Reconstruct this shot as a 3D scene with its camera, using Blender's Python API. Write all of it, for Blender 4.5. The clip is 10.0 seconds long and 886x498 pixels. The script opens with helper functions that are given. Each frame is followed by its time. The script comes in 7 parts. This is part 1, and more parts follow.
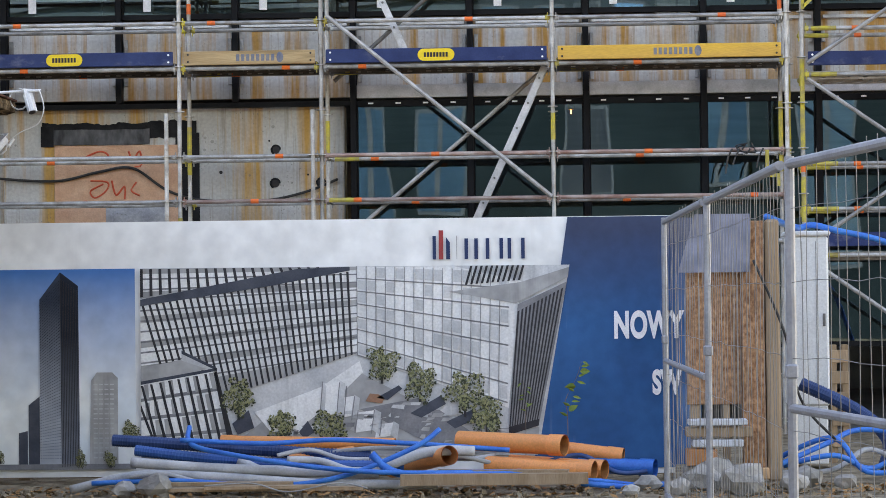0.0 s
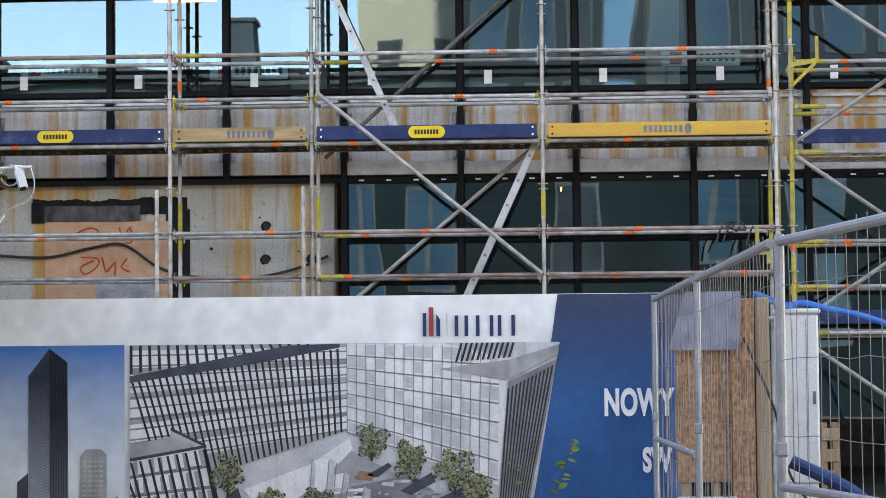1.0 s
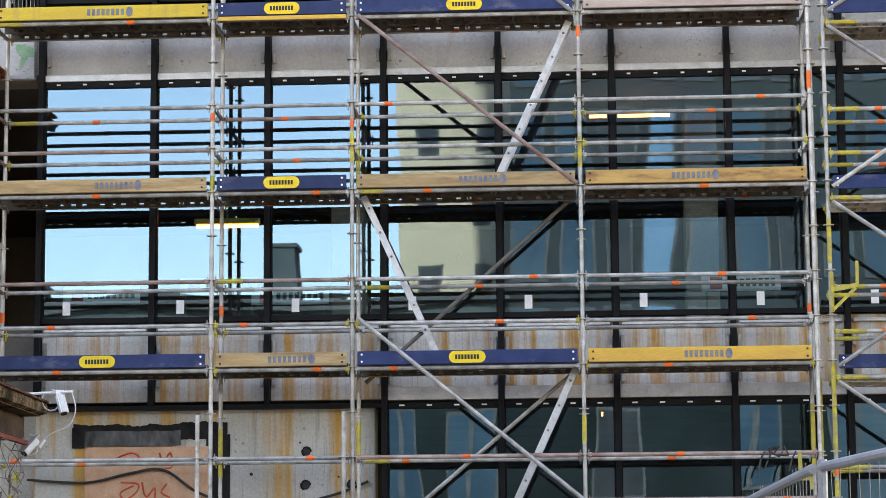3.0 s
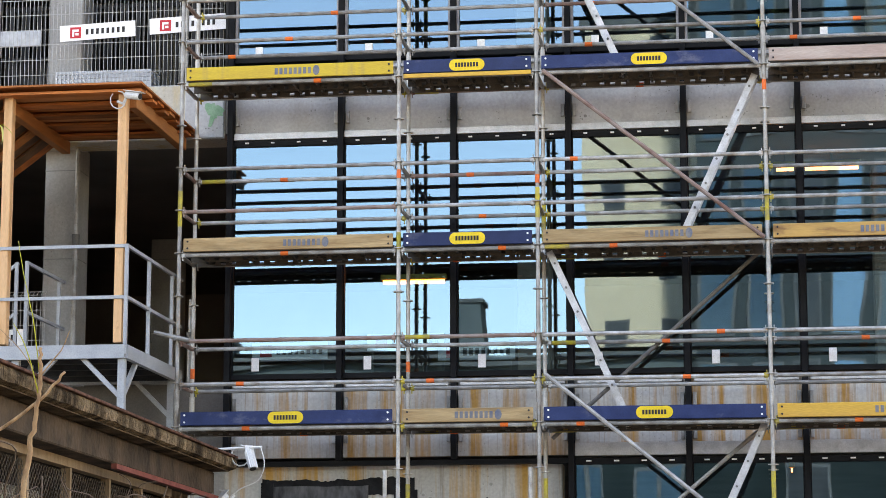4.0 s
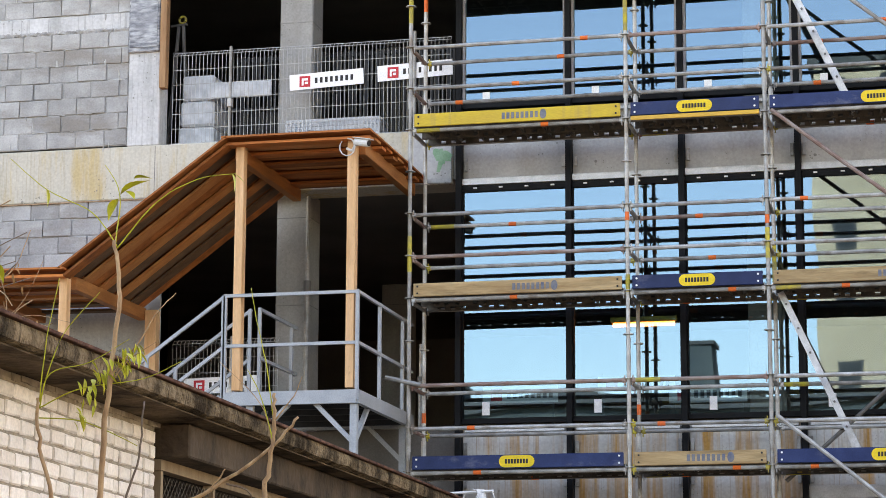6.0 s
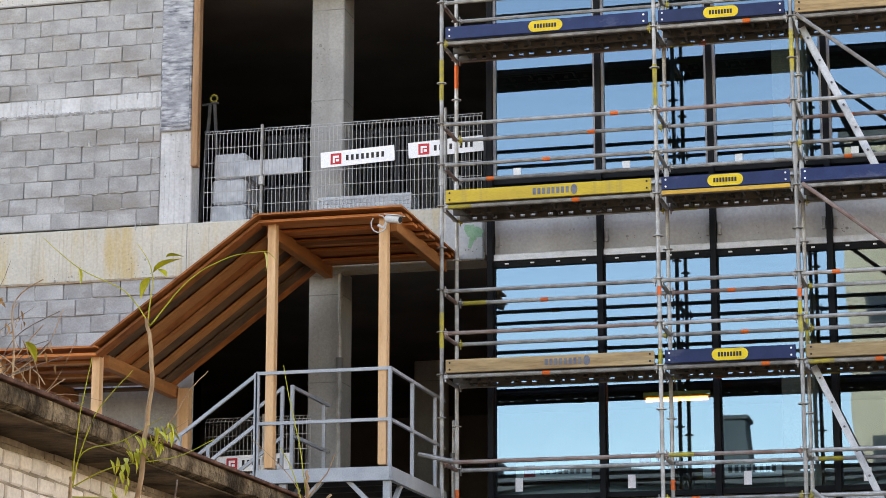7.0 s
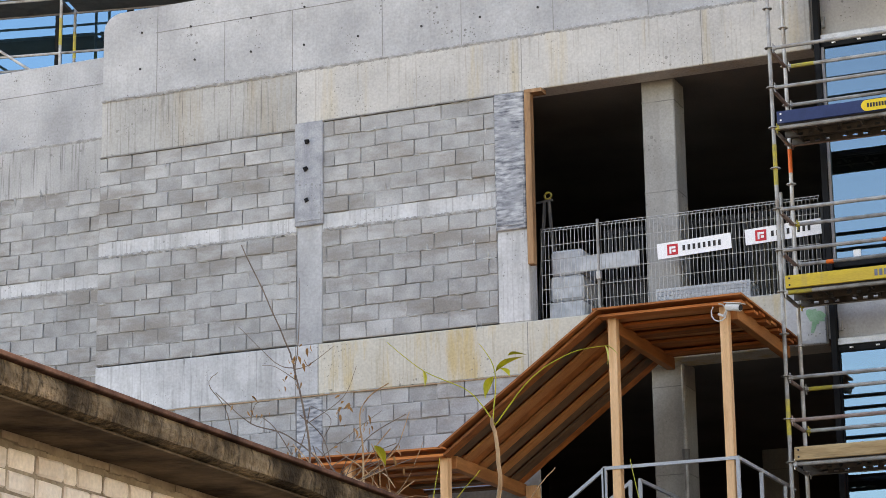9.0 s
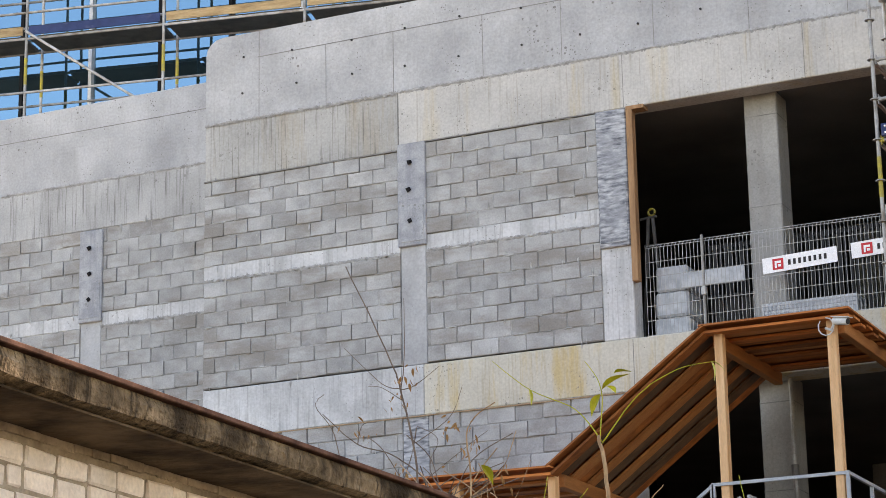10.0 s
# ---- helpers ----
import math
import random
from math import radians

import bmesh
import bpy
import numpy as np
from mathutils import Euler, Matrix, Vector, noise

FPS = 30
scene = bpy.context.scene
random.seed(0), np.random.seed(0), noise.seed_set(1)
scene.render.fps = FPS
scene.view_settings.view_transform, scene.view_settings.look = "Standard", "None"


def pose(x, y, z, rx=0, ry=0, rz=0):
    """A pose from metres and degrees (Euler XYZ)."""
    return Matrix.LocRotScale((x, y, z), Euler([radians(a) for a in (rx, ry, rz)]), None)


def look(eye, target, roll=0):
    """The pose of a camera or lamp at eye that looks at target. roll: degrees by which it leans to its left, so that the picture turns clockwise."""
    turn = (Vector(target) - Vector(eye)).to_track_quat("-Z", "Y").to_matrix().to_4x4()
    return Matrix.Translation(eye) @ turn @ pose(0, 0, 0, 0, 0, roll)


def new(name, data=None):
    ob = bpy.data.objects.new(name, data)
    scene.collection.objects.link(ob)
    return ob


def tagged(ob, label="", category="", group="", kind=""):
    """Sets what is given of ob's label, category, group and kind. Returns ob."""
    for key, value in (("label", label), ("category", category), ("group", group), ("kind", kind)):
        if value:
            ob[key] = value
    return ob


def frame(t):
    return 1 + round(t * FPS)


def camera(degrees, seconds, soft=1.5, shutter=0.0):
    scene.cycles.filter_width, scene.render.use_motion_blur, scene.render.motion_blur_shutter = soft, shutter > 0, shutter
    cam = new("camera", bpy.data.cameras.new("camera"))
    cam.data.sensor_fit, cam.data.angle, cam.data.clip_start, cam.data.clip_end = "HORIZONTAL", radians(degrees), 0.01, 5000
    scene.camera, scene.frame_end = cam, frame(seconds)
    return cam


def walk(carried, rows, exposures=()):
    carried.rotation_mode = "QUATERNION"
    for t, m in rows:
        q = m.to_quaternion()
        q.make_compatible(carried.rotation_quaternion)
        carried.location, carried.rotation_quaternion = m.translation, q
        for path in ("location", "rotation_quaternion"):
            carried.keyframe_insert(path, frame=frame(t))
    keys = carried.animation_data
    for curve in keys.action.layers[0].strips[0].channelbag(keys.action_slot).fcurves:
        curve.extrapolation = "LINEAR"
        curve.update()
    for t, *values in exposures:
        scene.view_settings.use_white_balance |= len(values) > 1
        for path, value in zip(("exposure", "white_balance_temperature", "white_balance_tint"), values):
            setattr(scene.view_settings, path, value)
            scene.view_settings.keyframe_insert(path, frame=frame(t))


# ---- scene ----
cam = camera(21.15, 10.0, soft=0.85)
EYE = 1.6
KELVIN, TINT = 9600, 23
# seconds, yaw, pitch, roll of a camera that turns where it stands
TURNS = [
    (0.0, 2.681, 1.196, 0.638),
    (0.5, 2.587, 1.937, 0.495),
    (1.0, 2.427, 3.053, 0.536),
    (1.5, 2.493, 4.512, 0.500),
    (2.0, 2.636, 5.881, 0.475),
    (2.2, 2.682, 6.376, 0.453),
    (3.3, 4.258, 9.119, 0.411),
    (3.5, 5.159, 9.425, 0.345),
    (4.0, 7.904, 9.839, 0.033),
    (4.5, 10.066, 9.882, -0.150),
    (5.0, 11.767, 10.029, -0.300),
    (5.5, 13.085, 10.286, -0.360),
    (7.0, 14.305, 12.709, 0.006),
    (7.5, 15.975, 13.656, 0.139),
    (8.0, 18.538, 14.321, 0.292),
    (8.5, 20.734, 14.702, 0.584),
    (9.0, 22.691, 15.030, 0.788),
    (9.5, 24.423, 15.230, 0.957),
    (10.0, 25.281, 15.532, 1.063),
]
EXPOSURES = [(t, ev, KELVIN, TINT) for t, ev in ((0.0, 3.1), (1.5, 3.1), (3.5, 3.17), (5.5, 3.1), (7.0, 2.87), (8.5, 2.7), (10.0, 2.64))]
walk(cam, [(t, pose(0, 0, EYE, 0, 0, yaw) @ pose(0, 0, 0, 90 + pitch, 0, 0) @ pose(0, 0, 0, 0, 0, -roll)) for t, yaw, pitch, roll in TURNS], EXPOSURES)

# ---- hazy sun behind the building: its facade and yard lie in open shade ----
SUN_EL, SUN_AZ = 31, 10
world = bpy.data.worlds.new("sky")
scene.world = world
world.use_nodes = True
_n, _l = world.node_tree.nodes, world.node_tree.links
_sky = _n.new("ShaderNodeTexSky")
_sky.sky_type = "NISHITA"
_sky.sun_disc = False
_sky.sun_elevation, _sky.sun_rotation = radians(SUN_EL), radians(SUN_AZ)
_sky.air_density, _sky.dust_density, _sky.ozone_density = 1.0, 0.15, 2.0
_n["Background"].inputs["Strength"].default_value = 0.12
_l.new(_sky.outputs["Color"], _n["Background"].inputs["Color"])
sun = new("sun", bpy.data.lights.new("sun", "SUN"))
sun.data.energy, sun.data.angle, sun.data.color = 2.5, radians(3), (1.0, 0.92, 0.82)
_d = Vector((math.sin(radians(SUN_AZ)) * math.cos(radians(SUN_EL)), math.cos(radians(SUN_AZ)) * math.cos(radians(SUN_EL)), math.sin(radians(SUN_EL))))
sun.matrix_world = look(_d * 100, (0, 0, 0))


# ---- materials ----
def mat(name, a, b, scale=3.0, rough=0.7, bump=0.15, metal=0.0, fine=60.0, stretch=(1, 1, 1), vary=0.0, streak=None, rough_vary=0.15, bump_size=0.01, spec=0.25, streak_scale=(2.6, 2.6, 0.22), drips=None, fade=None, pits=0.0):
    """Two colours mixed by coarse noise, darkened and lit by fine noise, with relief. vary: brightness range between objects.
    streak: (colour, amount, threshold) of vertical runs of dirt or rust."""
    m = bpy.data.materials.new(name)
    m.use_nodes = True
    n, l = m.node_tree.nodes, m.node_tree.links
    p = n["Principled BSDF"]
    tc, info, geo = n.new("ShaderNodeTexCoord"), n.new("ShaderNodeObjectInfo"), n.new("ShaderNodeNewGeometry")
    mp = n.new("ShaderNodeMapping")
    mp.inputs["Scale"].default_value = stretch
    off = n.new("ShaderNodeVectorMath")
    off.operation = "MULTIPLY_ADD"
    comb = n.new("ShaderNodeCombineXYZ")
    for k in range(3):
        l.new(info.outputs["Random"], comb.inputs[k])
    off.inputs[1].default_value = (37.0, 53.0, 71.0)
    l.new(comb.outputs[0], off.inputs[0])
    l.new(tc.outputs["Object"], off.inputs[2])
    l.new(off.outputs[0], mp.inputs["Vector"])
    big, small = n.new("ShaderNodeTexNoise"), n.new("ShaderNodeTexNoise")
    big.inputs["Scale"].default_value, big.inputs["Detail"].default_value = scale, 6
    small.inputs["Scale"].default_value, small.inputs["Detail"].default_value = fine, 4
    for t in (big, small):
        l.new(mp.outputs[0], t.inputs["Vector"])
    ramp = n.new("ShaderNodeMapRange")
    ramp.inputs["From Min"].default_value, ramp.inputs["From Max"].default_value = 0.32, 0.68
    l.new(big.outputs["Fac"], ramp.inputs["Value"])
    mix = n.new("ShaderNodeMix")
    mix.data_type = "RGBA"
    mix.inputs["A"].default_value, mix.inputs["B"].default_value = (*a, 1), (*b, 1)
    l.new(ramp.outputs[0], mix.inputs["Factor"])
    col = mix.outputs["Result"]
    if streak:
        c, amount, lo = streak
        sm = n.new("ShaderNodeMapping")
        sm.inputs["Scale"].default_value = streak_scale
        l.new(geo.outputs["Position"], sm.inputs["Vector"])
        sn = n.new("ShaderNodeTexNoise")
        sn.inputs["Scale"].default_value, sn.inputs["Detail"].default_value, sn.inputs["Roughness"].default_value = 1.5, 5, 0.65
        l.new(sm.outputs[0], sn.inputs["Vector"])
        sr = n.new("ShaderNodeMapRange")
        sr.inputs["From Min"].default_value, sr.inputs["From Max"].default_value, sr.inputs["To Max"].default_value = lo, lo + 0.14, amount
        l.new(sn.outputs["Fac"], sr.inputs["Value"])
        mx = n.new("ShaderNodeMix")
        mx.data_type = "RGBA"
        mx.inputs["B"].default_value = (*c, 1)
        l.new(sr.outputs[0], mx.inputs["Factor"])
        l.new(col, mx.inputs["A"])
        col = mx.outputs["Result"]
    if drips:
        c, amount, lo = drips
        sm = n.new("ShaderNodeMapping")
        sm.inputs["Scale"].default_value = (17.0, 17.0, 0.55)
        l.new(geo.outputs["Position"], sm.inputs["Vector"])
        sn = n.new("ShaderNodeTexNoise")
        sn.inputs["Scale"].default_value, sn.inputs["Detail"].default_value, sn.inputs["Roughness"].default_value = 1.7, 4, 0.6
        l.new(sm.outputs[0], sn.inputs["Vector"])
        sr = n.new("ShaderNodeMapRange")
        sr.inputs["From Min"].default_value, sr.inputs["From Max"].default_value, sr.inputs["To Max"].default_value = lo, lo + 0.12, amount
        l.new(sn.outputs["Fac"], sr.inputs["Value"])
        mx = n.new("ShaderNodeMix")
        mx.data_type = "RGBA"
        mx.inputs["B"].default_value = (*c, 1)
        l.new(sr.outputs[0], mx.inputs["Factor"])
        l.new(col, mx.inputs["A"])
        col = mx.outputs["Result"]
    if pits:
        # blowholes and small stains of the cast surface, coarse and fine
        vn = n.new("ShaderNodeTexNoise")
        vn.inputs["Scale"].default_value, vn.inputs["Detail"].default_value = 3.0, 3
        l.new(geo.outputs["Position"], vn.inputs["Vector"])
        for size, most in ((7.0, 0.15), (21.0, 0.2)):
            vo, lim = n.new("ShaderNodeTexVoronoi"), n.new("ShaderNodeMapRange")
            vo.inputs["Scale"].default_value = size
            l.new(geo.outputs["Position"], vo.inputs["Vector"])
            lim.inputs["From Min"].default_value, lim.inputs["From Max"].default_value, lim.inputs["To Max"].default_value = 0.45, 0.65, most
            l.new(vn.outputs["Fac"], lim.inputs["Value"])
            sr, ml = n.new("ShaderNodeMath"), n.new("ShaderNodeMath")
            sr.operation, ml.operation = "LESS_THAN", "MULTIPLY"
            l.new(vo.outputs["Distance"], sr.inputs[0])
            l.new(lim.outputs[0], sr.inputs[1])
            ml.inputs[1].default_value = pits
            l.new(sr.outputs[0], ml.inputs[0])
            mx = n.new("ShaderNodeMix")
            mx.data_type = "RGBA"
            mx.inputs["B"].default_value = (0.15, 0.145, 0.135, 1)
            l.new(ml.outputs[0], mx.inputs["Factor"])
            l.new(col, mx.inputs["A"])
            col = mx.outputs["Result"]
    if fade:
        # a printed colour run from one height to another
        c, z0, z1 = fade
        sp = n.new("ShaderNodeSeparateXYZ")
        l.new(geo.outputs["Position"], sp.inputs[0])
        sr = n.new("ShaderNodeMapRange")
        sr.inputs["From Min"].default_value, sr.inputs["From Max"].default_value = z0, z1
        l.new(sp.outputs["Z"], sr.inputs["Value"])
        mx = n.new("ShaderNodeMix")
        mx.data_type = "RGBA"
        mx.inputs["B"].default_value = (*c, 1)
        l.new(sr.outputs[0], mx.inputs["Factor"])
        l.new(col, mx.inputs["A"])
        col = mx.outputs["Result"]
    hs = n.new("ShaderNodeHueSaturation")
    fr = n.new("ShaderNodeMapRange")
    fr.inputs["From Min"].default_value, fr.inputs["From Max"].default_value = 0.3, 0.7
    fr.inputs["To Min"].default_value, fr.inputs["To Max"].default_value = 0.9, 1.1
    l.new(small.outputs["Fac"], fr.inputs["Value"])
    val = fr.outputs[0]
    if vary:
        vr = n.new("ShaderNodeMapRange")
        vr.inputs["To Min"].default_value, vr.inputs["To Max"].default_value = 1 - vary, 1 + vary
        l.new(info.outputs["Random"], vr.inputs["Value"])
        mu = n.new("ShaderNodeMath")
        mu.operation = "MULTIPLY"
        l.new(val, mu.inputs[0])
        l.new(vr.outputs[0], mu.inputs[1])
        val = mu.outputs[0]
    l.new(val, hs.inputs["Value"])
    l.new(col, hs.inputs["Color"])
    l.new(hs.outputs["Color"], p.inputs["Base Color"])
    rr = n.new("ShaderNodeMapRange")
    rr.inputs["To Min"].default_value, rr.inputs["To Max"].default_value = max(0.03, rough - rough_vary), min(1, rough + rough_vary)
    l.new(big.outputs["Fac"], rr.inputs["Value"])
    l.new(rr.outputs[0], p.inputs["Roughness"])
    p.inputs["Metallic"].default_value = metal
    p.inputs["Specular IOR Level"].default_value = spec
    if bump:
        bp = n.new("ShaderNodeBump")
        bp.inputs["Strength"].default_value, bp.inputs["Distance"].default_value = bump, bump_size
        l.new(small.outputs["Fac"], bp.inputs["Height"])
        l.new(bp.outputs[0], p.inputs["Normal"])
    return m


def glass_mat(name, tint, mirror, fac, wave=0.004):
    m = bpy.data.materials.new(name)
    m.use_nodes = True
    n, l = m.node_tree.nodes, m.node_tree.links
    n.remove(n["Principled BSDF"])
    tr, gl, mx = n.new("ShaderNodeBsdfTransparent"), n.new("ShaderNodeBsdfGlossy"), n.new("ShaderNodeMixShader")
    tr.inputs["Color"].default_value = (*tint, 1)
    gl.inputs["Color"].default_value, gl.inputs["Roughness"].default_value = (*mirror, 1), 0.01
    mx.inputs[0].default_value = fac
    geo, no, bp = n.new("ShaderNodeNewGeometry"), n.new("ShaderNodeTexNoise"), n.new("ShaderNodeBump")
    no.inputs["Scale"].default_value, no.inputs["Detail"].default_value = 0.7, 1
    l.new(geo.outputs["Position"], no.inputs["Vector"])
    bp.inputs["Strength"].default_value, bp.inputs["Distance"].default_value = 1.0, wave
    l.new(no.outputs["Fac"], bp.inputs["Height"])
    l.new(bp.outputs[0], gl.inputs["Normal"])
    l.new(tr.outputs[0], mx.inputs[1])
    l.new(gl.outputs[0], mx.inputs[2])
    l.new(mx.outputs[0], n["Material Output"].inputs["Surface"])
    return m


def lamp_mat(name, colour, strength):
    m = bpy.data.materials.new(name)
    m.use_nodes = True
    p = m.node_tree.nodes["Principled BSDF"]
    p.inputs["Emission Color"].default_value, p.inputs["Emission Strength"].default_value = (*colour, 1), strength
    return m


M = dict(
    concrete=mat("concrete", (0.33, 0.336, 0.345), (0.475, 0.482, 0.49), 1.3, 0.85, 0.45, fine=28, streak=((0.30, 0.30, 0.30), 0.5, 0.53), streak_scale=(1.1, 1.1, 0.5), drips=((0.29, 0.288, 0.28), 0.22, 0.57), pits=0.75, bump_size=0.014),
    concrete_stained=mat("concrete_stained", (0.40, 0.39, 0.375), (0.53, 0.515, 0.49), 0.9, 0.85, 0.35, fine=30, streak=((0.47, 0.365, 0.20), 0.5, 0.53), streak_scale=(2.2, 2.2, 0.16), drips=((0.27, 0.24, 0.195), 0.4, 0.55), pits=0.6),
    concrete_drip=mat("drip_stained_concrete", (0.32, 0.322, 0.32), (0.45, 0.452, 0.45), 1.4, 0.85, 0.4, fine=35, streak=((0.27, 0.268, 0.262), 0.5, 0.52), drips=((0.12, 0.118, 0.112), 0.75, 0.56), pits=0.5),
    concrete_pale=mat("concrete_pale", (0.42, 0.425, 0.43), (0.60, 0.605, 0.61), 2.4, 0.85, 0.5, fine=26, streak=((0.30, 0.30, 0.295), 0.55, 0.53), drips=((0.27, 0.27, 0.265), 0.55, 0.55), pits=0.6, bump_size=0.016),
    spandrel=mat("rusty_spandrel_concrete", (0.42, 0.415, 0.40), (0.55, 0.54, 0.52), 1.1, 0.8, 0.25, fine=30, streak=((0.44, 0.215, 0.045), 0.95, 0.475), streak_scale=(2.8, 2.8, 0.14), drips=((0.25, 0.16, 0.085), 0.5, 0.55), pits=0.35),
    wall_rusty=mat("rust_streaked_concrete", (0.36, 0.355, 0.34), (0.48, 0.475, 0.455), 1.3, 0.85, 0.35, fine=30, streak=((0.47, 0.25, 0.06), 0.95, 0.475), streak_scale=(2.4, 2.4, 0.12), drips=((0.21, 0.17, 0.12), 0.5, 0.55), pits=0.5),
    # raw concrete again, with the rooms' shade put into its colour
    dark_concrete=mat("shaded_room_concrete", (0.12, 0.112, 0.105), (0.19, 0.18, 0.17), 0.8, 0.9, 0.2),
    column=mat("column_concrete", (0.25, 0.245, 0.232), (0.36, 0.352, 0.335), 1.5, 0.85, 0.25, fine=40, streak=((0.25, 0.24, 0.225), 0.5, 0.52), pits=0.6),
    block=mat("concrete_block", (0.285, 0.285, 0.282), (0.43, 0.433, 0.432), 3.2, 0.92, 0.6, fine=45, vary=0.12, streak=((0.255, 0.235, 0.215), 0.85, 0.49), streak_scale=(0.5, 0.5, 1.5), bump_size=0.014),
    # blotchy mortar, its dark tone lowered for the shade in recessed joints
    mortar=mat("block_mortar", (0.15, 0.148, 0.142), (0.46, 0.455, 0.44), 3.5, 0.95, 0.8, fine=40, bump_size=0.02),
    tar=mat("bitumen_felt", (0.10, 0.11, 0.13), (0.50, 0.515, 0.54), 12, 0.5, 0.7, fine=60, stretch=(0.6, 0.6, 2.2), streak=((0.28, 0.295, 0.32), 0.7, 0.5), streak_scale=(1.6, 1.6, 1.0)),
    tar_black=mat("black_bitumen", (0.008, 0.008, 0.009), (0.022, 0.022, 0.024), 7, 0.7, 0.5, spec=0.1),
    steel=mat("galvanised_steel", (0.26, 0.25, 0.235), (0.47, 0.465, 0.455), 7, 0.5, 0.16, metal=0.4, fine=60, vary=0.28, streak=((0.20, 0.145, 0.10), 0.6, 0.54), streak_scale=(2.6, 2.6, 2.6)),
    steel_red=mat("rusty_red_steel", (0.24, 0.125, 0.10), (0.38, 0.31, 0.28), 5, 0.6, 0.2, metal=0.25, fine=60, vary=0.2),
    # darker copy of the steel, shade put into its colour
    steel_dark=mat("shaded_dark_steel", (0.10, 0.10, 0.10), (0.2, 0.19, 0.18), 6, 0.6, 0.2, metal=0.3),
    yellow=mat("yellow_paint", (0.50, 0.40, 0.04), (0.30, 0.25, 0.10), 12, 0.6, 0.15, vary=0.15),
    orange=mat("orange_marker", (0.85, 0.16, 0.03), (0.72, 0.13, 0.04), 8, 0.5, 0.05),
    board_blue=mat("navy_toe_board", (0.006, 0.018, 0.072), (0.016, 0.034, 0.105), 5, 0.5, 0.12, vary=0.2, streak=((0.16, 0.16, 0.20), 0.45, 0.57), streak_scale=(1.6, 1.6, 3.0)),
    board_wood=mat("weathered_wood_board", (0.29, 0.18, 0.085), (0.48, 0.34, 0.185), 5, 0.75, 0.35, fine=40, stretch=(0.25, 2, 3), vary=0.15, streak=((0.16, 0.11, 0.06), 0.6, 0.55), streak_scale=(1.0, 1.0, 5.0)),
    board_yellow=mat("yellow_toe_board", (0.60, 0.42, 0.04), (0.50, 0.33, 0.05), 4, 0.6, 0.2, stretch=(0.3, 1, 2), streak=((0.3, 0.22, 0.1), 0.5, 0.6)),
    board_orange=mat("orange_yellow_board", (0.66, 0.38, 0.06), (0.55, 0.31, 0.07), 4, 0.6, 0.2, stretch=(0.3, 1, 2), streak=((0.35, 0.25, 0.12), 0.5, 0.6)),
    board_red=mat("faded_red_board", (0.36, 0.27, 0.24), (0.45, 0.38, 0.34), 4, 0.7, 0.2, stretch=(0.3, 1, 2)),
    oval=mat("yellow_plate", (0.80, 0.56, 0.03), (0.72, 0.48, 0.03), 8, 0.5, 0.03),
    ink=mat("black_ink", (0.02, 0.02, 0.02), (0.035, 0.03, 0.03), 8, 0.6, 0.0),
    faded_ink=mat("faded_blue_ink", (0.10, 0.12, 0.18), (0.2, 0.2, 0.2), 12, 0.7, 0.0),
    deck=mat("perforated_deck_steel", (0.075, 0.067, 0.058), (0.15, 0.135, 0.118), 4, 0.6, 0.25, metal=0.25, streak=((0.05, 0.035, 0.025), 0.6, 0.54), streak_scale=(2, 2, 2)),
    alu=mat("aluminium", (0.42, 0.425, 0.43), (0.58, 0.58, 0.59), 6, 0.45, 0.06, metal=0.5, streak=((0.28, 0.27, 0.26), 0.5, 0.54), streak_scale=(3, 3, 3)),
    frame=mat("black_frame", (0.006, 0.0065, 0.008), (0.012, 0.013, 0.015), 5, 0.55, 0.03, spec=0.1),
    glass=glass_mat("facade_glass", (0.37, 0.49, 0.50), (0.455, 0.77, 0.98), 0.155),
    white=mat("white_paint", (0.52, 0.52, 0.51), (0.66, 0.66, 0.65), 5, 0.5, 0.05),
    sticker=mat("white_sticker", (0.80, 0.80, 0.82), (0.85, 0.85, 0.86), 9, 0.5, 0.0),
    red=mat("red_print", (0.62, 0.03, 0.04), (0.55, 0.03, 0.04), 9, 0.5, 0.0),
    timber=mat("fresh_pine", (0.62, 0.335, 0.16), (0.77, 0.47, 0.265), 3, 0.65, 0.25, fine=45, stretch=(4, 4, 0.35), vary=0.1, streak=((0.36, 0.17, 0.07), 0.6, 0.62), streak_scale=(7, 7, 4)),
    plank=mat("brown_plank", (0.30, 0.09, 0.027), (0.62, 0.205, 0.062), 3, 0.7, 0.3, fine=40, stretch=(0.35, 3, 3), vary=0.4),
    plank_dark=mat("dark_brown_plank", (0.11, 0.062, 0.038), (0.20, 0.115, 0.07), 3, 0.75, 0.3, fine=40, stretch=(0.35, 3, 3), vary=0.3),
    plank_pale=mat("light_brown_plank", (0.52, 0.19, 0.066), (0.66, 0.28, 0.105), 3, 0.7, 0.3, fine=40, stretch=(0.35, 3, 3), vary=0.2),
    beam=mat("brown_beam", (0.33, 0.12, 0.04), (0.52, 0.215, 0.08), 3, 0.7, 0.3, fine=40, stretch=(3, 0.35, 3), vary=0.15),
    stair_paint=mat("grey_blue_paint", (0.31, 0.335, 0.36), (0.39, 0.41, 0.43), 5, 0.5, 0.08),
    eave=mat("mossy_concrete_eave", (0.08, 0.052, 0.03), (0.30, 0.21, 0.13), 8, 0.95, 1.0, fine=30, spec=0.05, streak=((0.026, 0.018, 0.012), 0.9, 0.47), streak_scale=(1.3, 1.3, 0.6), drips=((0.03, 0.022, 0.015), 0.8, 0.54), bump_size=0.035),
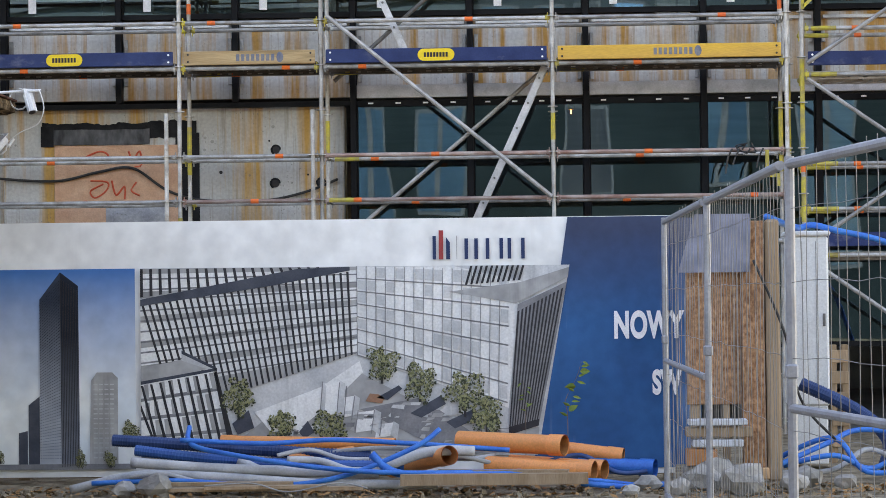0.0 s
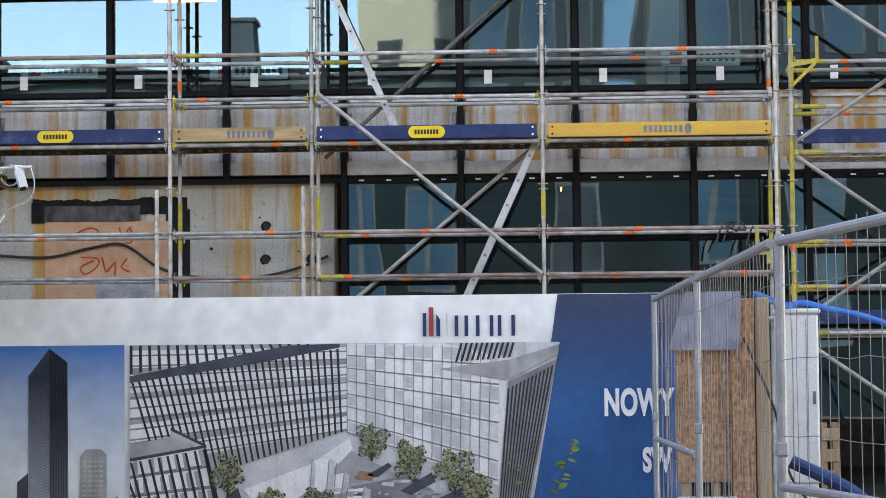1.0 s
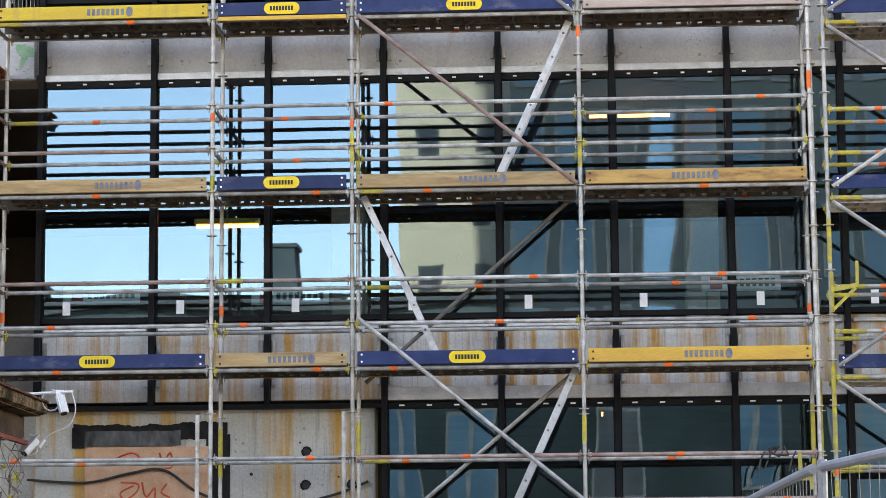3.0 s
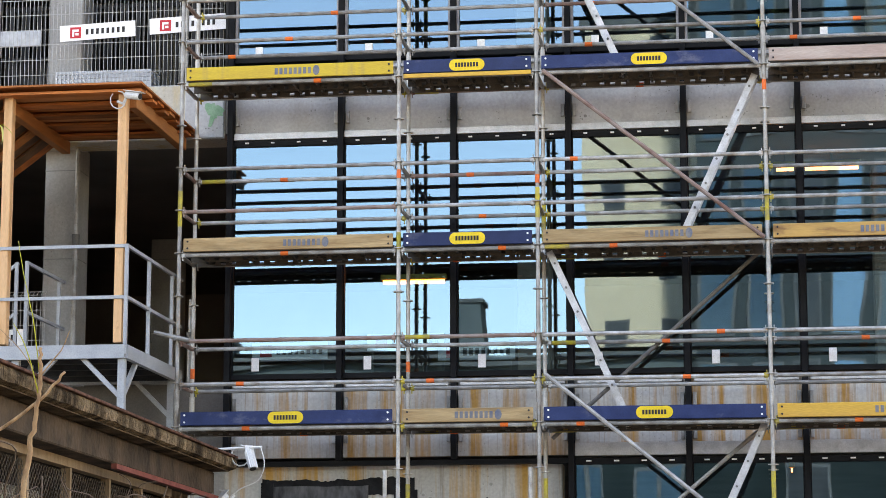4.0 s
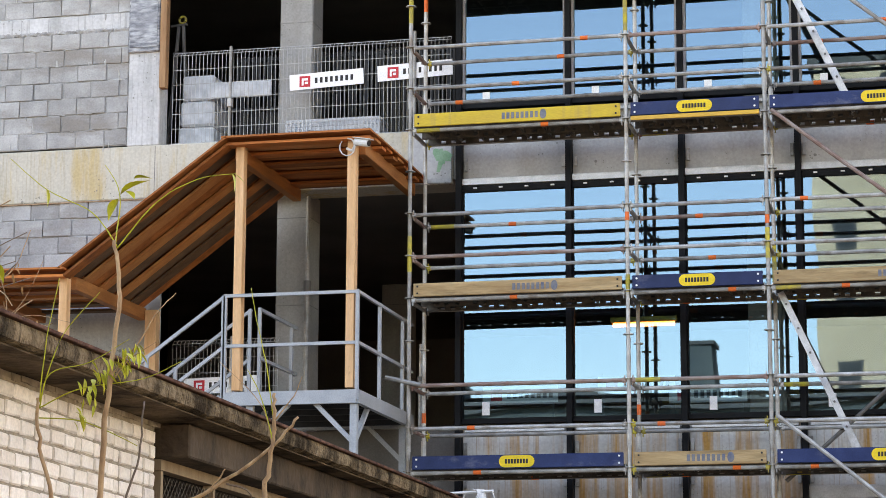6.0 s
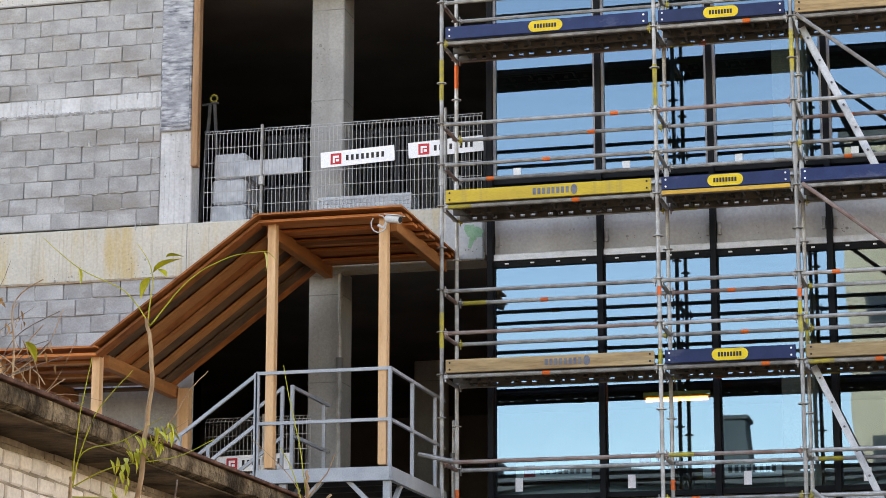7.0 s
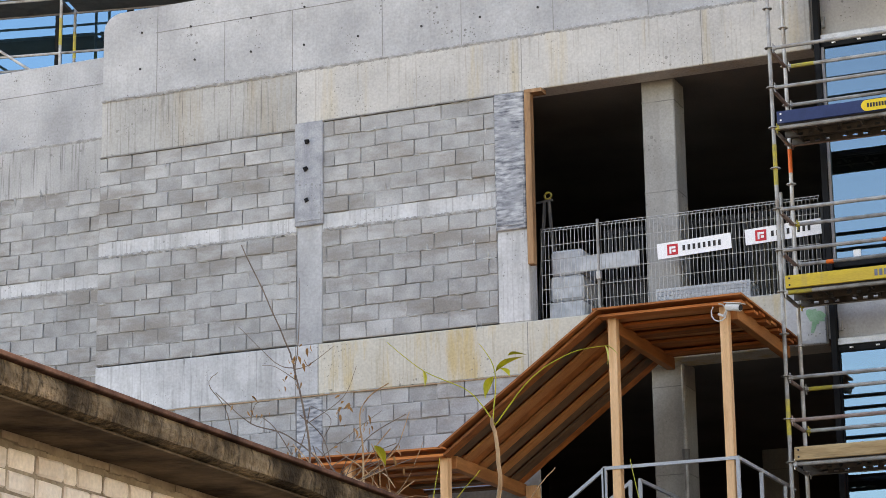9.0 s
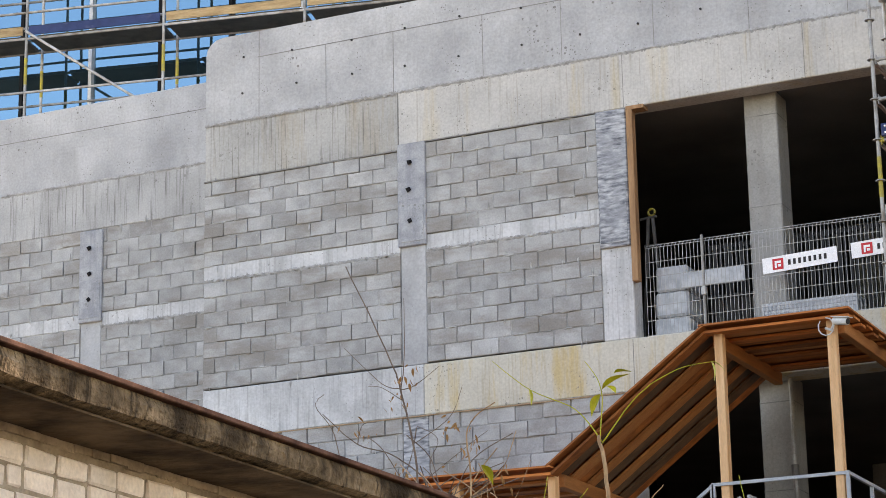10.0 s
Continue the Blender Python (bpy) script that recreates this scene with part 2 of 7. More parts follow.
    # soffit and inner walls: a darker, blotched brown than the eave's edge
    eave_under=mat("dark_blotched_concrete", (0.035, 0.022, 0.014), (0.17, 0.115, 0.072), 3, 0.95, 0.9, fine=16, spec=0.03, streak=((0.022, 0.015, 0.010), 0.8, 0.52), streak_scale=(1.2, 1.2, 1.0), bump_size=0.03),
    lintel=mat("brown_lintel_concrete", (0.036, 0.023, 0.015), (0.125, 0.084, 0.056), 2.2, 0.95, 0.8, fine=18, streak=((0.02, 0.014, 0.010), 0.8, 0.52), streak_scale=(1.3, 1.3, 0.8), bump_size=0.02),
    # panes opposite: the sky they would mirror is painted in as blue
    window_blue=mat("sky_mirror_blue_glass", (0.022, 0.062, 0.10), (0.045, 0.105, 0.155), 0.3, 0.1, 0.0, rough_vary=0.03),
    rust_flash=mat("rusty_flashing", (0.055, 0.026, 0.019), (0.17, 0.085, 0.06), 8, 0.9, 0.3, spec=0.05),
    brick=mat("silicate_brick", (0.72, 0.60, 0.505), (0.84, 0.735, 0.645), 6, 0.85, 0.5, fine=50, vary=0.1, streak=((0.50, 0.40, 0.32), 0.4, 0.58), streak_scale=(5, 5, 5)),
    brick_mortar=mat("brick_mortar", (0.22, 0.165, 0.115), (0.44, 0.35, 0.26), 6, 0.95, 0.9, fine=30, bump_size=0.02),
    ground=mat("leaf_strewn_soil", (0.11, 0.078, 0.045), (0.36, 0.285, 0.195), 5, 0.95, 1.0, fine=20, bump_size=0.05, streak=((0.40, 0.32, 0.21), 0.6, 0.54), streak_scale=(4, 4, 4)),
    banner=mat("white_banner", (0.74, 0.745, 0.72), (0.82, 0.825, 0.80), 1.2, 0.45, 0.0, fine=5, streak=((0.52, 0.48, 0.43), 0.15, 0.6)),
    osb=mat("chipboard", (0.18, 0.078, 0.038), (0.44, 0.235, 0.125), 34, 0.8, 0.5, fine=80, stretch=(1, 1, 0.6), vary=0.2, streak=((0.15, 0.07, 0.036), 0.7, 0.52), streak_scale=(5, 5, 2.5)),
    osb_pale=mat("pinkish_chipboard", (0.50, 0.275, 0.175), (0.60, 0.37, 0.25), 6, 0.8, 0.3, fine=60, vary=0.05),
    old_wood=mat("old_grey_wood", (0.26, 0.17, 0.10), (0.38, 0.27, 0.18), 4, 0.8, 0.4, stretch=(3, 3, 0.3), vary=0.12),
    pipe_orange=mat("orange_pvc", (0.90, 0.33, 0.11), (0.80, 0.285, 0.10), 4, 0.35, 0.05, vary=0.1, streak=((0.55, 0.27, 0.12), 0.35, 0.6), streak_scale=(4, 4, 4)),
    # the pipe's orange darkened, so the bore's shade is in the colour
    pipe_in=mat("pipe_inside", (0.45, 0.18, 0.06), (0.38, 0.14, 0.05), 4, 0.6, 0.05),
    hose_blue=mat("blue_hose", (0.003, 0.12, 0.45), (0.01, 0.19, 0.56), 6, 0.35, 0.1),
    hose_navy=mat("dark_blue_conduit", (0.015, 0.045, 0.13), (0.04, 0.09, 0.22), 6, 0.5, 0.1),
    hose_mid=mat("blue_ribbed_conduit", (0.012, 0.08, 0.28), (0.03, 0.13, 0.36), 6, 0.45, 0.1),
    hose_grey=mat("grey_conduit", (0.27, 0.275, 0.28), (0.46, 0.46, 0.455), 4, 0.5, 0.1, vary=0.2),
    bark=mat("sapling_bark", (0.30, 0.165, 0.085), (0.54, 0.345, 0.19), 16, 0.8, 0.5, fine=90, stretch=(1, 1, 0.4), streak=((0.15, 0.085, 0.05), 0.6, 0.56), streak_scale=(9, 9, 6)),
    twig=mat("dark_twig", (0.13, 0.09, 0.07), (0.22, 0.16, 0.12), 12, 0.8, 0.2),
    leaf=mat("young_leaf", (0.50, 0.43, 0.03), (0.33, 0.35, 0.03), 14, 0.5, 0.1),
    leaf_green=mat("green_vine_leaf", (0.09, 0.15, 0.025), (0.15, 0.21, 0.04), 14, 0.5, 0.1),
    leaf_brown=mat("withered_leaf", (0.30, 0.14, 0.05), (0.38, 0.2, 0.08), 14, 0.8, 0.2),
    cream=mat("cream_render", (0.52, 0.455, 0.36), (0.62, 0.55, 0.44), 0.6, 0.9, 0.1),
    roof_dark=mat("dark_roofing", (0.06, 0.075, 0.085), (0.11, 0.125, 0.14), 1, 0.8, 0.1),
    street_wall=mat("grey_render", (0.055, 0.08, 0.094), (0.105, 0.14, 0.155), 0.35, 0.9, 0.1, spec=0.05),
    # brighter panes, their sky reflection likewise put into the base colour
    window_pale=mat("sky_mirror_pale_glass", (0.07, 0.20, 0.34), (0.12, 0.28, 0.44), 0.3, 0.15, 0.0, rough_vary=0.03),
    office_wall=mat("blue_grey_panels", (0.010, 0.022, 0.03), (0.022, 0.044, 0.056), 0.4, 0.6, 0.1),
    window_dark=mat('dark_window_glass', (0.03, 0.04, 0.05), (0.05, 0.06, 0.07), 2, 0.08, 0.0, rough_vary=0.03),
    lamp=lamp_mat("tube_light", (1.0, 0.30, 0.11), 2.2),
    black_rubber=mat("black_cable", (0.02, 0.02, 0.02), (0.04, 0.04, 0.04), 9, 0.5, 0.05),
    stone=mat("grey_rubble", (0.21, 0.195, 0.17), (0.38, 0.355, 0.32), 6, 0.95, 0.9, fine=26, vary=0.2),
    wire=mat("zinc_wire", (0.30, 0.30, 0.29), (0.42, 0.41, 0.40), 9, 0.5, 0.0, metal=0.4),
    wire_dark=mat("dull_fence_wire", (0.14, 0.14, 0.135), (0.24, 0.235, 0.23), 9, 0.5, 0.0, metal=0.3),
    fence_tube=mat("fence_tube_zinc", (0.24, 0.255, 0.28), (0.33, 0.345, 0.37), 9, 0.45, 0.06, metal=0.4),
    tarp=mat("grey_blue_tarp", (0.13, 0.15, 0.21), (0.24, 0.26, 0.33), 5, 0.45, 0.4, fine=9),
    cabinet=mat("light_grey_plastic", (0.56, 0.57, 0.57), (0.64, 0.65, 0.64), 3, 0.5, 0.05, streak=((0.4, 0.4, 0.38), 0.3, 0.58)),
    foil=mat("wrapped_foil", (0.42, 0.44, 0.47), (0.58, 0.60, 0.62), 6, 0.3, 0.5, fine=12),
    graffiti=mat("red_spray", (0.55, 0.06, 0.03), (0.6, 0.12, 0.06), 9, 0.7, 0.0),
    green_spray=mat("green_spray", (0.16, 0.33, 0.2), (0.25, 0.4, 0.28), 12, 0.8, 0.0),
    print_blue=mat("print_blue", (0.004, 0.08, 0.225), (0.006, 0.105, 0.28), 1.2, 0.4, 0.15, fine=9, fade=((0.035, 0.055, 0.11), 1.4, 2.2), streak=((0.4, 0.42, 0.45), 0.2, 0.6)),
    print_tower_sky=mat("print_tower_sky", (0.60, 0.68, 0.73), (0.84, 0.84, 0.79), 1.6, 0.45, 0.0, fine=6, fade=((0.02, 0.16, 0.42), 0.7, 1.9), streak_scale=(0.9, 0.9, 0.9), streak=((0.76, 0.79, 0.78), 0.5, 0.5)),
    print_dark=mat("print_slate", (0.035, 0.045, 0.065), (0.07, 0.08, 0.1), 6, 0.45, 0.02),
    print_mid=mat("print_mid_grey", (0.15, 0.155, 0.165), (0.24, 0.24, 0.25), 6, 0.45, 0.02),
    print_grey=mat("print_grey", (0.26, 0.263, 0.262), (0.42, 0.42, 0.412), 3, 0.45, 0.05, fine=14, streak=((0.15, 0.15, 0.155), 0.5, 0.53)),
    print_pale=mat("print_pale", (0.38, 0.40, 0.41), (0.60, 0.605, 0.60), 2.2, 0.45, 0.05, fine=50, streak=((0.26, 0.265, 0.27), 0.5, 0.53)),
    print_white=mat("print_white", (0.60, 0.61, 0.60), (0.80, 0.80, 0.78), 2.2, 0.45, 0.05, fine=50, streak=((0.36, 0.36, 0.35), 0.5, 0.53)),
    print_glass=mat("print_tower_glass", (0.33, 0.37, 0.42), (0.46, 0.50, 0.55), 4, 0.45, 0.0, fine=10, fade=((0.03, 0.045, 0.07), 0.25, 1.6), streak=((0.16, 0.19, 0.23), 0.5, 0.54)),
    print_black=mat("print_black", (0.02, 0.02, 0.025), (0.04, 0.04, 0.045), 6, 0.45, 0.02),
    print_navy=mat("print_navy", (0.015, 0.035, 0.10), (0.02, 0.045, 0.12), 6, 0.45, 0.02),
    print_red=mat("print_red", (0.40, 0.05, 0.05), (0.35, 0.05, 0.05), 6, 0.45, 0.02),
    print_rust=mat("print_rust", (0.35, 0.18, 0.12), (0.3, 0.16, 0.1), 6, 0.45, 0.02),
    print_leaf=mat("print_leaf", (0.14, 0.15, 0.065), (0.34, 0.335, 0.18), 28, 0.45, 0.0),
    print_leaf_dark=mat("print_leaf_dark", (0.022, 0.03, 0.018), (0.06, 0.07, 0.04), 28, 0.45, 0.02),
    concrete_runs=mat("dark_run_concrete", (0.33, 0.327, 0.315), (0.45, 0.443, 0.425), 0.9, 0.85, 0.4, fine=30, streak=((0.34, 0.275, 0.185), 0.5, 0.52), streak_scale=(1.4, 1.4, 0.14), drips=((0.15, 0.142, 0.128), 0.75, 0.545), pits=0.5),
    joint=mat("dark_shutter_joint", (0.17, 0.168, 0.16), (0.27, 0.265, 0.255), 9, 0.95, 0.3),
    joint_rough=mat("rough_pour_joint", (0.25, 0.247, 0.24), (0.43, 0.425, 0.415), 9, 0.95, 0.9, fine=40, bump_size=0.02),
    spandrel_plain=mat("plain_spandrel_concrete", (0.33, 0.325, 0.32), (0.46, 0.455, 0.445), 1.3, 0.8, 0.25, fine=30, streak=((0.30, 0.28, 0.25), 0.5, 0.54), streak_scale=(1.5, 1.5, 0.5), pits=0.7),
    print_side=mat("print_tower_side", (0.20, 0.23, 0.28), (0.27, 0.30, 0.35), 4, 0.45, 0.0, fine=10, fade=((0.012, 0.018, 0.032), 0.15, 1.3)),
    frame_grey=mat("grey_frame_reveal", (0.34, 0.335, 0.36), (0.42, 0.41, 0.43), 5, 0.5, 0.03),
    screen_dark=mat("rusty_dark_wire", (0.085, 0.07, 0.055), (0.15, 0.125, 0.10), 6, 0.8, 0.1),
    slat_dark=mat("black_slat", (0.016, 0.016, 0.017), (0.035, 0.035, 0.036), 6, 0.7, 0.1),
    red_oxide=mat("red_oxide_steel", (0.16, 0.035, 0.025), (0.24, 0.07, 0.05), 7, 0.8, 0.2),
    far_glass=glass_mat("far_facade_glass", (0.30, 0.42, 0.45), (0.33, 0.72, 0.98), 0.26),
    # near black, for the added row that darkens the lower reflections
    street_low=mat("dark_filler_row", (0.008, 0.016, 0.019), (0.02, 0.034, 0.039), 0.5, 0.8, 0.0, spec=0.05),
    smear=mat("squeezed_mortar", (0.30, 0.30, 0.29), (0.50, 0.50, 0.49), 8, 0.95, 0.8, fine=50),
    felt_pale=mat("pale_felt", (0.24, 0.25, 0.27), (0.40, 0.41, 0.43), 5, 0.6, 0.5, fine=40, pits=0.5, streak=((0.20, 0.215, 0.25), 0.6, 0.52)),
    beam_old=mat("weathered_brown_board", (0.27, 0.14, 0.07), (0.42, 0.24, 0.13), 4, 0.75, 0.4, fine=40, stretch=(3, 3, 0.4), streak=((0.14, 0.08, 0.045), 0.6, 0.55), streak_scale=(6, 6, 2)),
    tar_torn=mat("dull_black_felt", (0.018, 0.018, 0.02), (0.11, 0.112, 0.118), 7, 0.6, 0.5, fine=30, stretch=(1.5, 1.5, 0.6)),
    board_worn=mat("worn_orange_board", (0.52, 0.31, 0.10), (0.40, 0.235, 0.09), 5, 0.7, 0.3, fine=40, stretch=(0.3, 1, 2), streak=((0.20, 0.10, 0.05), 0.85, 0.53), streak_scale=(1.2, 1.2, 5.0)),
    concrete_cream=mat("cream_stained_concrete", (0.45, 0.42, 0.36), (0.58, 0.55, 0.48), 0.9, 0.85, 0.35, fine=30, streak=((0.50, 0.355, 0.14), 0.7, 0.5), streak_scale=(2.2, 2.2, 0.3), drips=((0.33, 0.26, 0.16), 0.35, 0.55), pits=0.6),
)

# ---- builders ----
ORIGIN = {}


def thing(name, at, label, category, group="", kind=""):
    ob = new(name)
    ob.location = at
    ob.empty_display_size = 0.1
    ORIGIN[ob] = Vector(at)
    return tagged(ob, label, category, group, kind)


def part(name, bm, material, parent=None, label="", smooth=False, kind=""):
    """Links a bmesh, drawn in world metres, as one mesh under a thing or a part."""
    o = ORIGIN.get(parent, Vector((0, 0, 0)))
    bmesh.ops.translate(bm, verts=bm.verts, vec=-o)
    me = bpy.data.meshes.new(name)
    bm.to_mesh(me)
    bm.free()
    if smooth:
        for p in me.polygons:
            p.use_smooth = True
    for m in (material if isinstance(material, (list, tuple)) else [material]):
        me.materials.append(M[m])
    ob = new(name, me)
    if parent is not None:
        ob.parent = parent
        ORIGIN[ob] = o
    else:
        ORIGIN[ob] = Vector((0, 0, 0))
    return tagged(ob, label, kind=kind)


def solid(name, bm, material, label, category, kind="", group="", smooth=False):
    return tagged(part(name, bm, material, None, label, smooth), label, category, group, kind)


def box(x0, x1, y0, y1, z0, z1, bevel=0.0, bm=None):
    own = bm or bmesh.new()
    r = bmesh.ops.create_cube(own, size=1)
    for v in r["verts"]:
        v.co = Vector(((x0 + x1) / 2 + v.co.x * (x1 - x0), (y0 + y1) / 2 + v.co.y * (y1 - y0), (z0 + z1) / 2 + v.co.z * (z1 - z0)))
    if bevel:
        bmesh.ops.bevel(own, geom=list({e for v in r["verts"] for e in v.link_edges}), offset=bevel, segments=1, affect="EDGES")
    return own


def bar(p, q, w, h, bm=None, up=(0, 0, 1)):
    """A bar of section w across by h along up, from p to q."""
    own = bm or bmesh.new()
    p, q, up = Vector(p), Vector(q), Vector(up)
    d = (q - p).normalized()
    s = d.cross(up)
    s = s.normalized() if s.length > 1e-5 else Vector((1, 0, 0))
    u = s.cross(d).normalized()
    r = bmesh.ops.create_cube(own, size=1)
    for v in r["verts"]:
        e = q if v.co.x > 0 else p
        v.co = e + s * (v.co.y * w) + u * (v.co.z * h)
    return own


def tube(points, r, n=8, bm=None, caps=True, taper=1.0):
    """A tube along points; r shrinks to r * taper at its end."""
    own = bm or bmesh.new()
    pts = [Vector(p) for p in points]
    rings = []
    for i, p in enumerate(pts):
        d = (pts[min(i + 1, len(pts) - 1)] - pts[max(i - 1, 0)]).normalized()
        s = d.cross(Vector((0, 0, 1)) if abs(d.z) < 0.9 else Vector((1, 0, 0))).normalized()
        u = s.cross(d)
        k = r * (1 + (taper - 1) * i / max(1, len(pts) - 1))
        rings.append([own.verts.new(p + (s * math.cos(a) + u * math.sin(a)) * k) for a in [2 * math.pi * j / n for j in range(n)]])
    for a, b in zip(rings, rings[1:]):
        for j in range(n):
            own.faces.new((a[j], a[(j + 1) % n], b[(j + 1) % n], b[j]))
    if caps:
        own.faces.new(list(reversed(rings[0])))
        own.faces.new(rings[-1])
    bmesh.ops.recalc_face_normals(own, faces=own.faces)
    return own


def poly(points, y, thick=0.002, bm=None):
    """A flat shape in an upright plane: (x, z) points at y, facing the camera's side."""
    own = bm or bmesh.new()
    a = [own.verts.new((x, y, z)) for x, z in points]
    b = [own.verts.new((x, y + thick, z)) for x, z in points]
    own.faces.new(a)
    own.faces.new(list(reversed(b)))
    k = len(points)
    for i in range(k):
        own.faces.new((a[i], b[i], b[(i + 1) % k], a[(i + 1) % k]))
    bmesh.ops.recalc_face_normals(own, faces=own.faces)
    return own


def bend(*points, n=6):
    """A smooth line through points."""
    pts = [Vector(p) for p in points]
    out = []
    for i in range(len(pts) - 1):
        a, b, c, d = pts[max(i - 1, 0)], pts[i], pts[i + 1], pts[min(i + 2, len(pts) - 1)]
        for k in range(n):
            t = k / n
            out.append(0.5 * ((2 * b) + (c - a) * t + (2 * a - 5 * b + 4 * c - d) * t * t + (3 * b - a - 3 * c + d) * t ** 3))
    return out + [pts[-1]]


# ---- ground ----
bm = bmesh.new()
bmesh.ops.create_grid(bm, x_segments=120, y_segments=120, size=1)
for v in bm.verts:
    x, y = v.co.x, v.co.y
    v.co = Vector((math.copysign(abs(x) ** 2.2 * 600, x) - 1, math.copysign(abs(y) ** 2.2 * 600, y) + 20, 0))
    if abs(v.co.x) < 12 and 15 < v.co.y < 26:
        v.co.z = noise.noise(v.co * 1.3) * 0.05 - 0.04
solid("ground", bm, "ground", "brown bare soil strewn with rubble and dead leaves", "ground", "structure")

# ---- the building ----
WALL, FACE = 27.5, 27.35
GL, GR = -6.43, 4.6          # glazed stretch
END, OPEN = -16.69, -10.22   # west end of the wall, west edge of the openings


def concrete(name, x0, x1, z0, z1, material="concrete", y0=WALL, y1=WALL + 0.3, label="grey cast concrete wall with rain streaks"):
    return solid(name, box(x0, x1, y0, y1, z0, z1, 0.012), material, label, "wall", "structure")


concrete("wall_base", OPEN, GL, 0, 4.62, "wall_rusty", WALL + 0.25, WALL + 0.6, "dim grey concrete base wall under the landing")
concrete("wall_base_west", -22, OPEN, 0, 6.95)
concrete("wall_ground_floor", GL, -2.42, 0, 3.86, "wall_rusty", WALL, WALL + 0.3, "grey concrete ground floor wall with holes and rust streaks")
# upright end of the glazed part of the ground floor is closed by window frames
concrete("wall_band_lower_west", END, -13.302, 7.84, 8.52, "concrete_pale", WALL, WALL + 0.5, "whitish concrete floor band with rough joints")
concrete("wall_band_lower", -13.3, GL - 0.06, 7.84, 8.52, "concrete_cream", WALL, WALL + 0.5, "pale concrete floor band with ochre rust stains")
concrete("wall_band_upper", -13.632, GL - 0.06, 11.6, 12.36, "concrete_stained", WALL, WALL + 0.34, "pale concrete lintel band with ochre runs")
concrete("wall_band_upper_west", END, -13.634, 11.535, 12.36, "concrete_runs", WALL + 0.012, WALL + 0.34, "dull concrete lintel band with dark runs of dirt")
bm = poly([(END, 12.365), (GL - 0.06, 12.365), (GL - 0.06, 13.66), (END + 0.28, 13.66)] + [(END + 0.28 - 0.28 * math.sin(q), 13.42 + 0.24 * math.cos(q)) for q in (0.4, 0.8, 1.2, 1.57)], WALL + 0.02, 0.38)
solid("wall_parapet", bm, "concrete", "light grey concrete parapet with tie holes", "wall", "structure")
SETBACK = 28.95
concrete("wall_setback_band", -24.5, END + 0.1, 11.6, 12.36, "concrete_drip", SETBACK, SETBACK + 0.4)
concrete("wall_setback_parapet", -24.5, END + 0.1, 12.365, 13.64, "concrete", SETBACK + 0.02, SETBACK + 0.4)
concrete("wall_return", END + 0.02, END + 0.3, 0, 13.6, "concrete", WALL + 0.42, SETBACK)

# interior shell, in concrete coloured darker for the shade of the rooms
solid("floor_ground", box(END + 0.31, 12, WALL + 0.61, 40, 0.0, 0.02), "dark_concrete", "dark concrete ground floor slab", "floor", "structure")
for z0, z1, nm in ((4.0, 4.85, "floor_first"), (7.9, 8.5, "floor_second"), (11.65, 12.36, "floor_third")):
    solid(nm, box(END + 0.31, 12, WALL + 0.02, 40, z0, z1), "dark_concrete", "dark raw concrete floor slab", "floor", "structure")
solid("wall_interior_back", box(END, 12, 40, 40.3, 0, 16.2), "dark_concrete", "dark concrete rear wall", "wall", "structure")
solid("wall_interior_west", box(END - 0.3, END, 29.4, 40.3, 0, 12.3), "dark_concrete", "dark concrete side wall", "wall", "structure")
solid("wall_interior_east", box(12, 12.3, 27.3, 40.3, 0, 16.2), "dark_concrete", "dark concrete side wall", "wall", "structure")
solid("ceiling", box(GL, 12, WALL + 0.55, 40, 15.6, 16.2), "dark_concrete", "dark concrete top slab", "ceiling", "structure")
for z0, z1 in ((4.85, 7.9), (8.5, 11.65)):
    for cx, cy in ((-8.6, 27.9), (-9.0, 34.5), (-3.0, 30.5), (1.6, 30.5)):
        col = solid("column", box(cx - 0.255, cx + 0.18, cy, cy + 0.45, z0, z1, 0.015), "column", "square grey cast concrete column with shuttering seams", "column", group="concrete columns")
        for z in (z0 + 1.62, z1 - 0.32):
            part("seam", box(cx - 0.258, cx + 0.183, cy - 0.003, cy + 0.4, z, z + 0.012), "joint", col)

# ---- tie holes in the parapet and the bands ----
holes = thing("tie_hole_row", (-12, WALL, 13), "dark round shuttering tie holes in the concrete", "tie holes", kind="stuff")
rnd = random.Random(5)
bm = bmesh.new()
for k in range(11):
    for z in (12.75, 13.28):
        x = -16.1 + k * 0.86 + rnd.uniform(-0.05, 0.05)
        bmesh.ops.create_cone(bm, cap_ends=True, segments=8, radius1=0.016, radius2=0.016, depth=0.02, matrix=pose(x, WALL + 0.015, z + rnd.uniform(-0.03, 0.03), 90))
part("tie_hole", bm, "ink", holes)

# pour joints: ragged mortar lips and shallow grooves
def lip(name, x0, x1, y, z, seed, label="rough ragged mortar joint between concrete pours"):
    b = bmesh.new()
    r = random.Random(seed)
    n = int((x1 - x0) / 0.018)
    top, mid, low = [], [], []
    for k in range(n + 1):
        x = x0 + (x1 - x0) * k / n
        top.append(b.verts.new((x, y, z + 0.010 + r.uniform(0, 0.022))))
        mid.append(b.verts.new((x, y - r.uniform(0.002, 0.016), z + r.uniform(-0.012, 0.012))))
        low.append(b.verts.new((x, y, z - 0.012 - r.uniform(0, 0.032))))
    for a, c in ((top, mid), (mid, low)):
        for k in range(n):
            b.faces.new((a[k], c[k], c[k + 1], a[k + 1]))
    solid(name, b, "joint_rough", label, "joint", "structure")


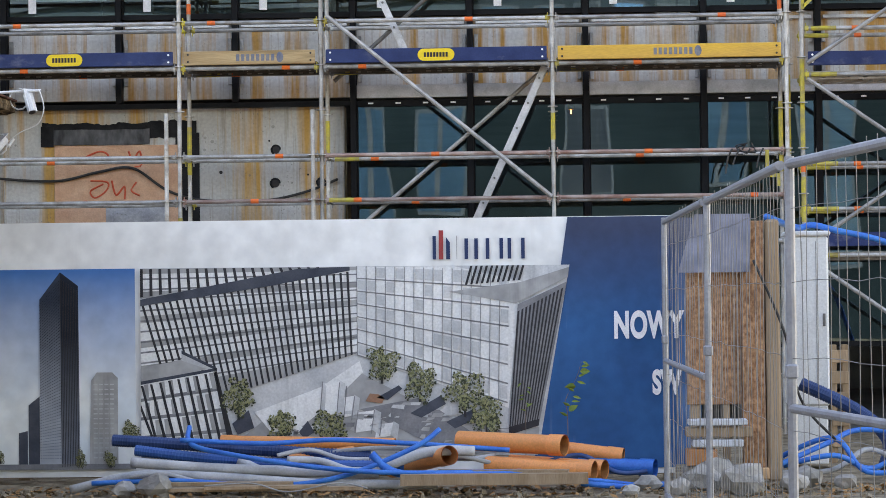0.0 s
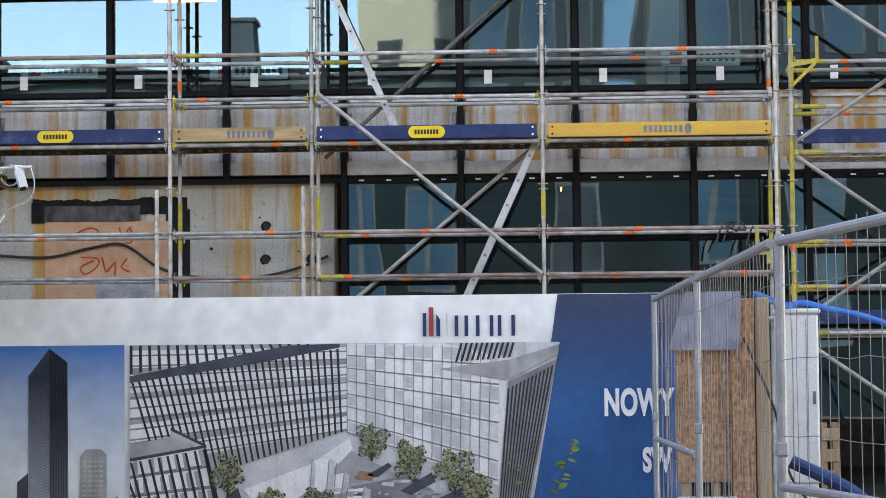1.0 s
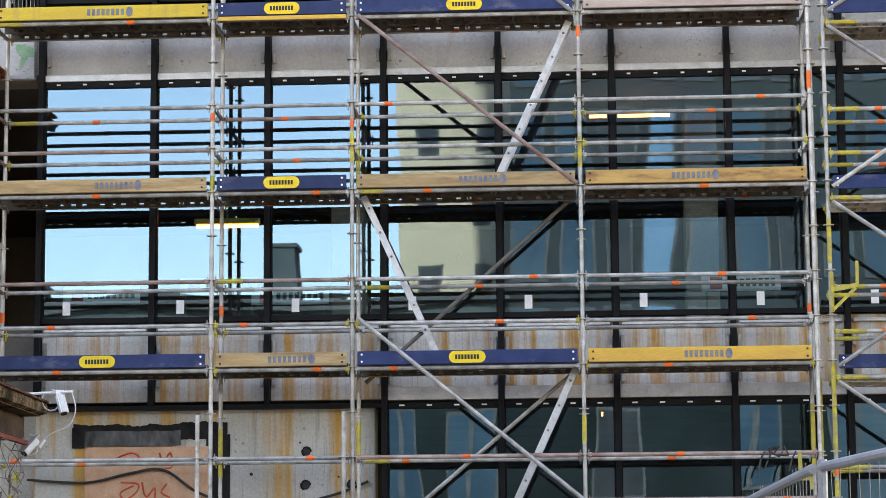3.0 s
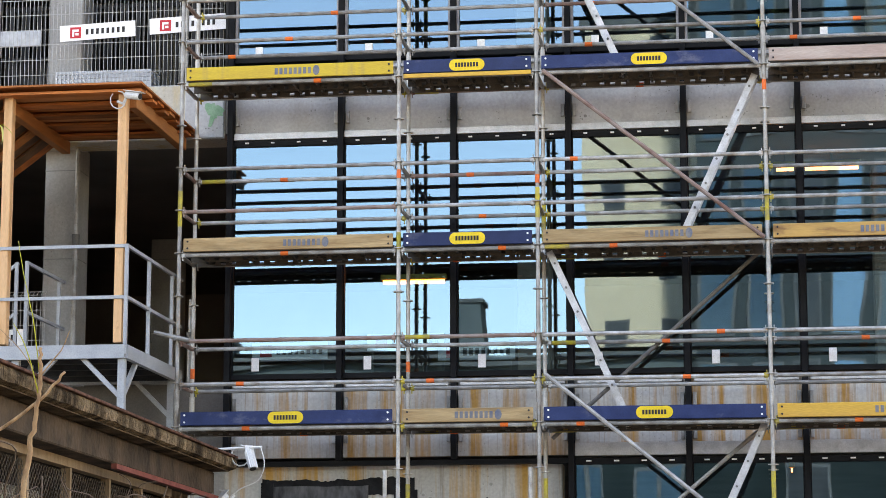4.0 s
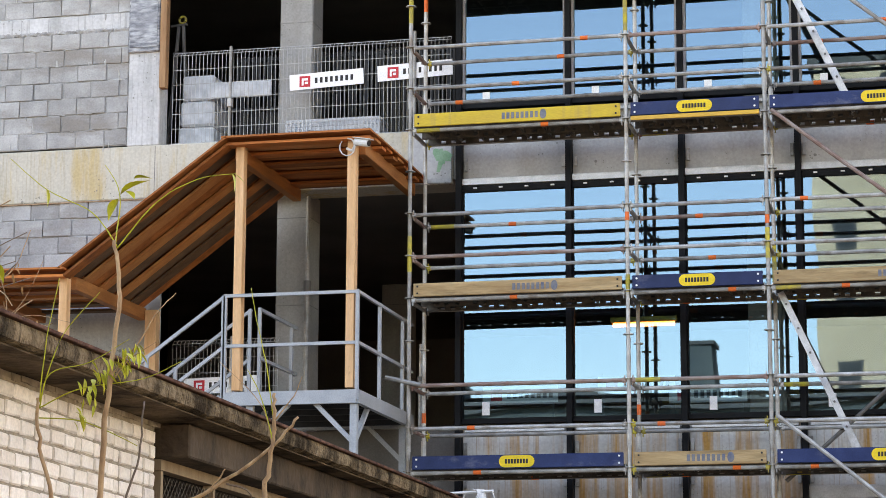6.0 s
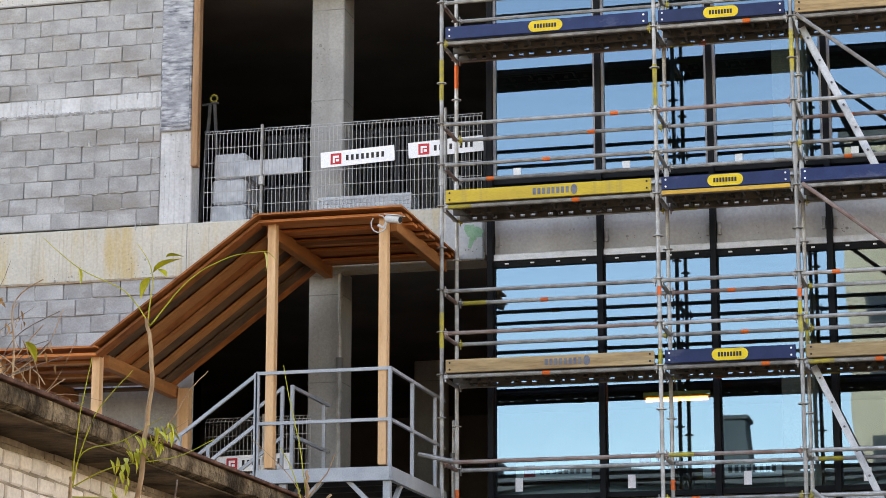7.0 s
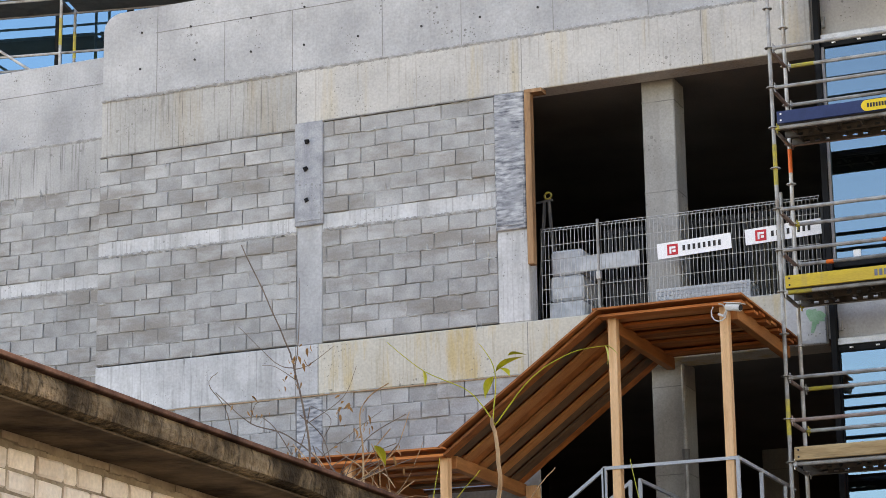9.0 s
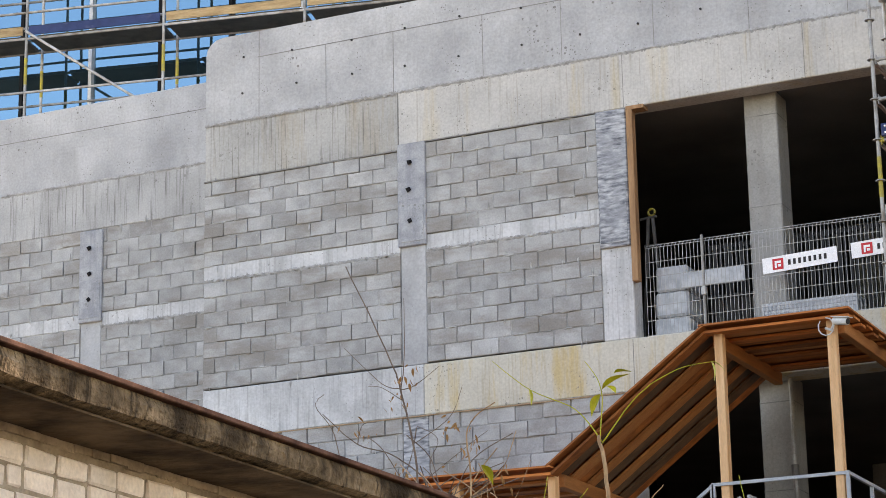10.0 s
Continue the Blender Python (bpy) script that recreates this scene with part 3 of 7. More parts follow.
lip("trim_joint_upper", END, GL - 0.1, WALL, 12.362, 1)
lip("trim_joint_setback", -24.5, END + 0.1, SETBACK, 12.362, 2)
lip("trim_joint_ring_west", END, -13.62, WALL, 10.07, 3)
lip("trim_joint_ring_east", -13.24, -10.74, WALL, 10.07, 4)
lip("trim_joint_ring_setback", -19.35, END, SETBACK, 10.07, 5)
for x0, x1, y, z in ((END + 0.85, GL - 0.1, WALL + 0.02, 13.27), (-24.5, END, SETBACK + 0.02, 13.22)):
    solid("trim_groove", box(x0, x1, y - 0.003, y + 0.004, z - 0.006, z + 0.006), "joint", "thin shuttering line across the parapet", "joint", "structure")
for k, x in enumerate((-15.82, -14.75, -13.7, -12.35, -11.2, -9.9, -8.6, -7.3)):
    z0, z1 = ((12.38, 13.27), (13.28, 13.66))[0]
    solid("trim_groove", box(x - 0.004, x + 0.004, WALL + 0.017, WALL + 0.023, z0, z1 if k else 13.66), "joint", "thin upright shuttering line in the parapet", "joint", "structure")
for x in (-13.63, -10.35, -7.9):
    for z0, z1 in ((7.85, 8.51), (11.61, 12.34)):
        solid("trim_groove", box(x - 0.004, x + 0.004, WALL - 0.003, WALL + 0.004, z0, z1), "joint", "thin upright joint in the floor band", "joint", "structure")
for x0, x1, z, mt in ((END, OPEN, 7.828, "old_wood"), (END, -13.635, 11.522, "joint"), (-13.2, -10.75, 11.593, "joint")):
    solid("trim_strip", box(x0, x1, WALL - 0.02, WALL + 0.04, z - 0.009, z + 0.006), mt, "thin brown strip under the concrete band", "trim", "structure")


# ---- block masonry ----
BW, BH = 0.39, 0.22
block_mesh = {}


def block_data(w, kind):
    """One of four slightly uneven blocks of that width."""
    key = (round(w, 2), kind)
    if key not in block_mesh:
        r = random.Random(kind * 31 + int(w * 100))
        me = bpy.data.meshes.new("block")
        b = box(-key[0] / 2 + 0.006, key[0] / 2 - 0.006, -0.05, 0.1, -BH / 2 + 0.006, BH / 2 - 0.006, 0.007)
        for v in b.verts:
            v.co += Vector((r.uniform(-0.004, 0.004), r.uniform(-0.004, 0.004), r.uniform(-0.004, 0.004)))
        b.to_mesh(me)
        b.free()
        me.materials.append(M["block"])
        block_mesh[key] = me
    return block_mesh[key]


def block_wall(wall, x0, x1, z0, z1, y, seed):
    """Courses of blocks laid proud of the wall's mortar backing."""
    r = random.Random(seed)
    rows = max(1, round((z1 - z0) / BH))
    h = (z1 - z0) / rows
    for i in range(rows):
        x = x0 - (BW / 2 if i % 2 else 0) - (seed % 3) * 0.07 + r.uniform(-0.025, 0.025)
        while x < x1 - 0.02:
            a, b = max(x, x0), min(x + BW, x1)
            if b - a > 0.06:
                ob = new("block", block_data(b - a, r.randrange(4)))
                ob.parent = wall
                ob.location = Vector(((a + b) / 2, y + r.uniform(-0.012, 0.008), z0 + (i + 0.5) * h)) - ORIGIN[wall]
                ob.scale.z = h / BH
                ob.rotation_euler = (r.uniform(-0.02, 0.02), r.uniform(-0.01, 0.01), r.uniform(-0.015, 0.015))
            x += BW


def smears(wall, x0, x1, z0, z1, y, seed):
    """Ragged dabs of squeezed mortar along the joints."""
    r = random.Random(seed * 7 + 1)
    rows = max(1, round((z1 - z0) / BH))
    h = (z1 - z0) / rows
    b = bmesh.new()
    for k in range(int((x1 - x0) * rows * 2.2)):
        x, z = r.uniform(x0 + 0.05, x1 - 0.05), z0 + r.randrange(rows + 1) * h
        w, t = r.uniform(0.02, 0.16), r.uniform(0.004, 0.016)
        if r.random() < 0.25:
            w, t, z = r.uniform(0.006, 0.02), r.uniform(0.03, 0.08), z + r.uniform(-0.06, 0.06)
        n = 9
        c = b.verts.new((x, y - r.uniform(0.012, 0.022), z))
        ring = [b.verts.new((x + w * math.cos(q) * r.uniform(0.6, 1.1), y - 0.001, z + t * math.sin(q) * r.uniform(0.5, 1.4))) for q in [6.283 * j / n for j in range(n)]]
        for j in range(n):
            b.faces.new((c, ring[j], ring[(j + 1) % n]))
    bmesh.ops.recalc_face_normals(b, faces=b.faces)
    part("mortar_smear", b, "smear", wall, "rough squeezed mortar", kind="stuff")


def infill(name, x0, x1, y, stretches, seed):
    bm = bmesh.new()
    for z0, z1 in stretches:
        box(x0, x1, y + 0.012, y + 0.24, z0, z1, bm=bm)
    wall = solid(name, bm, "mortar", "grey concrete block masonry with rough mortar joints", "wall", "structure")
    for k, (z0, z1) in enumerate(stretches):
        block_wall(wall, x0, x1, z0, z1, y + 0.05, seed + k)
        smears(wall, x0, x1, z0, z1, y + 0.002, seed + k)
    return wall


infill("wall_blocks_west", END, -13.62, WALL, [(8.54, 10.05), (10.29, 11.515)], 3)
infill("wall_blocks_east", -13.24, -10.74, WALL, [(8.54, 10.05), (10.29, 11.58)], 11)
infill("wall_blocks_lower_west", END, -13.62, WALL, [(6.95, 7.84)], 20)
infill("wall_blocks_lower_east", -13.24, OPEN - 0.02, WALL, [(6.95, 7.84)], 23)
infill("wall_blocks_setback_east", -19.35, END + 0.02, SETBACK, [(7.9, 10.07), (10.29, 11.6)], 31)
infill("wall_blocks_setback_west", -24.4, -19.72, SETBACK, [(7.9, 10.07), (10.29, 11.6)], 37)
# ring beam, posts
concrete("wall_ring_beam_west", END, -13.62, 10.07, 10.29, "concrete_pale", WALL + 0.004, WALL + 0.25, "whitish concrete ring beam with lime runs")
concrete("wall_ring_beam_east", -13.24, -10.74, 10.07, 10.29, "concrete_pale", WALL + 0.004, WALL + 0.25, "whitish concrete ring beam with lime runs")
concrete("wall_ring_beam_setback", -19.35, END, 10.07, 10.29, "concrete_pale", SETBACK + 0.004, SETBACK + 0.25, "whitish concrete ring beam")
concrete("wall_ring_beam_setback_west", -24.4, -19.72, 10.07, 10.29, "concrete_pale", SETBACK + 0.004, SETBACK + 0.25, "whitish concrete ring beam")
concrete("wall_post_mid", -13.62, -13.24, 6.95, 7.84, "tar", WALL + 0.004, WALL + 0.25, "grey bitumen-coated concrete post")
concrete("wall_post_mid_upper", -13.62, -13.24, 8.52, 11.6, "concrete", WALL + 0.008, WALL + 0.25, "grey concrete post in the masonry")
concrete("wall_post_setback", -19.72, -19.35, 7.9, 11.6, "concrete", SETBACK + 0.01, SETBACK + 0.25, "grey concrete post in the masonry")
concrete("wall_jamb", -10.74, OPEN - 0.09, 8.52, 11.6, "concrete_pale", WALL + 0.004, WALL + 0.3, "pale concrete door jamb")
concrete("wall_jamb_lower", OPEN - 0.3, OPEN, 4.62, 6.95, "concrete", WALL + 0.006, WALL + 0.3, "grey concrete jamb")


def felt_strip(x0, x1, z0, z1, y, bolts, label):
    t = thing("bitumen_strip", ((x0 + x1) / 2, y, z0), label, "felt strip", "felt strips")
    b = box(x0, x1, y - 0.035, y + 0.01, z0, z1, 0.012)
    part("felt", b, "felt_pale" if bolts else "tar", t)
    part("felt_lap", box(x0 + 0.02, x1 - 0.03, y - 0.043, y - 0.036, z0 + 0.06, z0 + (z1 - z0) * 0.45, 0.003), "felt_pale" if bolts else "tar", t)
    for x, z in bolts:
        b = bmesh.new()
        bmesh.ops.create_cone(b, cap_ends=True, segments=4, radius1=0.044, radius2=0.03, depth=0.04, matrix=pose(x, y - 0.05, z, 90, x * 400, z * 70))
        part("anchor_plate", b, "tar_black", t)


felt_strip(-13.64, -13.22, 10.15, 11.6, WALL, [(-13.45, 10.5), (-13.46, 10.94), (-13.44, 11.32)], "grey bitumen felt strip bolted over a wall joint")
felt_strip(-10.74, -10.32, 9.74, 11.59, WALL, [], "blotchy grey bitumen felt strip beside the opening")
felt_strip(-19.74, -19.33, 10.15, 11.58, SETBACK, [(-19.55, 10.5), (-19.54, 10.9), (-19.55, 11.3)], "grey bitumen felt strip bolted over a wall joint")

# timber edging of the upper opening
bd = thing("timber_edging", (OPEN - 0.05, WALL, 9.2), "brown timber board lining the edge of the opening", "timber board")
part("upright", box(OPEN - 0.085, OPEN, WALL - 0.06, WALL + 0.06, 9.25, 11.56, 0.006), "beam_old", bd)
part("head", box(OPEN - 0.085, OPEN + 0.16, WALL - 0.06, WALL + 0.12, 11.545, 11.597, 0.004), "beam_old", bd)

# concrete strip between openings and glazing
concrete("wall_end_lower", GL - 0.56, GL - 0.07, 7.845, 8.5, "concrete", WALL - 0.012, WALL + 0.3, "grey concrete slab edge with a green paint spot")
b = bmesh.new()
bmesh.ops.create_circle(b, cap_ends=True, segments=26, radius=0.1, matrix=pose(-6.62, WALL - 0.016, 8.17, 90))
for v in b.verts:
    q = 1 + 0.9 * noise.noise(v.co * 19) + 0.5 * noise.noise(v.co * 47)
    v.co.x, v.co.z = -6.62 + (v.co.x + 6.62) * q, 8.17 + (v.co.z - 8.17) * q * 1.25
solid("paint_spot", b, "green_spray", "faded green spray paint spot on the concrete", "paint spot")

# ---- glazed facade ----
MULL = [-6.38, -5.03, -3.67, -2.30, -0.945, 0.39, 1.74, 3.05, 4.4]
FLOORS = [(1.0, 3.9), (4.88, 7.77), (8.74, 11.62), (12.6, 15.5)]
count = 0
bows = random.Random(14)
for k, (z0, z1) in enumerate(FLOORS):
    for i in range(len(MULL) - 1):
        if k == 0 and i < 3:
            continue
        count += 1
        a, c = MULL[i], MULL[i + 1]
        w = thing("window_%d" % count, (a, FACE, z0), "black-framed facade window pane mirroring sky and scaffold", "window", "facade windows", "structure")
        f = box(a + 0.036, c - 0.036, FACE + 0.02, FACE + 0.12, z0, z0 + 0.06)
        box(a + 0.036, c - 0.036, FACE + 0.02, FACE + 0.12, z1 - 0.07, z1, bm=f)
        part("window_frame", f, "frame", w)
        e = 0.03 if k > 1 else 0.012
        for x0 in (a + 0.036, c - 0.036 - e):
            part("reveal", box(x0, x0 + e, FACE + 0.02, FACE + 0.12, z0 + 0.06, z1 - 0.07), "frame_grey" if k > 1 else "frame", w)
        g = bmesh.new()
        # sealed double panes bow in or out by a millimetre or two
        bow, N = bows.uniform(-0.0006, 0.0006), 12
        us = [q / N for q in range(N + 1)]
        grid = [[g.verts.new((a + 0.046 + (c - a - 0.092) * u, FACE + 0.06 + bow * 16 * u * (1 - u) * v * (1 - v), z0 + 0.06 + (z1 - z0 - 0.13) * v)) for u in us] for v in us]
        for r0, r1 in zip(grid, grid[1:]):
            for q in range(N):
                g.faces.new((r0[q], r0[q + 1], r1[q + 1], r1[q]))
        pane = part("pane", g, "glass", w, "mirroring blue-green glass", smooth=True)
        pane.visible_shadow = False
        clips = bmesh.new()
        for q in range(4):
            x = a + 0.2 + q * (c - a - 0.4) / 3
            box(x - (0.022 if k else 0.03), x + (0.022 if k else 0.03), FACE - 0.004, FACE + 0.019, z1 - 0.04, z1 - 0.024, bm=clips)
        part("clip_row", clips, "sticker", w, "small white glazing clips")
        if k in (1, 2):
            st = box(a + 0.28, a + 0.37, FACE + 0.05, FACE + 0.056, z0 + 0.1, z0 + (0.26 if k == 1 else 0.2))
            part("sticker", st, "sticker", w, "white paper sticker on the glass")
for i, x in enumerate(MULL):
    zs = 3.9 if i < 3 else 0.6
    solid("mullion", box(x - 0.034, x + 0.034, FACE - 0.05, FACE + 0.12, zs, 15.6, 0.004), "frame", "slim black vertical facade mullion", "mullion", "structure", "facade mullions")
for x0, x1 in ((MULL[0] + 0.034, MULL[3] - 0.034),):
    solid("trim", box(x0, x1, FACE - 0.02, FACE + 0.1, 3.845, 3.9), "frame", "black transom above the concrete wall", "trim", "structure")
for k, (z0, z1) in enumerate(((3.95, 4.86), (7.8, 8.72), (11.65, 12.58))):
    for i in range(len(MULL) - 1):
        a, c = MULL[i] + 0.036, MULL[i + 1] - 0.036
        s = thing("spandrel_panel", (a, FACE, z0), "stained grey concrete spandrel panel with metal flashing", "spandrel", "spandrel panels", "structure")
        part("panel", box(a, c, FACE + 0.09, FACE + 0.2, z0, z1), "spandrel" if k == 0 else "spandrel_plain", s)
        if not (k == 0 and i < 3):
            part("flashing", box(a, c, FACE + 0.01, FACE + 0.088, z0 - 0.02, z0 + (0.13 if k == 0 else 0.062), 0.004), "alu", s, "dull aluminium strip")
        part("top_strip", box(a + 0.03, c - 0.03, FACE + 0.03, FACE + 0.088, z1 - 0.085, z1 - 0.045, 0.004), "alu", s)
        for x in (a + 0.035, c - 0.035):
            for zz in (z1 - 0.28, z0 + 0.24):
                part("bracket", box(x - 0.022, x + 0.022, FACE + 0.05, FACE + 0.088, zz - 0.075, zz + 0.075, 0.004), "steel", s)


# ---- scaffold ----
FRONT, REAR = 26.35, 27.08
POSTS = [-6.735, -4.17, -2.575, 0.005, 2.59]
DECKS = [2.2, 4.2, 6.21, 8.235, 10.25, 12.26]
LEDGE = (0.0, 0.51, 1.01)


def standard(parent, x, y, z0, z1, paint=()):
    """An upright tube with its rosettes; paint: coloured sleeves as (z, height, colour)."""
    b = tube([(x, y, z0), (x, y, z1)], 0.0242, 10)
    z = 0.2
    while z < z1 - 0.05:
        if z > z0:
            bmesh.ops.create_cone(b, cap_ends=True, segments=10, radius1=0.06, radius2=0.06, depth=0.01, matrix=pose(x, y, z))
        z += 0.503
    for zj in (4.55, 8.6, 12.6):
        if z0 < zj < z1:
            bmesh.ops.create_cone(b, cap_ends=True, segments=10, radius1=0.031, radius2=0.031, depth=0.2, matrix=pose(x, y, zj))
    ob = part("standard", b, "steel", parent, smooth=False)
    for zz, h, colour in paint:
        part("sleeve", tube([(x, y, zz), (x, y, zz + h)], 0.0262, 10), colour, ob)
    return ob


def ledger(parent, x0, x1, y, z, material="steel", marks=(), ends=None):
    b = tube([(x0 + 0.05, y, z), (x1 - 0.05, y, z)], 0.0242, 8)
    ob = part("ledger", b, material, parent)
    for x, s in ((x0, 1), (x1, -1)):
        h = box(min(x + s * 0.024, x + s * 0.085), max(x + s * 0.024, x + s * 0.085), y - 0.026, y + 0.026, z - 0.03, z + 0.03, 0.014)
        box(x + s * 0.046 - 0.005, x + s * 0.046 + 0.005, y - 0.02, y + 0.02, z - 0.062, z + 0.058, bm=h)
        part("wedge_head", h, ends or material, ob)
    for x, w, colour in marks:
        part("sleeve", tube([(x, y, z), (x + w, y, z)], 0.0265, 8), colour, ob)
    return ob


def toe_board(parent, x0, x1, z, material, print_kind, y=FRONT - 0.045):
    h = 0.155
    x0, x1 = x0 + 0.06, x1 - 0.06
    ob = part("toe_board", box(x0, x1, y - 0.012, y + 0.016, z + 0.035, z + 0.035 + h, 0.006), material, parent)
    c, zc = (x0 + x1) / 2, z + 0.035 + h / 2
    for x in (x0 + 0.05, x1 - 0.05):
        for dz in (-0.04, 0.04):
            b = bmesh.new()
            bmesh.ops.create_cone(b, cap_ends=True, segments=8, radius1=0.012, radius2=0.012, depth=0.01, matrix=pose(x, y - 0.016, zc + dz, 90))
            part("rivet", b, "sticker" if material == "board_blue" else "ink", ob)
    if print_kind == "oval":
        pts = [(c + math.copysign(0.135, math.cos(a)) + 0.07 * math.cos(a), zc + 0.068 * math.sin(a)) for a in [2 * math.pi * k / 28 for k in range(28)]]
        pl = part("name_plate", poly(pts, y - 0.018, 0.004), "oval", ob, "yellow oval name plate")
        bars = bmesh.new()
        for k in range(8):
            xx = c - 0.135 + k * 0.0345
            box(xx, xx + 0.024, y - 0.0205, y - 0.019, zc - 0.026, zc + 0.026, bm=bars)
        part("print_bar", bars, "ink", pl, "dark print bars")
    elif print_kind:
        bars = bmesh.new()
        s = c + print_kind * (x1 - x0)
        for k in range(8):
            xx = s - 0.22 + k * 0.056
            box(xx, xx + 0.036, y - 0.0145, y - 0.0125, zc - 0.038, zc + 0.038, bm=bars)
        pts = [(s + 0.27 + 0.04 * math.cos(a), zc + 0.06 * math.sin(a)) for a in [2 * math.pi * k / 10 for k in range(10)]]
        poly(pts, y - 0.0145, 0.002, bm=bars)
        part("print_bar", bars, "faded_ink", ob, "faded blue print bars")
    return ob


def deck_panel(parent, x0, x1, z, material="deck"):
    """A perforated steel deck: top sheet, slotted side flanges, cross ribs below."""
    x0, x1 = x0 + 0.05, x1 - 0.05
    for j in range(2):
        y0 = FRONT + 0.045 + j * 0.325
        y1 = y0 + 0.315
        b = box(x0, x1, y0, y1, z + 0.03, z + 0.04)
        for yy in (y0, y1 - 0.004):
            box(x0, x1, yy, yy + 0.004, z + 0.0, z + 0.03, bm=b)
            box(x0, x1, yy, yy + 0.004, z - 0.05, z - 0.035, bm=b)
            x, k = x0, 0
            while x < x1 - 0.02:
                w = 0.07 if k % 3 else 0.16
                box(x, min(x + w, x1), yy, yy + 0.004, z - 0.0352, z + 0.0002, bm=b)
                x += w + 0.055
                k += 1
        n = 9
        for k in range(n):
            x = x0 + (k + 0.5) * (x1 - x0) / n
            box(x - 0.012, x + 0.012, y0 + 0.004, y1 - 0.004, z - 0.02, z + 0.03, bm=b)
        part("deck_panel", b, material, parent)


def brace(parent, p, q, material="steel"):
    return part("diagonal_brace", tube([p, q], 0.0242, 8), material, parent)


def ladder(parent, foot, top):
    """A perforated aluminium ladder leaning along the facade, its two stiles one behind the other."""
    foot, top = Vector(foot), Vector(top)
    d = top - foot
    ob = None
    for y in (26.62, 26.84):
        st = part("ladder_stile", bar((foot.x, y, foot.z), (top.x, y, top.z), 0.028, 0.075, up=(1, 0, 0.2)), "alu", parent if ob is None else ob, "white aluminium ladder side with rung holes")
        ob = ob or st
    n = int(d.length / 0.28)
    for k in range(n):
        p = foot + d * ((k + 0.5) / n)
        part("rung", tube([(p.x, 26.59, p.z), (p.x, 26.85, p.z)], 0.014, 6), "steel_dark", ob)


scaffold = thing("scaffold", (-2, 26.7, 0), "galvanised steel scaffold with decks, toe boards and ladders", "scaffold")
SLEEVES = {
    (0, 0): [(6.55, 0.42, "yellow"), (9.55, 0.5, "yellow")], (0, 1): [(4.86, 0.12, "orange"), (9.9, 0.3, "orange")],
    (1, 0): [(2.25, 0.28, "yellow"), (9.3, 0.5, "yellow"), (6.22, 0.2, "yellow"), (7.05, 0.1, "orange")], (1, 1): [(3.05, 0.55, "yellow"), (4.9, 0.12, "orange")],
    (2, 0): [(6.55, 0.35, "yellow"), (6.95, 0.1, "orange"), (9.6, 0.5, "yellow")], (2, 1): [(3.2, 0.45, "yellow"), (6.4, 0.5, "yellow")],
    (3, 0): [(3.35, 0.3, "yellow"), (6.45, 0.35, "yellow"), (7.95, 0.12, "orange")], (4, 1): [(4.85, 0.1, "orange"), (3.0, 0.8, "yellow")], (4, 0): [(7.3, 0.2, "orange")],
}
for i, x in enumerate(POSTS):
    for j, y in enumerate((FRONT, REAR)):
        standard(scaffold, x, y, 0.02, 13.6, SLEEVES.get((i, j), ()))
BOARDS = {
    (1, 0): ("board_blue", "oval"), (1, 1): ("board_wood", 0.05), (1, 2): ("board_blue", "oval"), (1, 3): ("board_orange", 0.02),
    (2, 0): ("board_wood", 0.07), (2, 1): ("board_blue", "oval"), (2, 2): ("board_wood", 0.06), (2, 3): ("board_worn", -0.02),
    (3, 0): ("board_yellow", 0.02), (3, 1): ("board_blue", "oval"), (3, 2): ("board_blue", "oval"), (3, 3): ("board_red", 0),
    (4, 0): ("board_blue", "oval"), (4, 1): ("board_blue", "oval"), (4, 2): ("board_wood", 0.05), (4, 3): ("board_wood", 0.05),
    (5, 0): ("board_wood", 0.05), (5, 1): ("board_blue", "oval"), (5, 2): ("board_wood", 0.05), (5, 3): ("board_blue", "oval"),
}
rnd = random.Random(21)
for k, z in enumerate(DECKS):
    for i in range(4):
        a, c = POSTS[i], POSTS[i + 1]
        for j, y in enumerate((FRONT, REAR)):
            for h in LEDGE:
                mt = rnd.choices(("steel", "steel_red"), (0.85, 0.15))[0]
                if h == 0 and j == 0:
                    mt = "steel"
                marks = []
                if rnd.random() < 0.55:
                    marks.append((rnd.uniform(a + 0.3, c - 0.4), 0.09, "orange"))
                if rnd.random() < 0.2:
                    marks.append((a + 0.08, 0.28, "yellow"))
                ledger(scaffold, a, c, y, z + h, mt, marks, "yellow" if rnd.random() < 0.17 else None)
        if k:
            toe_board(scaffold, a, c, z, *BOARDS[(k, i)])
            deck_panel(scaffold, a, c, z + 0.03)
            if (k, i) == (3, 1):
                part("deck_edge", box(a + 0.06, c - 0.06, FRONT - 0.055, FRONT - 0.035, z - 0.02, z + 0.028, 0.004), "board_orange", scaffold, "orange deck edge")
    for x in POSTS:
        for h in LEDGE:
            b = tube([(x, FRONT + 0.03, z + h), (x, REAR - 0.03, z + h)], 0.0242, 8)
            part("transom", b, "steel_red" if h and x < -6 else "steel", scaffold)
brace(scaffold, (-2.5, 26.29, 4.76), (-0.02, 26.29, 2.72))
brace(scaffold, (-2.5, 26.29, 8.25), (-0.03, 26.29, 6.25), "steel_red")
brace(scaffold, (-2.5, 26.29, 10.26), (-0.06, 26.29, 8.24))
brace(scaffold, (-2.5, 27.14, 2.2), (-0.1, 27.14, 4.21))
brace(scaffold, (-2.5, 27.14, 4.11), (-0.06, 27.14, 6.26), "steel_dark")
ladder(scaffold, (-0.98, 26.7, 2.25), (-0.08, 26.7, 4.2))
ladder(scaffold, (-1.58, 26.7, 4.24), (-2.47, 26.7, 6.2))
ladder(scaffold, (-1.0, 26.7, 6.25), (-0.1, 26.7, 8.2))
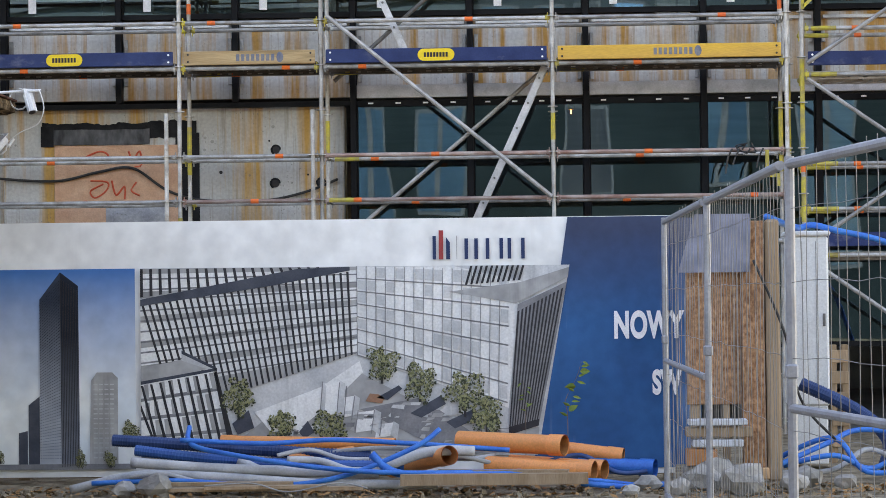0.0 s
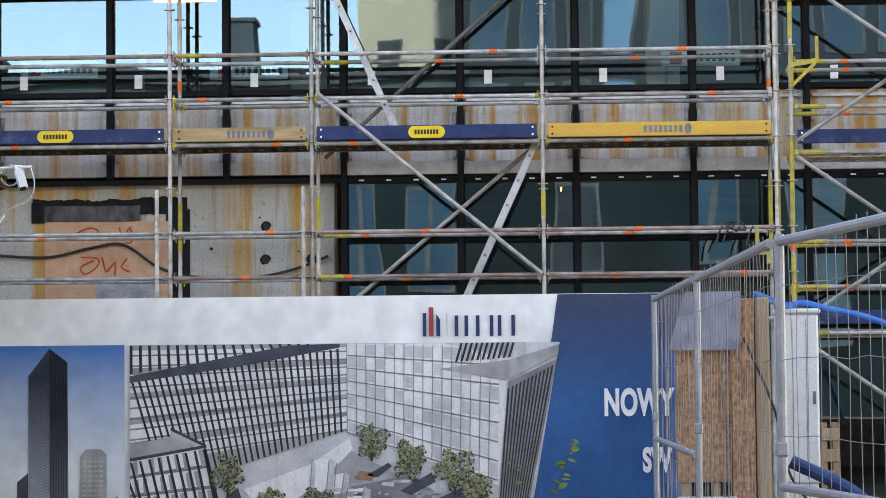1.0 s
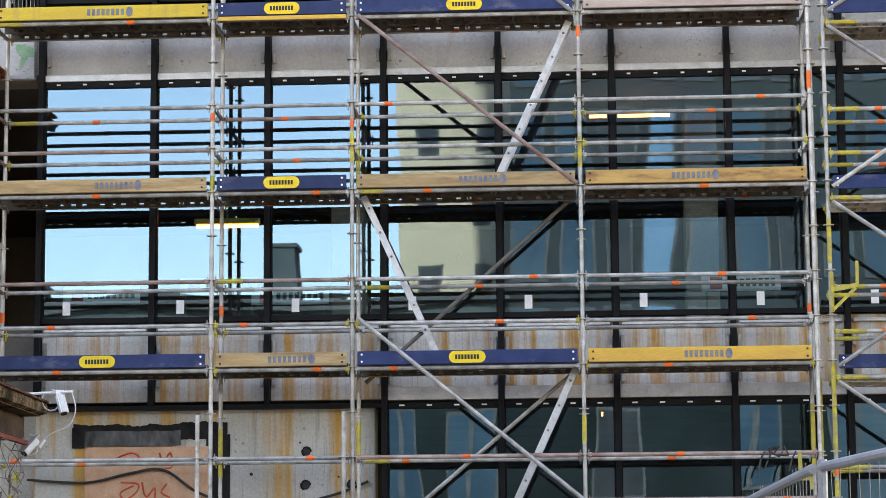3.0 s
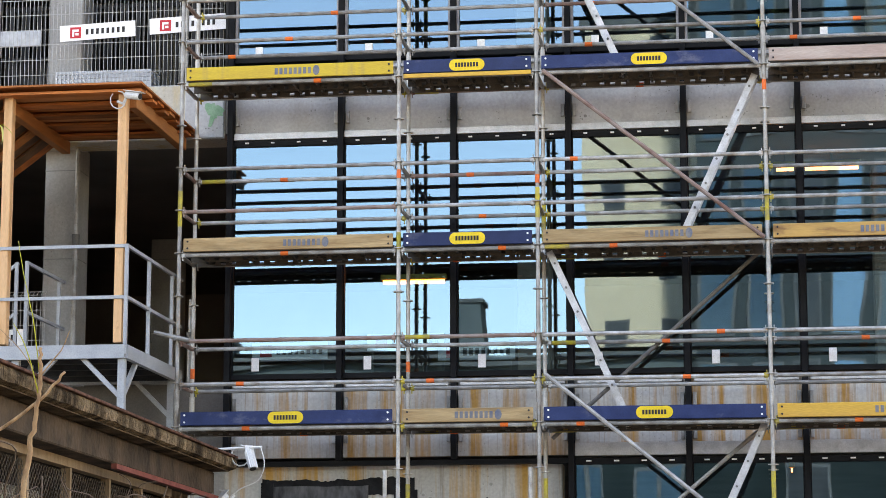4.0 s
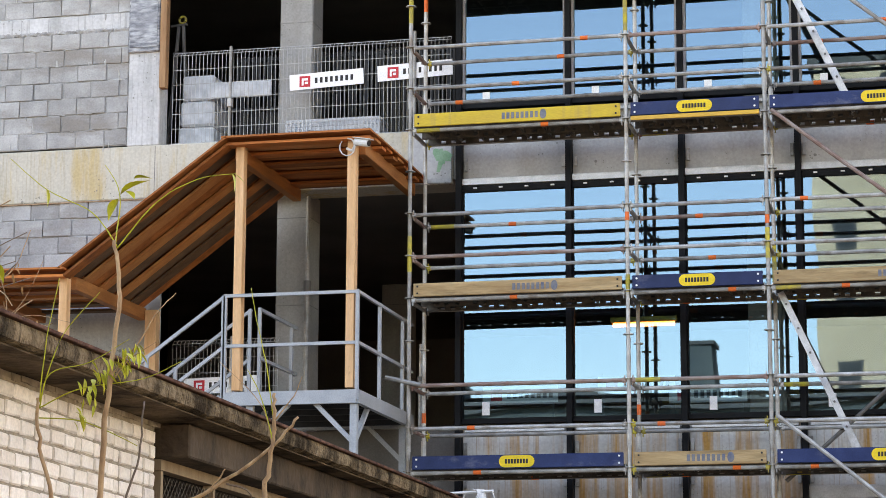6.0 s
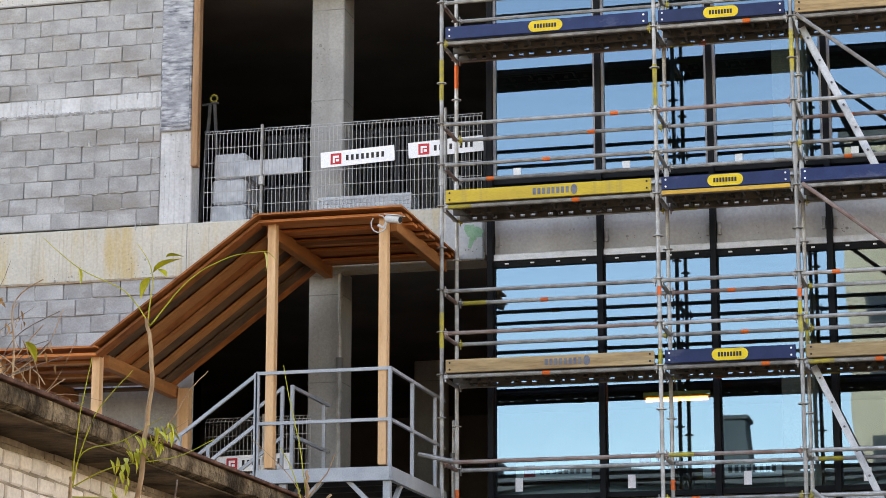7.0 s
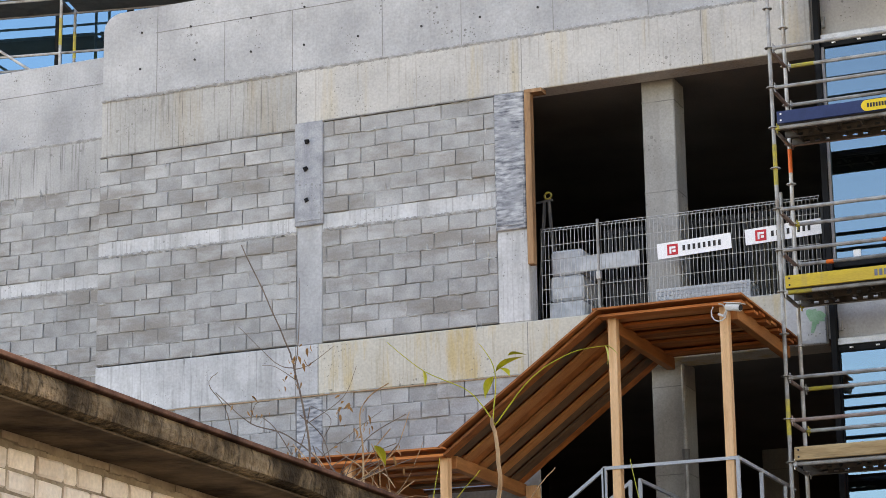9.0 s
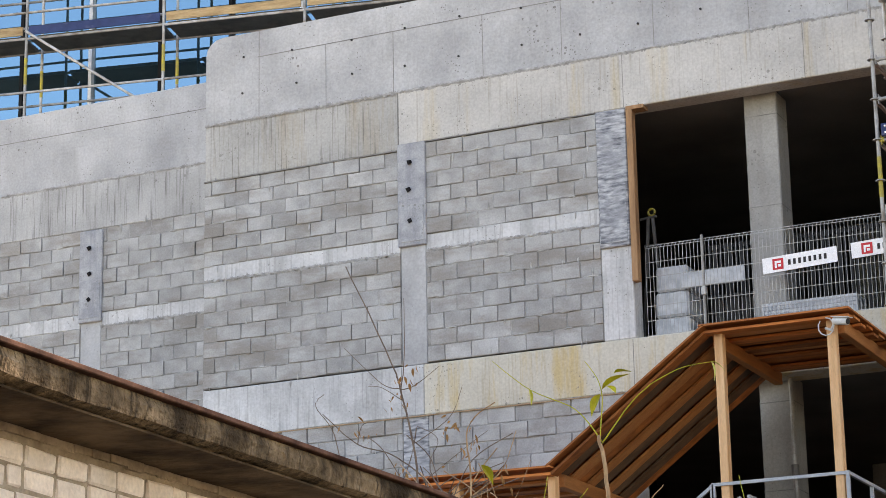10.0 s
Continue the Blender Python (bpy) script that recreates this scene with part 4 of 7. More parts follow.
ladder(scaffold, (-1.58, 26.7, 8.26), (-2.47, 26.7, 10.2))
# spare uprights standing before the lower guardrail
for x in (-4.31, -2.67):
    standard(scaffold, x, FRONT - 0.06, 0.02, 3.7 if x < -4 else 3.72)
# short tube sticking out past the west end, and an orange-marked stub
part("ledger", tube([(-6.98, 26.2, 5.3), (-6.6, 26.33, 5.22)], 0.027, 8), "steel", scaffold)

# ---- second scaffold, to the east ----
scaffold_b = thing("scaffold", (4, 26.7, 0), "galvanised and yellow scaffold bay beside the main one", "scaffold")
EX = [2.76, 5.3]
for x in EX:
    for j, y in enumerate((FRONT - 0.02, REAR)):
        standard(scaffold_b, x + (0.0 if j == 0 else -0.08), y, 0.02, 13.6, [(2.4, 0.5, "yellow"), (3.2, 1.0, "yellow"), (5.3, 0.5, "yellow"), (2.95, 0.12, "orange")] if j == 0 else [(3.2, 0.9, "yellow")])
for k, z in enumerate((2.03, 4.03, 6.04, 8.05, 10.06)):
    for j, y in enumerate((FRONT - 0.02, REAR)):
        for h in LEDGE:
            ledger(scaffold_b, EX[0], EX[1], y, z + h, "steel", [(EX[0] + 0.1, 0.28, "yellow")] + ([(EX[0] + 0.55 + 0.12 * j, 0.08, "orange")] if h else []), "yellow")
    toe_board(scaffold_b, EX[0], EX[1], z + 0.06, "board_blue", "oval", FRONT - 0.065)
    deck_panel(scaffold_b, EX[0], EX[1], z, "steel")
    brace(scaffold_b, (EX[0] + 0.05, FRONT - 0.08, z - 0.05), (EX[1] - 0.05, FRONT - 0.08, z - 1.75))
    brace(scaffold_b, (EX[0] + 0.05, FRONT - 0.08, z + 0.12), (EX[1] - 0.05, FRONT - 0.08, z + 1.75))
br = part("side_bracket", bar((2.76, FRONT - 0.06, 5.0), (3.05, FRONT - 0.06, 5.05), 0.04, 0.05), "yellow", scaffold_b, "yellow cantilever bracket")
for p, q in (((3.05, FRONT - 0.06, 5.02), (3.05, FRONT - 0.06, 5.32)), ((2.78, FRONT - 0.06, 4.78), (3.03, FRONT - 0.06, 5.02)), ((2.77, FRONT - 0.06, 4.75), (2.77, FRONT - 0.06, 5.2))):
    part("bracket_arm", bar(p, q, 0.035, 0.035), "yellow", br)


# ---- stair landing with timber canopy ----
CY = 24.85


def planks(parent, p0, p1, y0, y1, n, thick=0.03, material="plank", name="plank", seed=1, dark=0.27):
    """Boards that lie side by side from y0 to y1 and run from p0 to p1, both (x, z)."""
    r = random.Random(seed)
    w = (y1 - y0) / n
    for k in range(n):
        y = y0 + (k + 0.5) * w
        dz = (0.01 if k % 2 else -0.034) + r.uniform(-0.008, 0.008)
        part(name, bar((p0[0], y, p0[1] + dz), (p1[0], y, p1[1] + dz), w - (0.012 if k % 2 else 0.05 + r.uniform(0, 0.04)), thick), material if name != "plank" else r.choices(("plank", "plank_dark", "plank_pale"), (0.5, dark, 0.23))[0], parent)


canopy = thing("stair_canopy", (-8.5, 26, 5.0), "brown timber canopy over the outdoor stair and landing", "canopy")
TOP, LOW = 7.86, 6.43
XR, XM, XL, XE = -6.83, -8.52, -10.44, -12.6
planks(canopy, (XM, TOP), (XR, TOP), CY, 27.45, 10, seed=2, dark=0.03)
planks(canopy, (XL, LOW), (XM, TOP), CY, 27.45, 10, seed=3)
planks(canopy, (XE, LOW + 0.02), (XL, LOW), CY, 27.45, 11, seed=4)
# plywood roofing on top
for a, b, c, d in ((XM, TOP, XR, TOP), (XL, LOW, XM, TOP), (XE, LOW + 0.02, XL, LOW)):
    part("roof_sheet", bar((a - 0.03, (CY + 27.4) / 2, b + 0.035), (c + 0.03, (CY + 27.4) / 2, d + 0.035), 27.4 - CY + 0.1, 0.022), "plank", canopy)
for x, z in ((XM + 0.08, TOP - 0.1), (XR - 0.16, TOP - 0.1), (XL + 0.02, LOW - 0.09), (-11.75, LOW - 0.08)):
    part("cross_beam", box(x - 0.05, x + 0.05, 25.125, 27.4, z - 0.075, z + 0.075, 0.006), "beam", canopy)
for x, z0, z1 in ((XM + 0.135, 5.03, TOP - 0.02), (-7.07, 5.03, TOP - 0.03), (XL - 0.04, 4.2, LOW - 0.02), (-11.7, 4.2, LOW - 0.02)):
    part("post", box(x - 0.049, x + 0.049, 25.0, 25.12, z0, z1, 0.006), "timber", canopy, "fresh pale pine post")
part("back_post", box(-10.35, -10.2, 27.3, 27.44, 4.2, LOW - 0.05, 0.006), "timber", canopy)

stair = thing("metal_stair", (-8, 26, 4.2), "grey-blue painted steel landing and stair with handrails", "stair")
PZ = 5.0
XA, XB, Y0, Y1 = -8.52, -6.98, 25.0, 27.45
for p, q in (((XA, Y0, PZ - 0.07), (XB, Y0, PZ - 0.07)), ((XB, Y0, PZ - 0.07), (XB, Y1, PZ - 0.07)), ((XA, Y1, PZ - 0.07), (XB, Y1, PZ - 0.07))):
    part("edge_beam", bar(p, q, 0.06, 0.15), "stair_paint", stair)
b = bmesh.new()
for k in range(24):
    y = Y0 + 0.05 + k * 0.1
    box(XA, XB, y, y + 0.06, PZ - 0.03, PZ - 0.005, bm=b)
part("grating", b, "slat_dark", stair, "dark steel floor grating")
for k in range(4):
    y = Y0 + 0.5 + k * 0.55
    part("joist", box(XA, XB, y - 0.03, y + 0.03, PZ - 0.14, PZ - 0.035), "slat_dark", stair)
rail = [((XA, Y0), (XB, Y0)), ((XB, Y0), (XB, Y1))]
for z in (PZ + 0.53, PZ + 1.1):
    for (xa, ya), (xb, yb) in rail:
        part("handrail", bar((xa, ya, z), (xb, yb, z), 0.036, 0.036), "stair_paint", stair)
for x, y in ((XA, Y0), (XB, Y0), (XB, 25.95), (XB, 27.0)):
    part("rail_post", bar((x, y, PZ - 0.1), (x, y, PZ + 1.12), 0.038, 0.038, up=(0, 1, 0)), "stair_paint", stair)
# flight going down to the west
SL = 0.727
for y in (Y0, 25.95):
    for h in (0.53, 1.1):
        part("handrail", bar((XA, y, PZ + h), (XA - 2.6, y, PZ + h - 2.6 * SL), 0.036, 0.036), "stair_paint", stair)
    part("stringer", bar((XA, y, PZ - 0.1), (XA - 3.6, y, PZ - 0.1 - 3.6 * SL), 0.05, 0.2), "stair_paint", stair)
    for k in range(4):
        x = XA - 0.9 * k - 0.02
        z = PZ - (XA - x) * SL
        part("rail_post", bar((x, y, z - 0.1), (x, y, z + 1.12), 0.038, 0.038, up=(0, 1, 0)), "stair_paint", stair)
for k in range(14):
    x = XA - 0.25 * (k + 1)
    z = PZ - 0.25 * SL * (k + 1)
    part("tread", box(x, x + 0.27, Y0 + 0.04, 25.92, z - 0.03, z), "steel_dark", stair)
for z in (PZ + 0.53, PZ + 1.1):
    part("handrail", bar((XA + 0.1, 25.95, z), (XA + 0.1, 27.4, z), 0.036, 0.036), "stair_paint", stair)
for y in (25.95, 27.2):
    part("rail_post", bar((XA + 0.1, y, PZ - 0.05), (XA + 0.1, y, PZ + 1.12), 0.038, 0.038, up=(0, 1, 0)), "stair_paint", stair)
# support leg with braces
for x, y in ((XB - 0.04, Y0 + 0.05), (XA + 0.3, Y0 + 0.05), (XB - 0.04, 27.2)):
    leg = part("support_leg", bar((x, y, 0.0), (x, y, PZ - 0.14), 0.08, 0.08, up=(0, 1, 0)), "stair_paint", stair)
    part("knee_brace", bar((x, y, 4.42), (x - 0.45, y, PZ - 0.13), 0.05, 0.05), "stair_paint", leg)
    if y < 26:
        part("knee_brace", bar((x, y, 4.42), (x, y + 0.55, PZ - 0.13), 0.05, 0.05), "stair_paint", leg)
part("knee_brace", bar((XA + 0.3, Y0 + 0.05, 4.42), (XA + 0.75, Y0 + 0.05, PZ - 0.13), 0.05, 0.05), "stair_paint", stair)


def cctv(at, aim, label):
    """A small white bullet camera with hood, bracket and looped cable."""
    at = Vector(at)
    t = thing("security_camera", at, label, "security camera", "security cameras")
    d = Vector(aim).normalized()
    b = tube([at, at + d * 0.19], 0.042, 12)
    part("housing", b, "white", t, smooth=False)
    part("hood", bar(at + Vector((0, 0, 0.047)) - d * 0.01, at + d * 0.23 + Vector((0, 0, 0.047)), 0.09, 0.008), "white", t)
    part("lens", tube([at + d * 0.188, at + d * 0.196], 0.034, 12), "ink", t, "black lens glass")
    part("bracket", tube([at + Vector((0, 0, -0.03)), at - d * 0.05 + Vector((0, 0.02, -0.1)), at - d * 0.13 + Vector((0, 0.03, -0.08))], 0.016, 6), "white", t)
    loop = [at - d * 0.02 + Vector((0.09 * math.sin(a) - 0.07, -0.02, 0.1 * math.cos(a) - 0.06)) for a in [k * 0.55 for k in range(11)]]
    part("cable", tube(loop, 0.008, 5), "white", t)


cctv((-7.0, 24.9, 7.78), (0.8, -0.3, -0.18), "white bullet security camera on a timber post")

# ---- openings: mesh barriers with printed signs ----


def mesh_barrier(x0, x1, y, z0, z1, signs, label):
    t = thing("mesh_barrier", ((x0 + x1) / 2, y, z0), label, "barrier", "mesh barriers")
    b = bmesh.new()
    n = int((x1 - x0) / 0.05)
    for k in range(n + 1):
        x = x0 + k * (x1 - x0) / n
        bar((x, y, z0), (x, y, z1), 0.005, 0.005, bm=b, up=(0, 1, 0))
        bar((x, y, z1), (x, y + 0.06, z1 + 0.05), 0.005, 0.005, bm=b)
    for k in range(7):
        z = z0 + 0.02 + k * (z1 - z0 - 0.02) / 6
        bar((x0, y - 0.004, z), (x1, y - 0.004, z), 0.007, 0.007, bm=b)
    bar((x0, y + 0.06, z1 + 0.05), (x1, y + 0.06, z1 + 0.05), 0.007, 0.007, bm=b)
    part("wire_mesh", b, "wire", t)
    for x, zb, zt in ((x0 + 0.78, z0, z1 + 0.07), (x1 - 0.45, z0, z1 + 0.12)):
        p = part("post", tube([(x, y - 0.04, zb), (x, y - 0.04, zt)], 0.02, 8), "steel", t)
        part("clamp", box(x - 0.03, x + 0.03, y - 0.075, y - 0.01, zb + 0.45, zb + 0.56, 0.006), "steel", p)
    for x, z, tilt in signs:
        w, h = 0.96, 0.2
        s = part("sign", bar((x, y - 0.03, z), (x + w, y - 0.03, z + tilt), 0.006, h), "sticker", t, "white sign with a red square emblem")
        q = z + tilt * 0.2
        e = box(x + 0.13, x + 0.27, y - 0.037, y - 0.034, q - 0.07, q + 0.07)
        em = part("emblem", e, "red", s, "red square emblem")
        f = box(x + 0.16, x + 0.24, y - 0.04, y - 0.0375, q + 0.012, q + 0.04)
        box(x + 0.16, x + 0.185, y - 0.04, y - 0.0375, q - 0.05, q + 0.012, bm=f)
        box(x + 0.2, x + 0.24, y - 0.04, y - 0.0375, q - 0.035, q - 0.005, bm=f)
        part("emblem_line", f, "sticker", em)
        f = bmesh.new()
        for k in range(8):
            xx = x + 0.33 + k * 0.066
            zz = q + tilt * 0.06 * k
            box(xx, xx + 0.034, y - 0.037, y - 0.034, zz - 0.028, zz + 0.042, bm=f)
        part("print_bar", f, "ink", s, "dark print bars")
    return t


mesh_barrier(OPEN + 0.04, GL - 0.12, WALL + 0.12, 8.53, 9.7, [(-8.62, 9.25, 0.04), (-7.48, 9.3, 0.04)], "galvanised wire mesh barrier with white signs across the opening")
mesh_barrier(OPEN + 0.1, -8.75, WALL + 0.2, 4.87, 6.0, [(-9.95, 5.46, 0.02)], "galvanised wire mesh barrier with a white sign behind the stair")
# plastic-wrapped goods behind the upper barrier
pal = thing("wrapped_stack", (-9.95, 28.1, 8.5), "stack of white foil-wrapped blocks on the slab", "wrapped goods")
for k in range(3):
    part("wrapped_bale", box(-10.2 + 0.02 * k, -9.72, 27.9, 28.5, 8.5 + k * 0.34, 8.83 + k * 0.34, 0.03), "foil", pal)
part("top_sheet", box(-9.8, -8.95, 27.85, 27.9, 9.18, 9.38, 0.01), "foil", pal)
bb = thing("insulation_bundle", (-8.3, 27.95, 8.5), "white corrugated boards lying behind the barrier", "insulation boards")
for k in range(6):
    part("board", box(-8.7, -7.47, 27.68 + 0.004 * k, 28.1, 8.5 + 0.05 * k, 8.546 + 0.05 * k, 0.004), "foil", bb)
b = bmesh.new()
for k in range(24):
    xx = -8.68 + k * 0.052
    box(xx, xx + 0.012, 27.672, 27.679, 8.5, 8.79, bm=b)
part("corrugation", b, "foil", bb)
# slatted screen standing deeper in the opening
sl = thing("slatted_screen", (-8.2, 28.35, 8.5), "dark grey upright slatted screen standing behind the barrier", "slatted screen")
for z in (8.62, 9.78):
    part("cross_rail", box(-9.6, -6.55, 28.385, 28.42, z, z + 0.05), "slat_dark", sl)
for k in range(42):
    xx = -9.58 + k * 0.072
    part("slat", box(xx, xx + 0.034, 28.35, 28.38, 8.5, 9.84), "slat_dark", sl)
crate = thing("storage_crate", (-9.2, 28.6, 8.5), "dark crate behind the barrier", "crate")
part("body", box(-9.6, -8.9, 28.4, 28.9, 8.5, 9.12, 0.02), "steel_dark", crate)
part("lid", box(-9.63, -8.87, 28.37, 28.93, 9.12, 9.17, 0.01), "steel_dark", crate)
# trestle with a yellow top ring by the jamb
tr = thing("trestle_stand", (-10.3, 28.2, 8.5), "dark steel trestle stand with a yellow ring on top", "stand")
for x0, x1 in ((-10.46, -10.33), (-10.16, -10.27)):
    part("leg", bar((x0, 28.2, 8.5), (x1, 28.2, 10.28), 0.035, 0.035), "steel_dark", tr)
part("cross_bar", bar((-10.40, 28.2, 9.9), (-10.2, 28.2, 9.9), 0.03, 0.03), "steel_dark", tr)
part("top_bar", bar((-10.44, 28.2, 10.27), (-10.22, 28.2, 10.29), 0.04, 0.03), "steel_dark", tr)
part("ring", tube([(-10.28 + 0.045 * math.cos(a), 28.19, 10.35 + 0.045 * math.sin(a)) for a in [q * math.pi / 8 for q in range(17)]], 0.016, 6), "yellow", tr, "yellow ring")
# steel props in the lower opening
for x, y, z0, z1 in ((-8.42, 27.82, 4.86, 7.88), (-7.0, 28.0, 4.86, 5.95)):
    pr = thing("steel_prop", (x, y, z0), "galvanised telescopic steel prop between floors", "steel prop", "steel props")
    part("outer_tube", tube([(x, y, z0), (x, y, z0 + (z1 - z0) * 0.6)], 0.035, 8), "steel", pr)
    part("inner_tube", tube([(x, y, z0 + (z1 - z0) * 0.6), (x, y, z1)], 0.026, 8), "steel", pr)
    part("collar", tube([(x, y, z0 + (z1 - z0) * 0.58), (x, y, z0 + (z1 - z0) * 0.63)], 0.05, 8), "steel_dark", pr)

# ---- garage ----
garage = thing("garage", (-4.98, 14, 0), "low old garage with white brick wall and mossy concrete eave", "garage")
GT = 3.53
b = bmesh.new()
g = []
for k in range(161):
    y = 2.5 + k * 0.125
    e = 0.012 * noise.noise(Vector((y * 3.1, 1, 0))) + 0.008 * noise.noise(Vector((y * 11, 4, 0)))
    ring = [(-9.5, GT - 0.01), (-4.985, GT - 0.01), (-4.975 + e, GT - 0.05), (-4.985 + e, GT - 0.105 + e), (-5.06 + e, GT - 0.125 + e), (-5.4, GT - 0.125), (-9.5, GT - 0.125)]
    g.append([b.verts.new((x, y, z)) for x, z in ring])
for r0, r1 in zip(g, g[1:]):
    for i in range(7):
        b.faces.new((r0[i], r0[(i + 1) % 7], r1[(i + 1) % 7], r1[i]))
b.faces.new(g[0])
b.faces.new(g[-1])
bmesh.ops.recalc_face_normals(b, faces=b.faces)
eave = part("eave_slab", b, "eave", garage, "mossy stained concrete eave")
part("soffit", box(-5.41, -5.03, 2.6, 22.4, GT - 0.136, GT - 0.127), "eave_under", eave, "dark blotched brown soffit")
part("flashing", box(-5.12, -4.955, 2.5, 22.47, GT - 0.006, GT + 0.016, 0.004), "rust_flash", eave, "rusty dark sheet flashing")
part("lintel", box(-9.4, -5.18, 14.58, 22.42, GT - 0.36, GT - 0.138, 0.012), "lintel", garage, "dark brown blotched concrete lintel beam")
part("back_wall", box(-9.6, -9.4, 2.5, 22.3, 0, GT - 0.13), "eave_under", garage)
part("wall_core", box(-9.39, -5.396, 2.6, 14.5, 0, GT - 0.13), "brick_mortar", garage)
b = bmesh.new()
for k in range(96):
    y = 2.6 + k * 0.125
    box(-5.43, -5.385 + 0.02 * noise.noise(Vector((y * 2.3, 0, 3))), y, y + 0.125, GT - 0.165 - 0.02 * abs(noise.noise(Vector((y * 4, 2, 0)))), GT - 0.127, bm=b)
part("mortar_bed", b, "brick_mortar", garage, "rough mortar bed under the eave", kind="stuff")
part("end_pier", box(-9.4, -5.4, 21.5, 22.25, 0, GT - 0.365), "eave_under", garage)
# window band with a diamond wire screen
WT = GT - 0.365
wn = part("window_screen", box(-5.47, -5.38, 14.6, 21.5, WT - 0.07, WT), "old_wood", garage, "timber frame with diamond wire screen")
for y in (14.64, 15.75, 16.95, 18.1, 19.3, 20.4, 21.45):
    part("frame_post", box(-5.46, -5.385, y - 0.024, y + 0.024, 0.9, WT - 0.072), "old_wood", wn)
b = bmesh.new()
for k in range(140):
    y = 13.4 + k * 0.07
    for s in (1, -1):
        lo, hi = 14.66, 21.45
        ya, yb = y, y + s * 1.5
        y_lo, y_hi = max(min(ya, yb), lo), min(max(ya, yb), hi)
        if y_hi - y_lo > 0.03:
            za, zb = (WT - 1.6 + abs(q - ya) for q in (y_lo, y_hi))
            bar((-5.42, y_lo, za), (-5.42, y_hi, zb), 0.004, 0.004, bm=b)
part("wire_screen", b, "screen_dark", wn, kind="stuff")
part("cill_wall", box(-5.6, -5.4, 14.6, 21.5, 0, WT - 1.55), "brick_mortar", garage)
part("inner_board", box(-6.3, -6.25, 14.9, 20.2, 2.9, 3.06), "cabinet", garage, "pale board stored behind the screen")
part("red_beam", bar((-5.12, 18.4, GT - 0.40), (-5.12, 22.4, GT - 0.40), 0.045, 0.04), "red_oxide", garage, "rusty red steel beam")
# white silicate bricks: the upper courses one by one, the rest joined
COURSE = 0.094


def brick_data(length, seed):
    r = random.Random(seed)
    b = box(-0.05, 0.05, -length / 2, length / 2, -0.0405, 0.0405, 0.009)
    for v in b.verts:
        v.co += Vector((r.uniform(-0.002, 0.002), r.uniform(-0.004, 0.004), r.uniform(-0.003, 0.003)))
    me = bpy.data.meshes.new("brick")
    b.to_mesh(me)
    b.free()
    me.materials.append(M["brick"])
    return me


kinds = [(w, [brick_data(w, 10 * k + q) for q in range(4)]) for k, w in enumerate((0.205, 0.15, 0.095))]
rb = random.Random(9)
rest = bmesh.new()
made = 0
for row in range(33):
    z = GT - 0.235 - row * COURSE
    y = 14.5
    first = row % 2
    while y > 6.4:
        w, shapes_of = kinds[2] if first else kinds[rb.choices((0, 1, 2), (0.8, 0.1, 0.1))[0]]
        first = 0
        c = y - w / 2
        if row < 8 and made < 300:
            ob = new("brick", rb.choice(shapes_of))
            ob.parent, ob.location = garage, Vector((-5.435 + rb.uniform(-0.005, 0.004), c, z + rb.uniform(-0.004, 0.004))) - ORIGIN[garage]
            ob.rotation_euler = (rb.uniform(-0.02, 0.02), 0, rb.uniform(-0.015, 0.015))
            made += 1
        elif c > 8:
            box(-5.48, -5.384 + rb.uniform(-0.004, 0.004), c - w / 2, c + w / 2, z - 0.0405, z + 0.0405, bm=rest)
        y -= w + 0.016
part("brick_courses", rest, "brick", garage, "white silicate brick courses", kind="stuff")
garage.rotation_euler.z = radians(1.1)

# security cameras and cables on the garage's end
cctv((-4.98, 22.3, 3.58), (0.3, -0.3, -0.9), "white bullet security camera on the end of the eave")
cctv((-5.2, 22.3, 3.16), (-0.4, -0.5, -0.6), "white security camera hanging under the eave")
cab = thing("white_cable", (-5.1, 22.3, 3.5), "slack white cable on a bracket at the eave", "cable")
part("arm", tube([(-5.35, 22.3, 3.6), (-4.85, 22.3, 3.62)], 0.014, 6), "white", cab)
part("cable", tube(bend((-4.86, 22.28, 3.62), (-4.82, 22.28, 3.45), (-4.88, 22.28, 3.3), (-5.05, 22.28, 3.22), (-5.15, 22.28, 3.14)), 0.006, 5), "white", cab)
part("cable", tube(bend((-6.6, 26.2, 3.98), (-5.9, 24.3, 3.78), (-5.1, 22.4, 3.62)), 0.014, 5), "white", cab)


# ---- hoarding with its printed banner ----
HY = 21.2
hoard = thing("hoarding", (-2, HY, 0), "white and blue printed banner hoarding along the site", "hoarding")


def cloth(x0, x1, z0, z1, y, nx, nz, amp, slant=0.0, seed=0.0):
    """A slightly wrinkled sheet; slant leans its west edge."""
    b = bmesh.new()
    g = []
    for j in range(nz + 1):
        z = z0 + (z1 - z0) * j / nz
        row = []
        for i in range(nx + 1):
            xa = x0 + slant * (z - z0)
            x = xa + (x1 - xa) * i / nx
            row.append(b.verts.new((x, y + amp * noise.noise(Vector((x * 1.7 + seed, z * 3.1, seed))) + amp * 0.5 * noise.noise(Vector((x * 7, z * 5, seed))), z)))
        g.append(row)
    for a, c in zip(g, g[1:]):
        for i in range(nx):
            b.faces.new((a[i], a[i + 1], c[i + 1], c[i]))
    return b


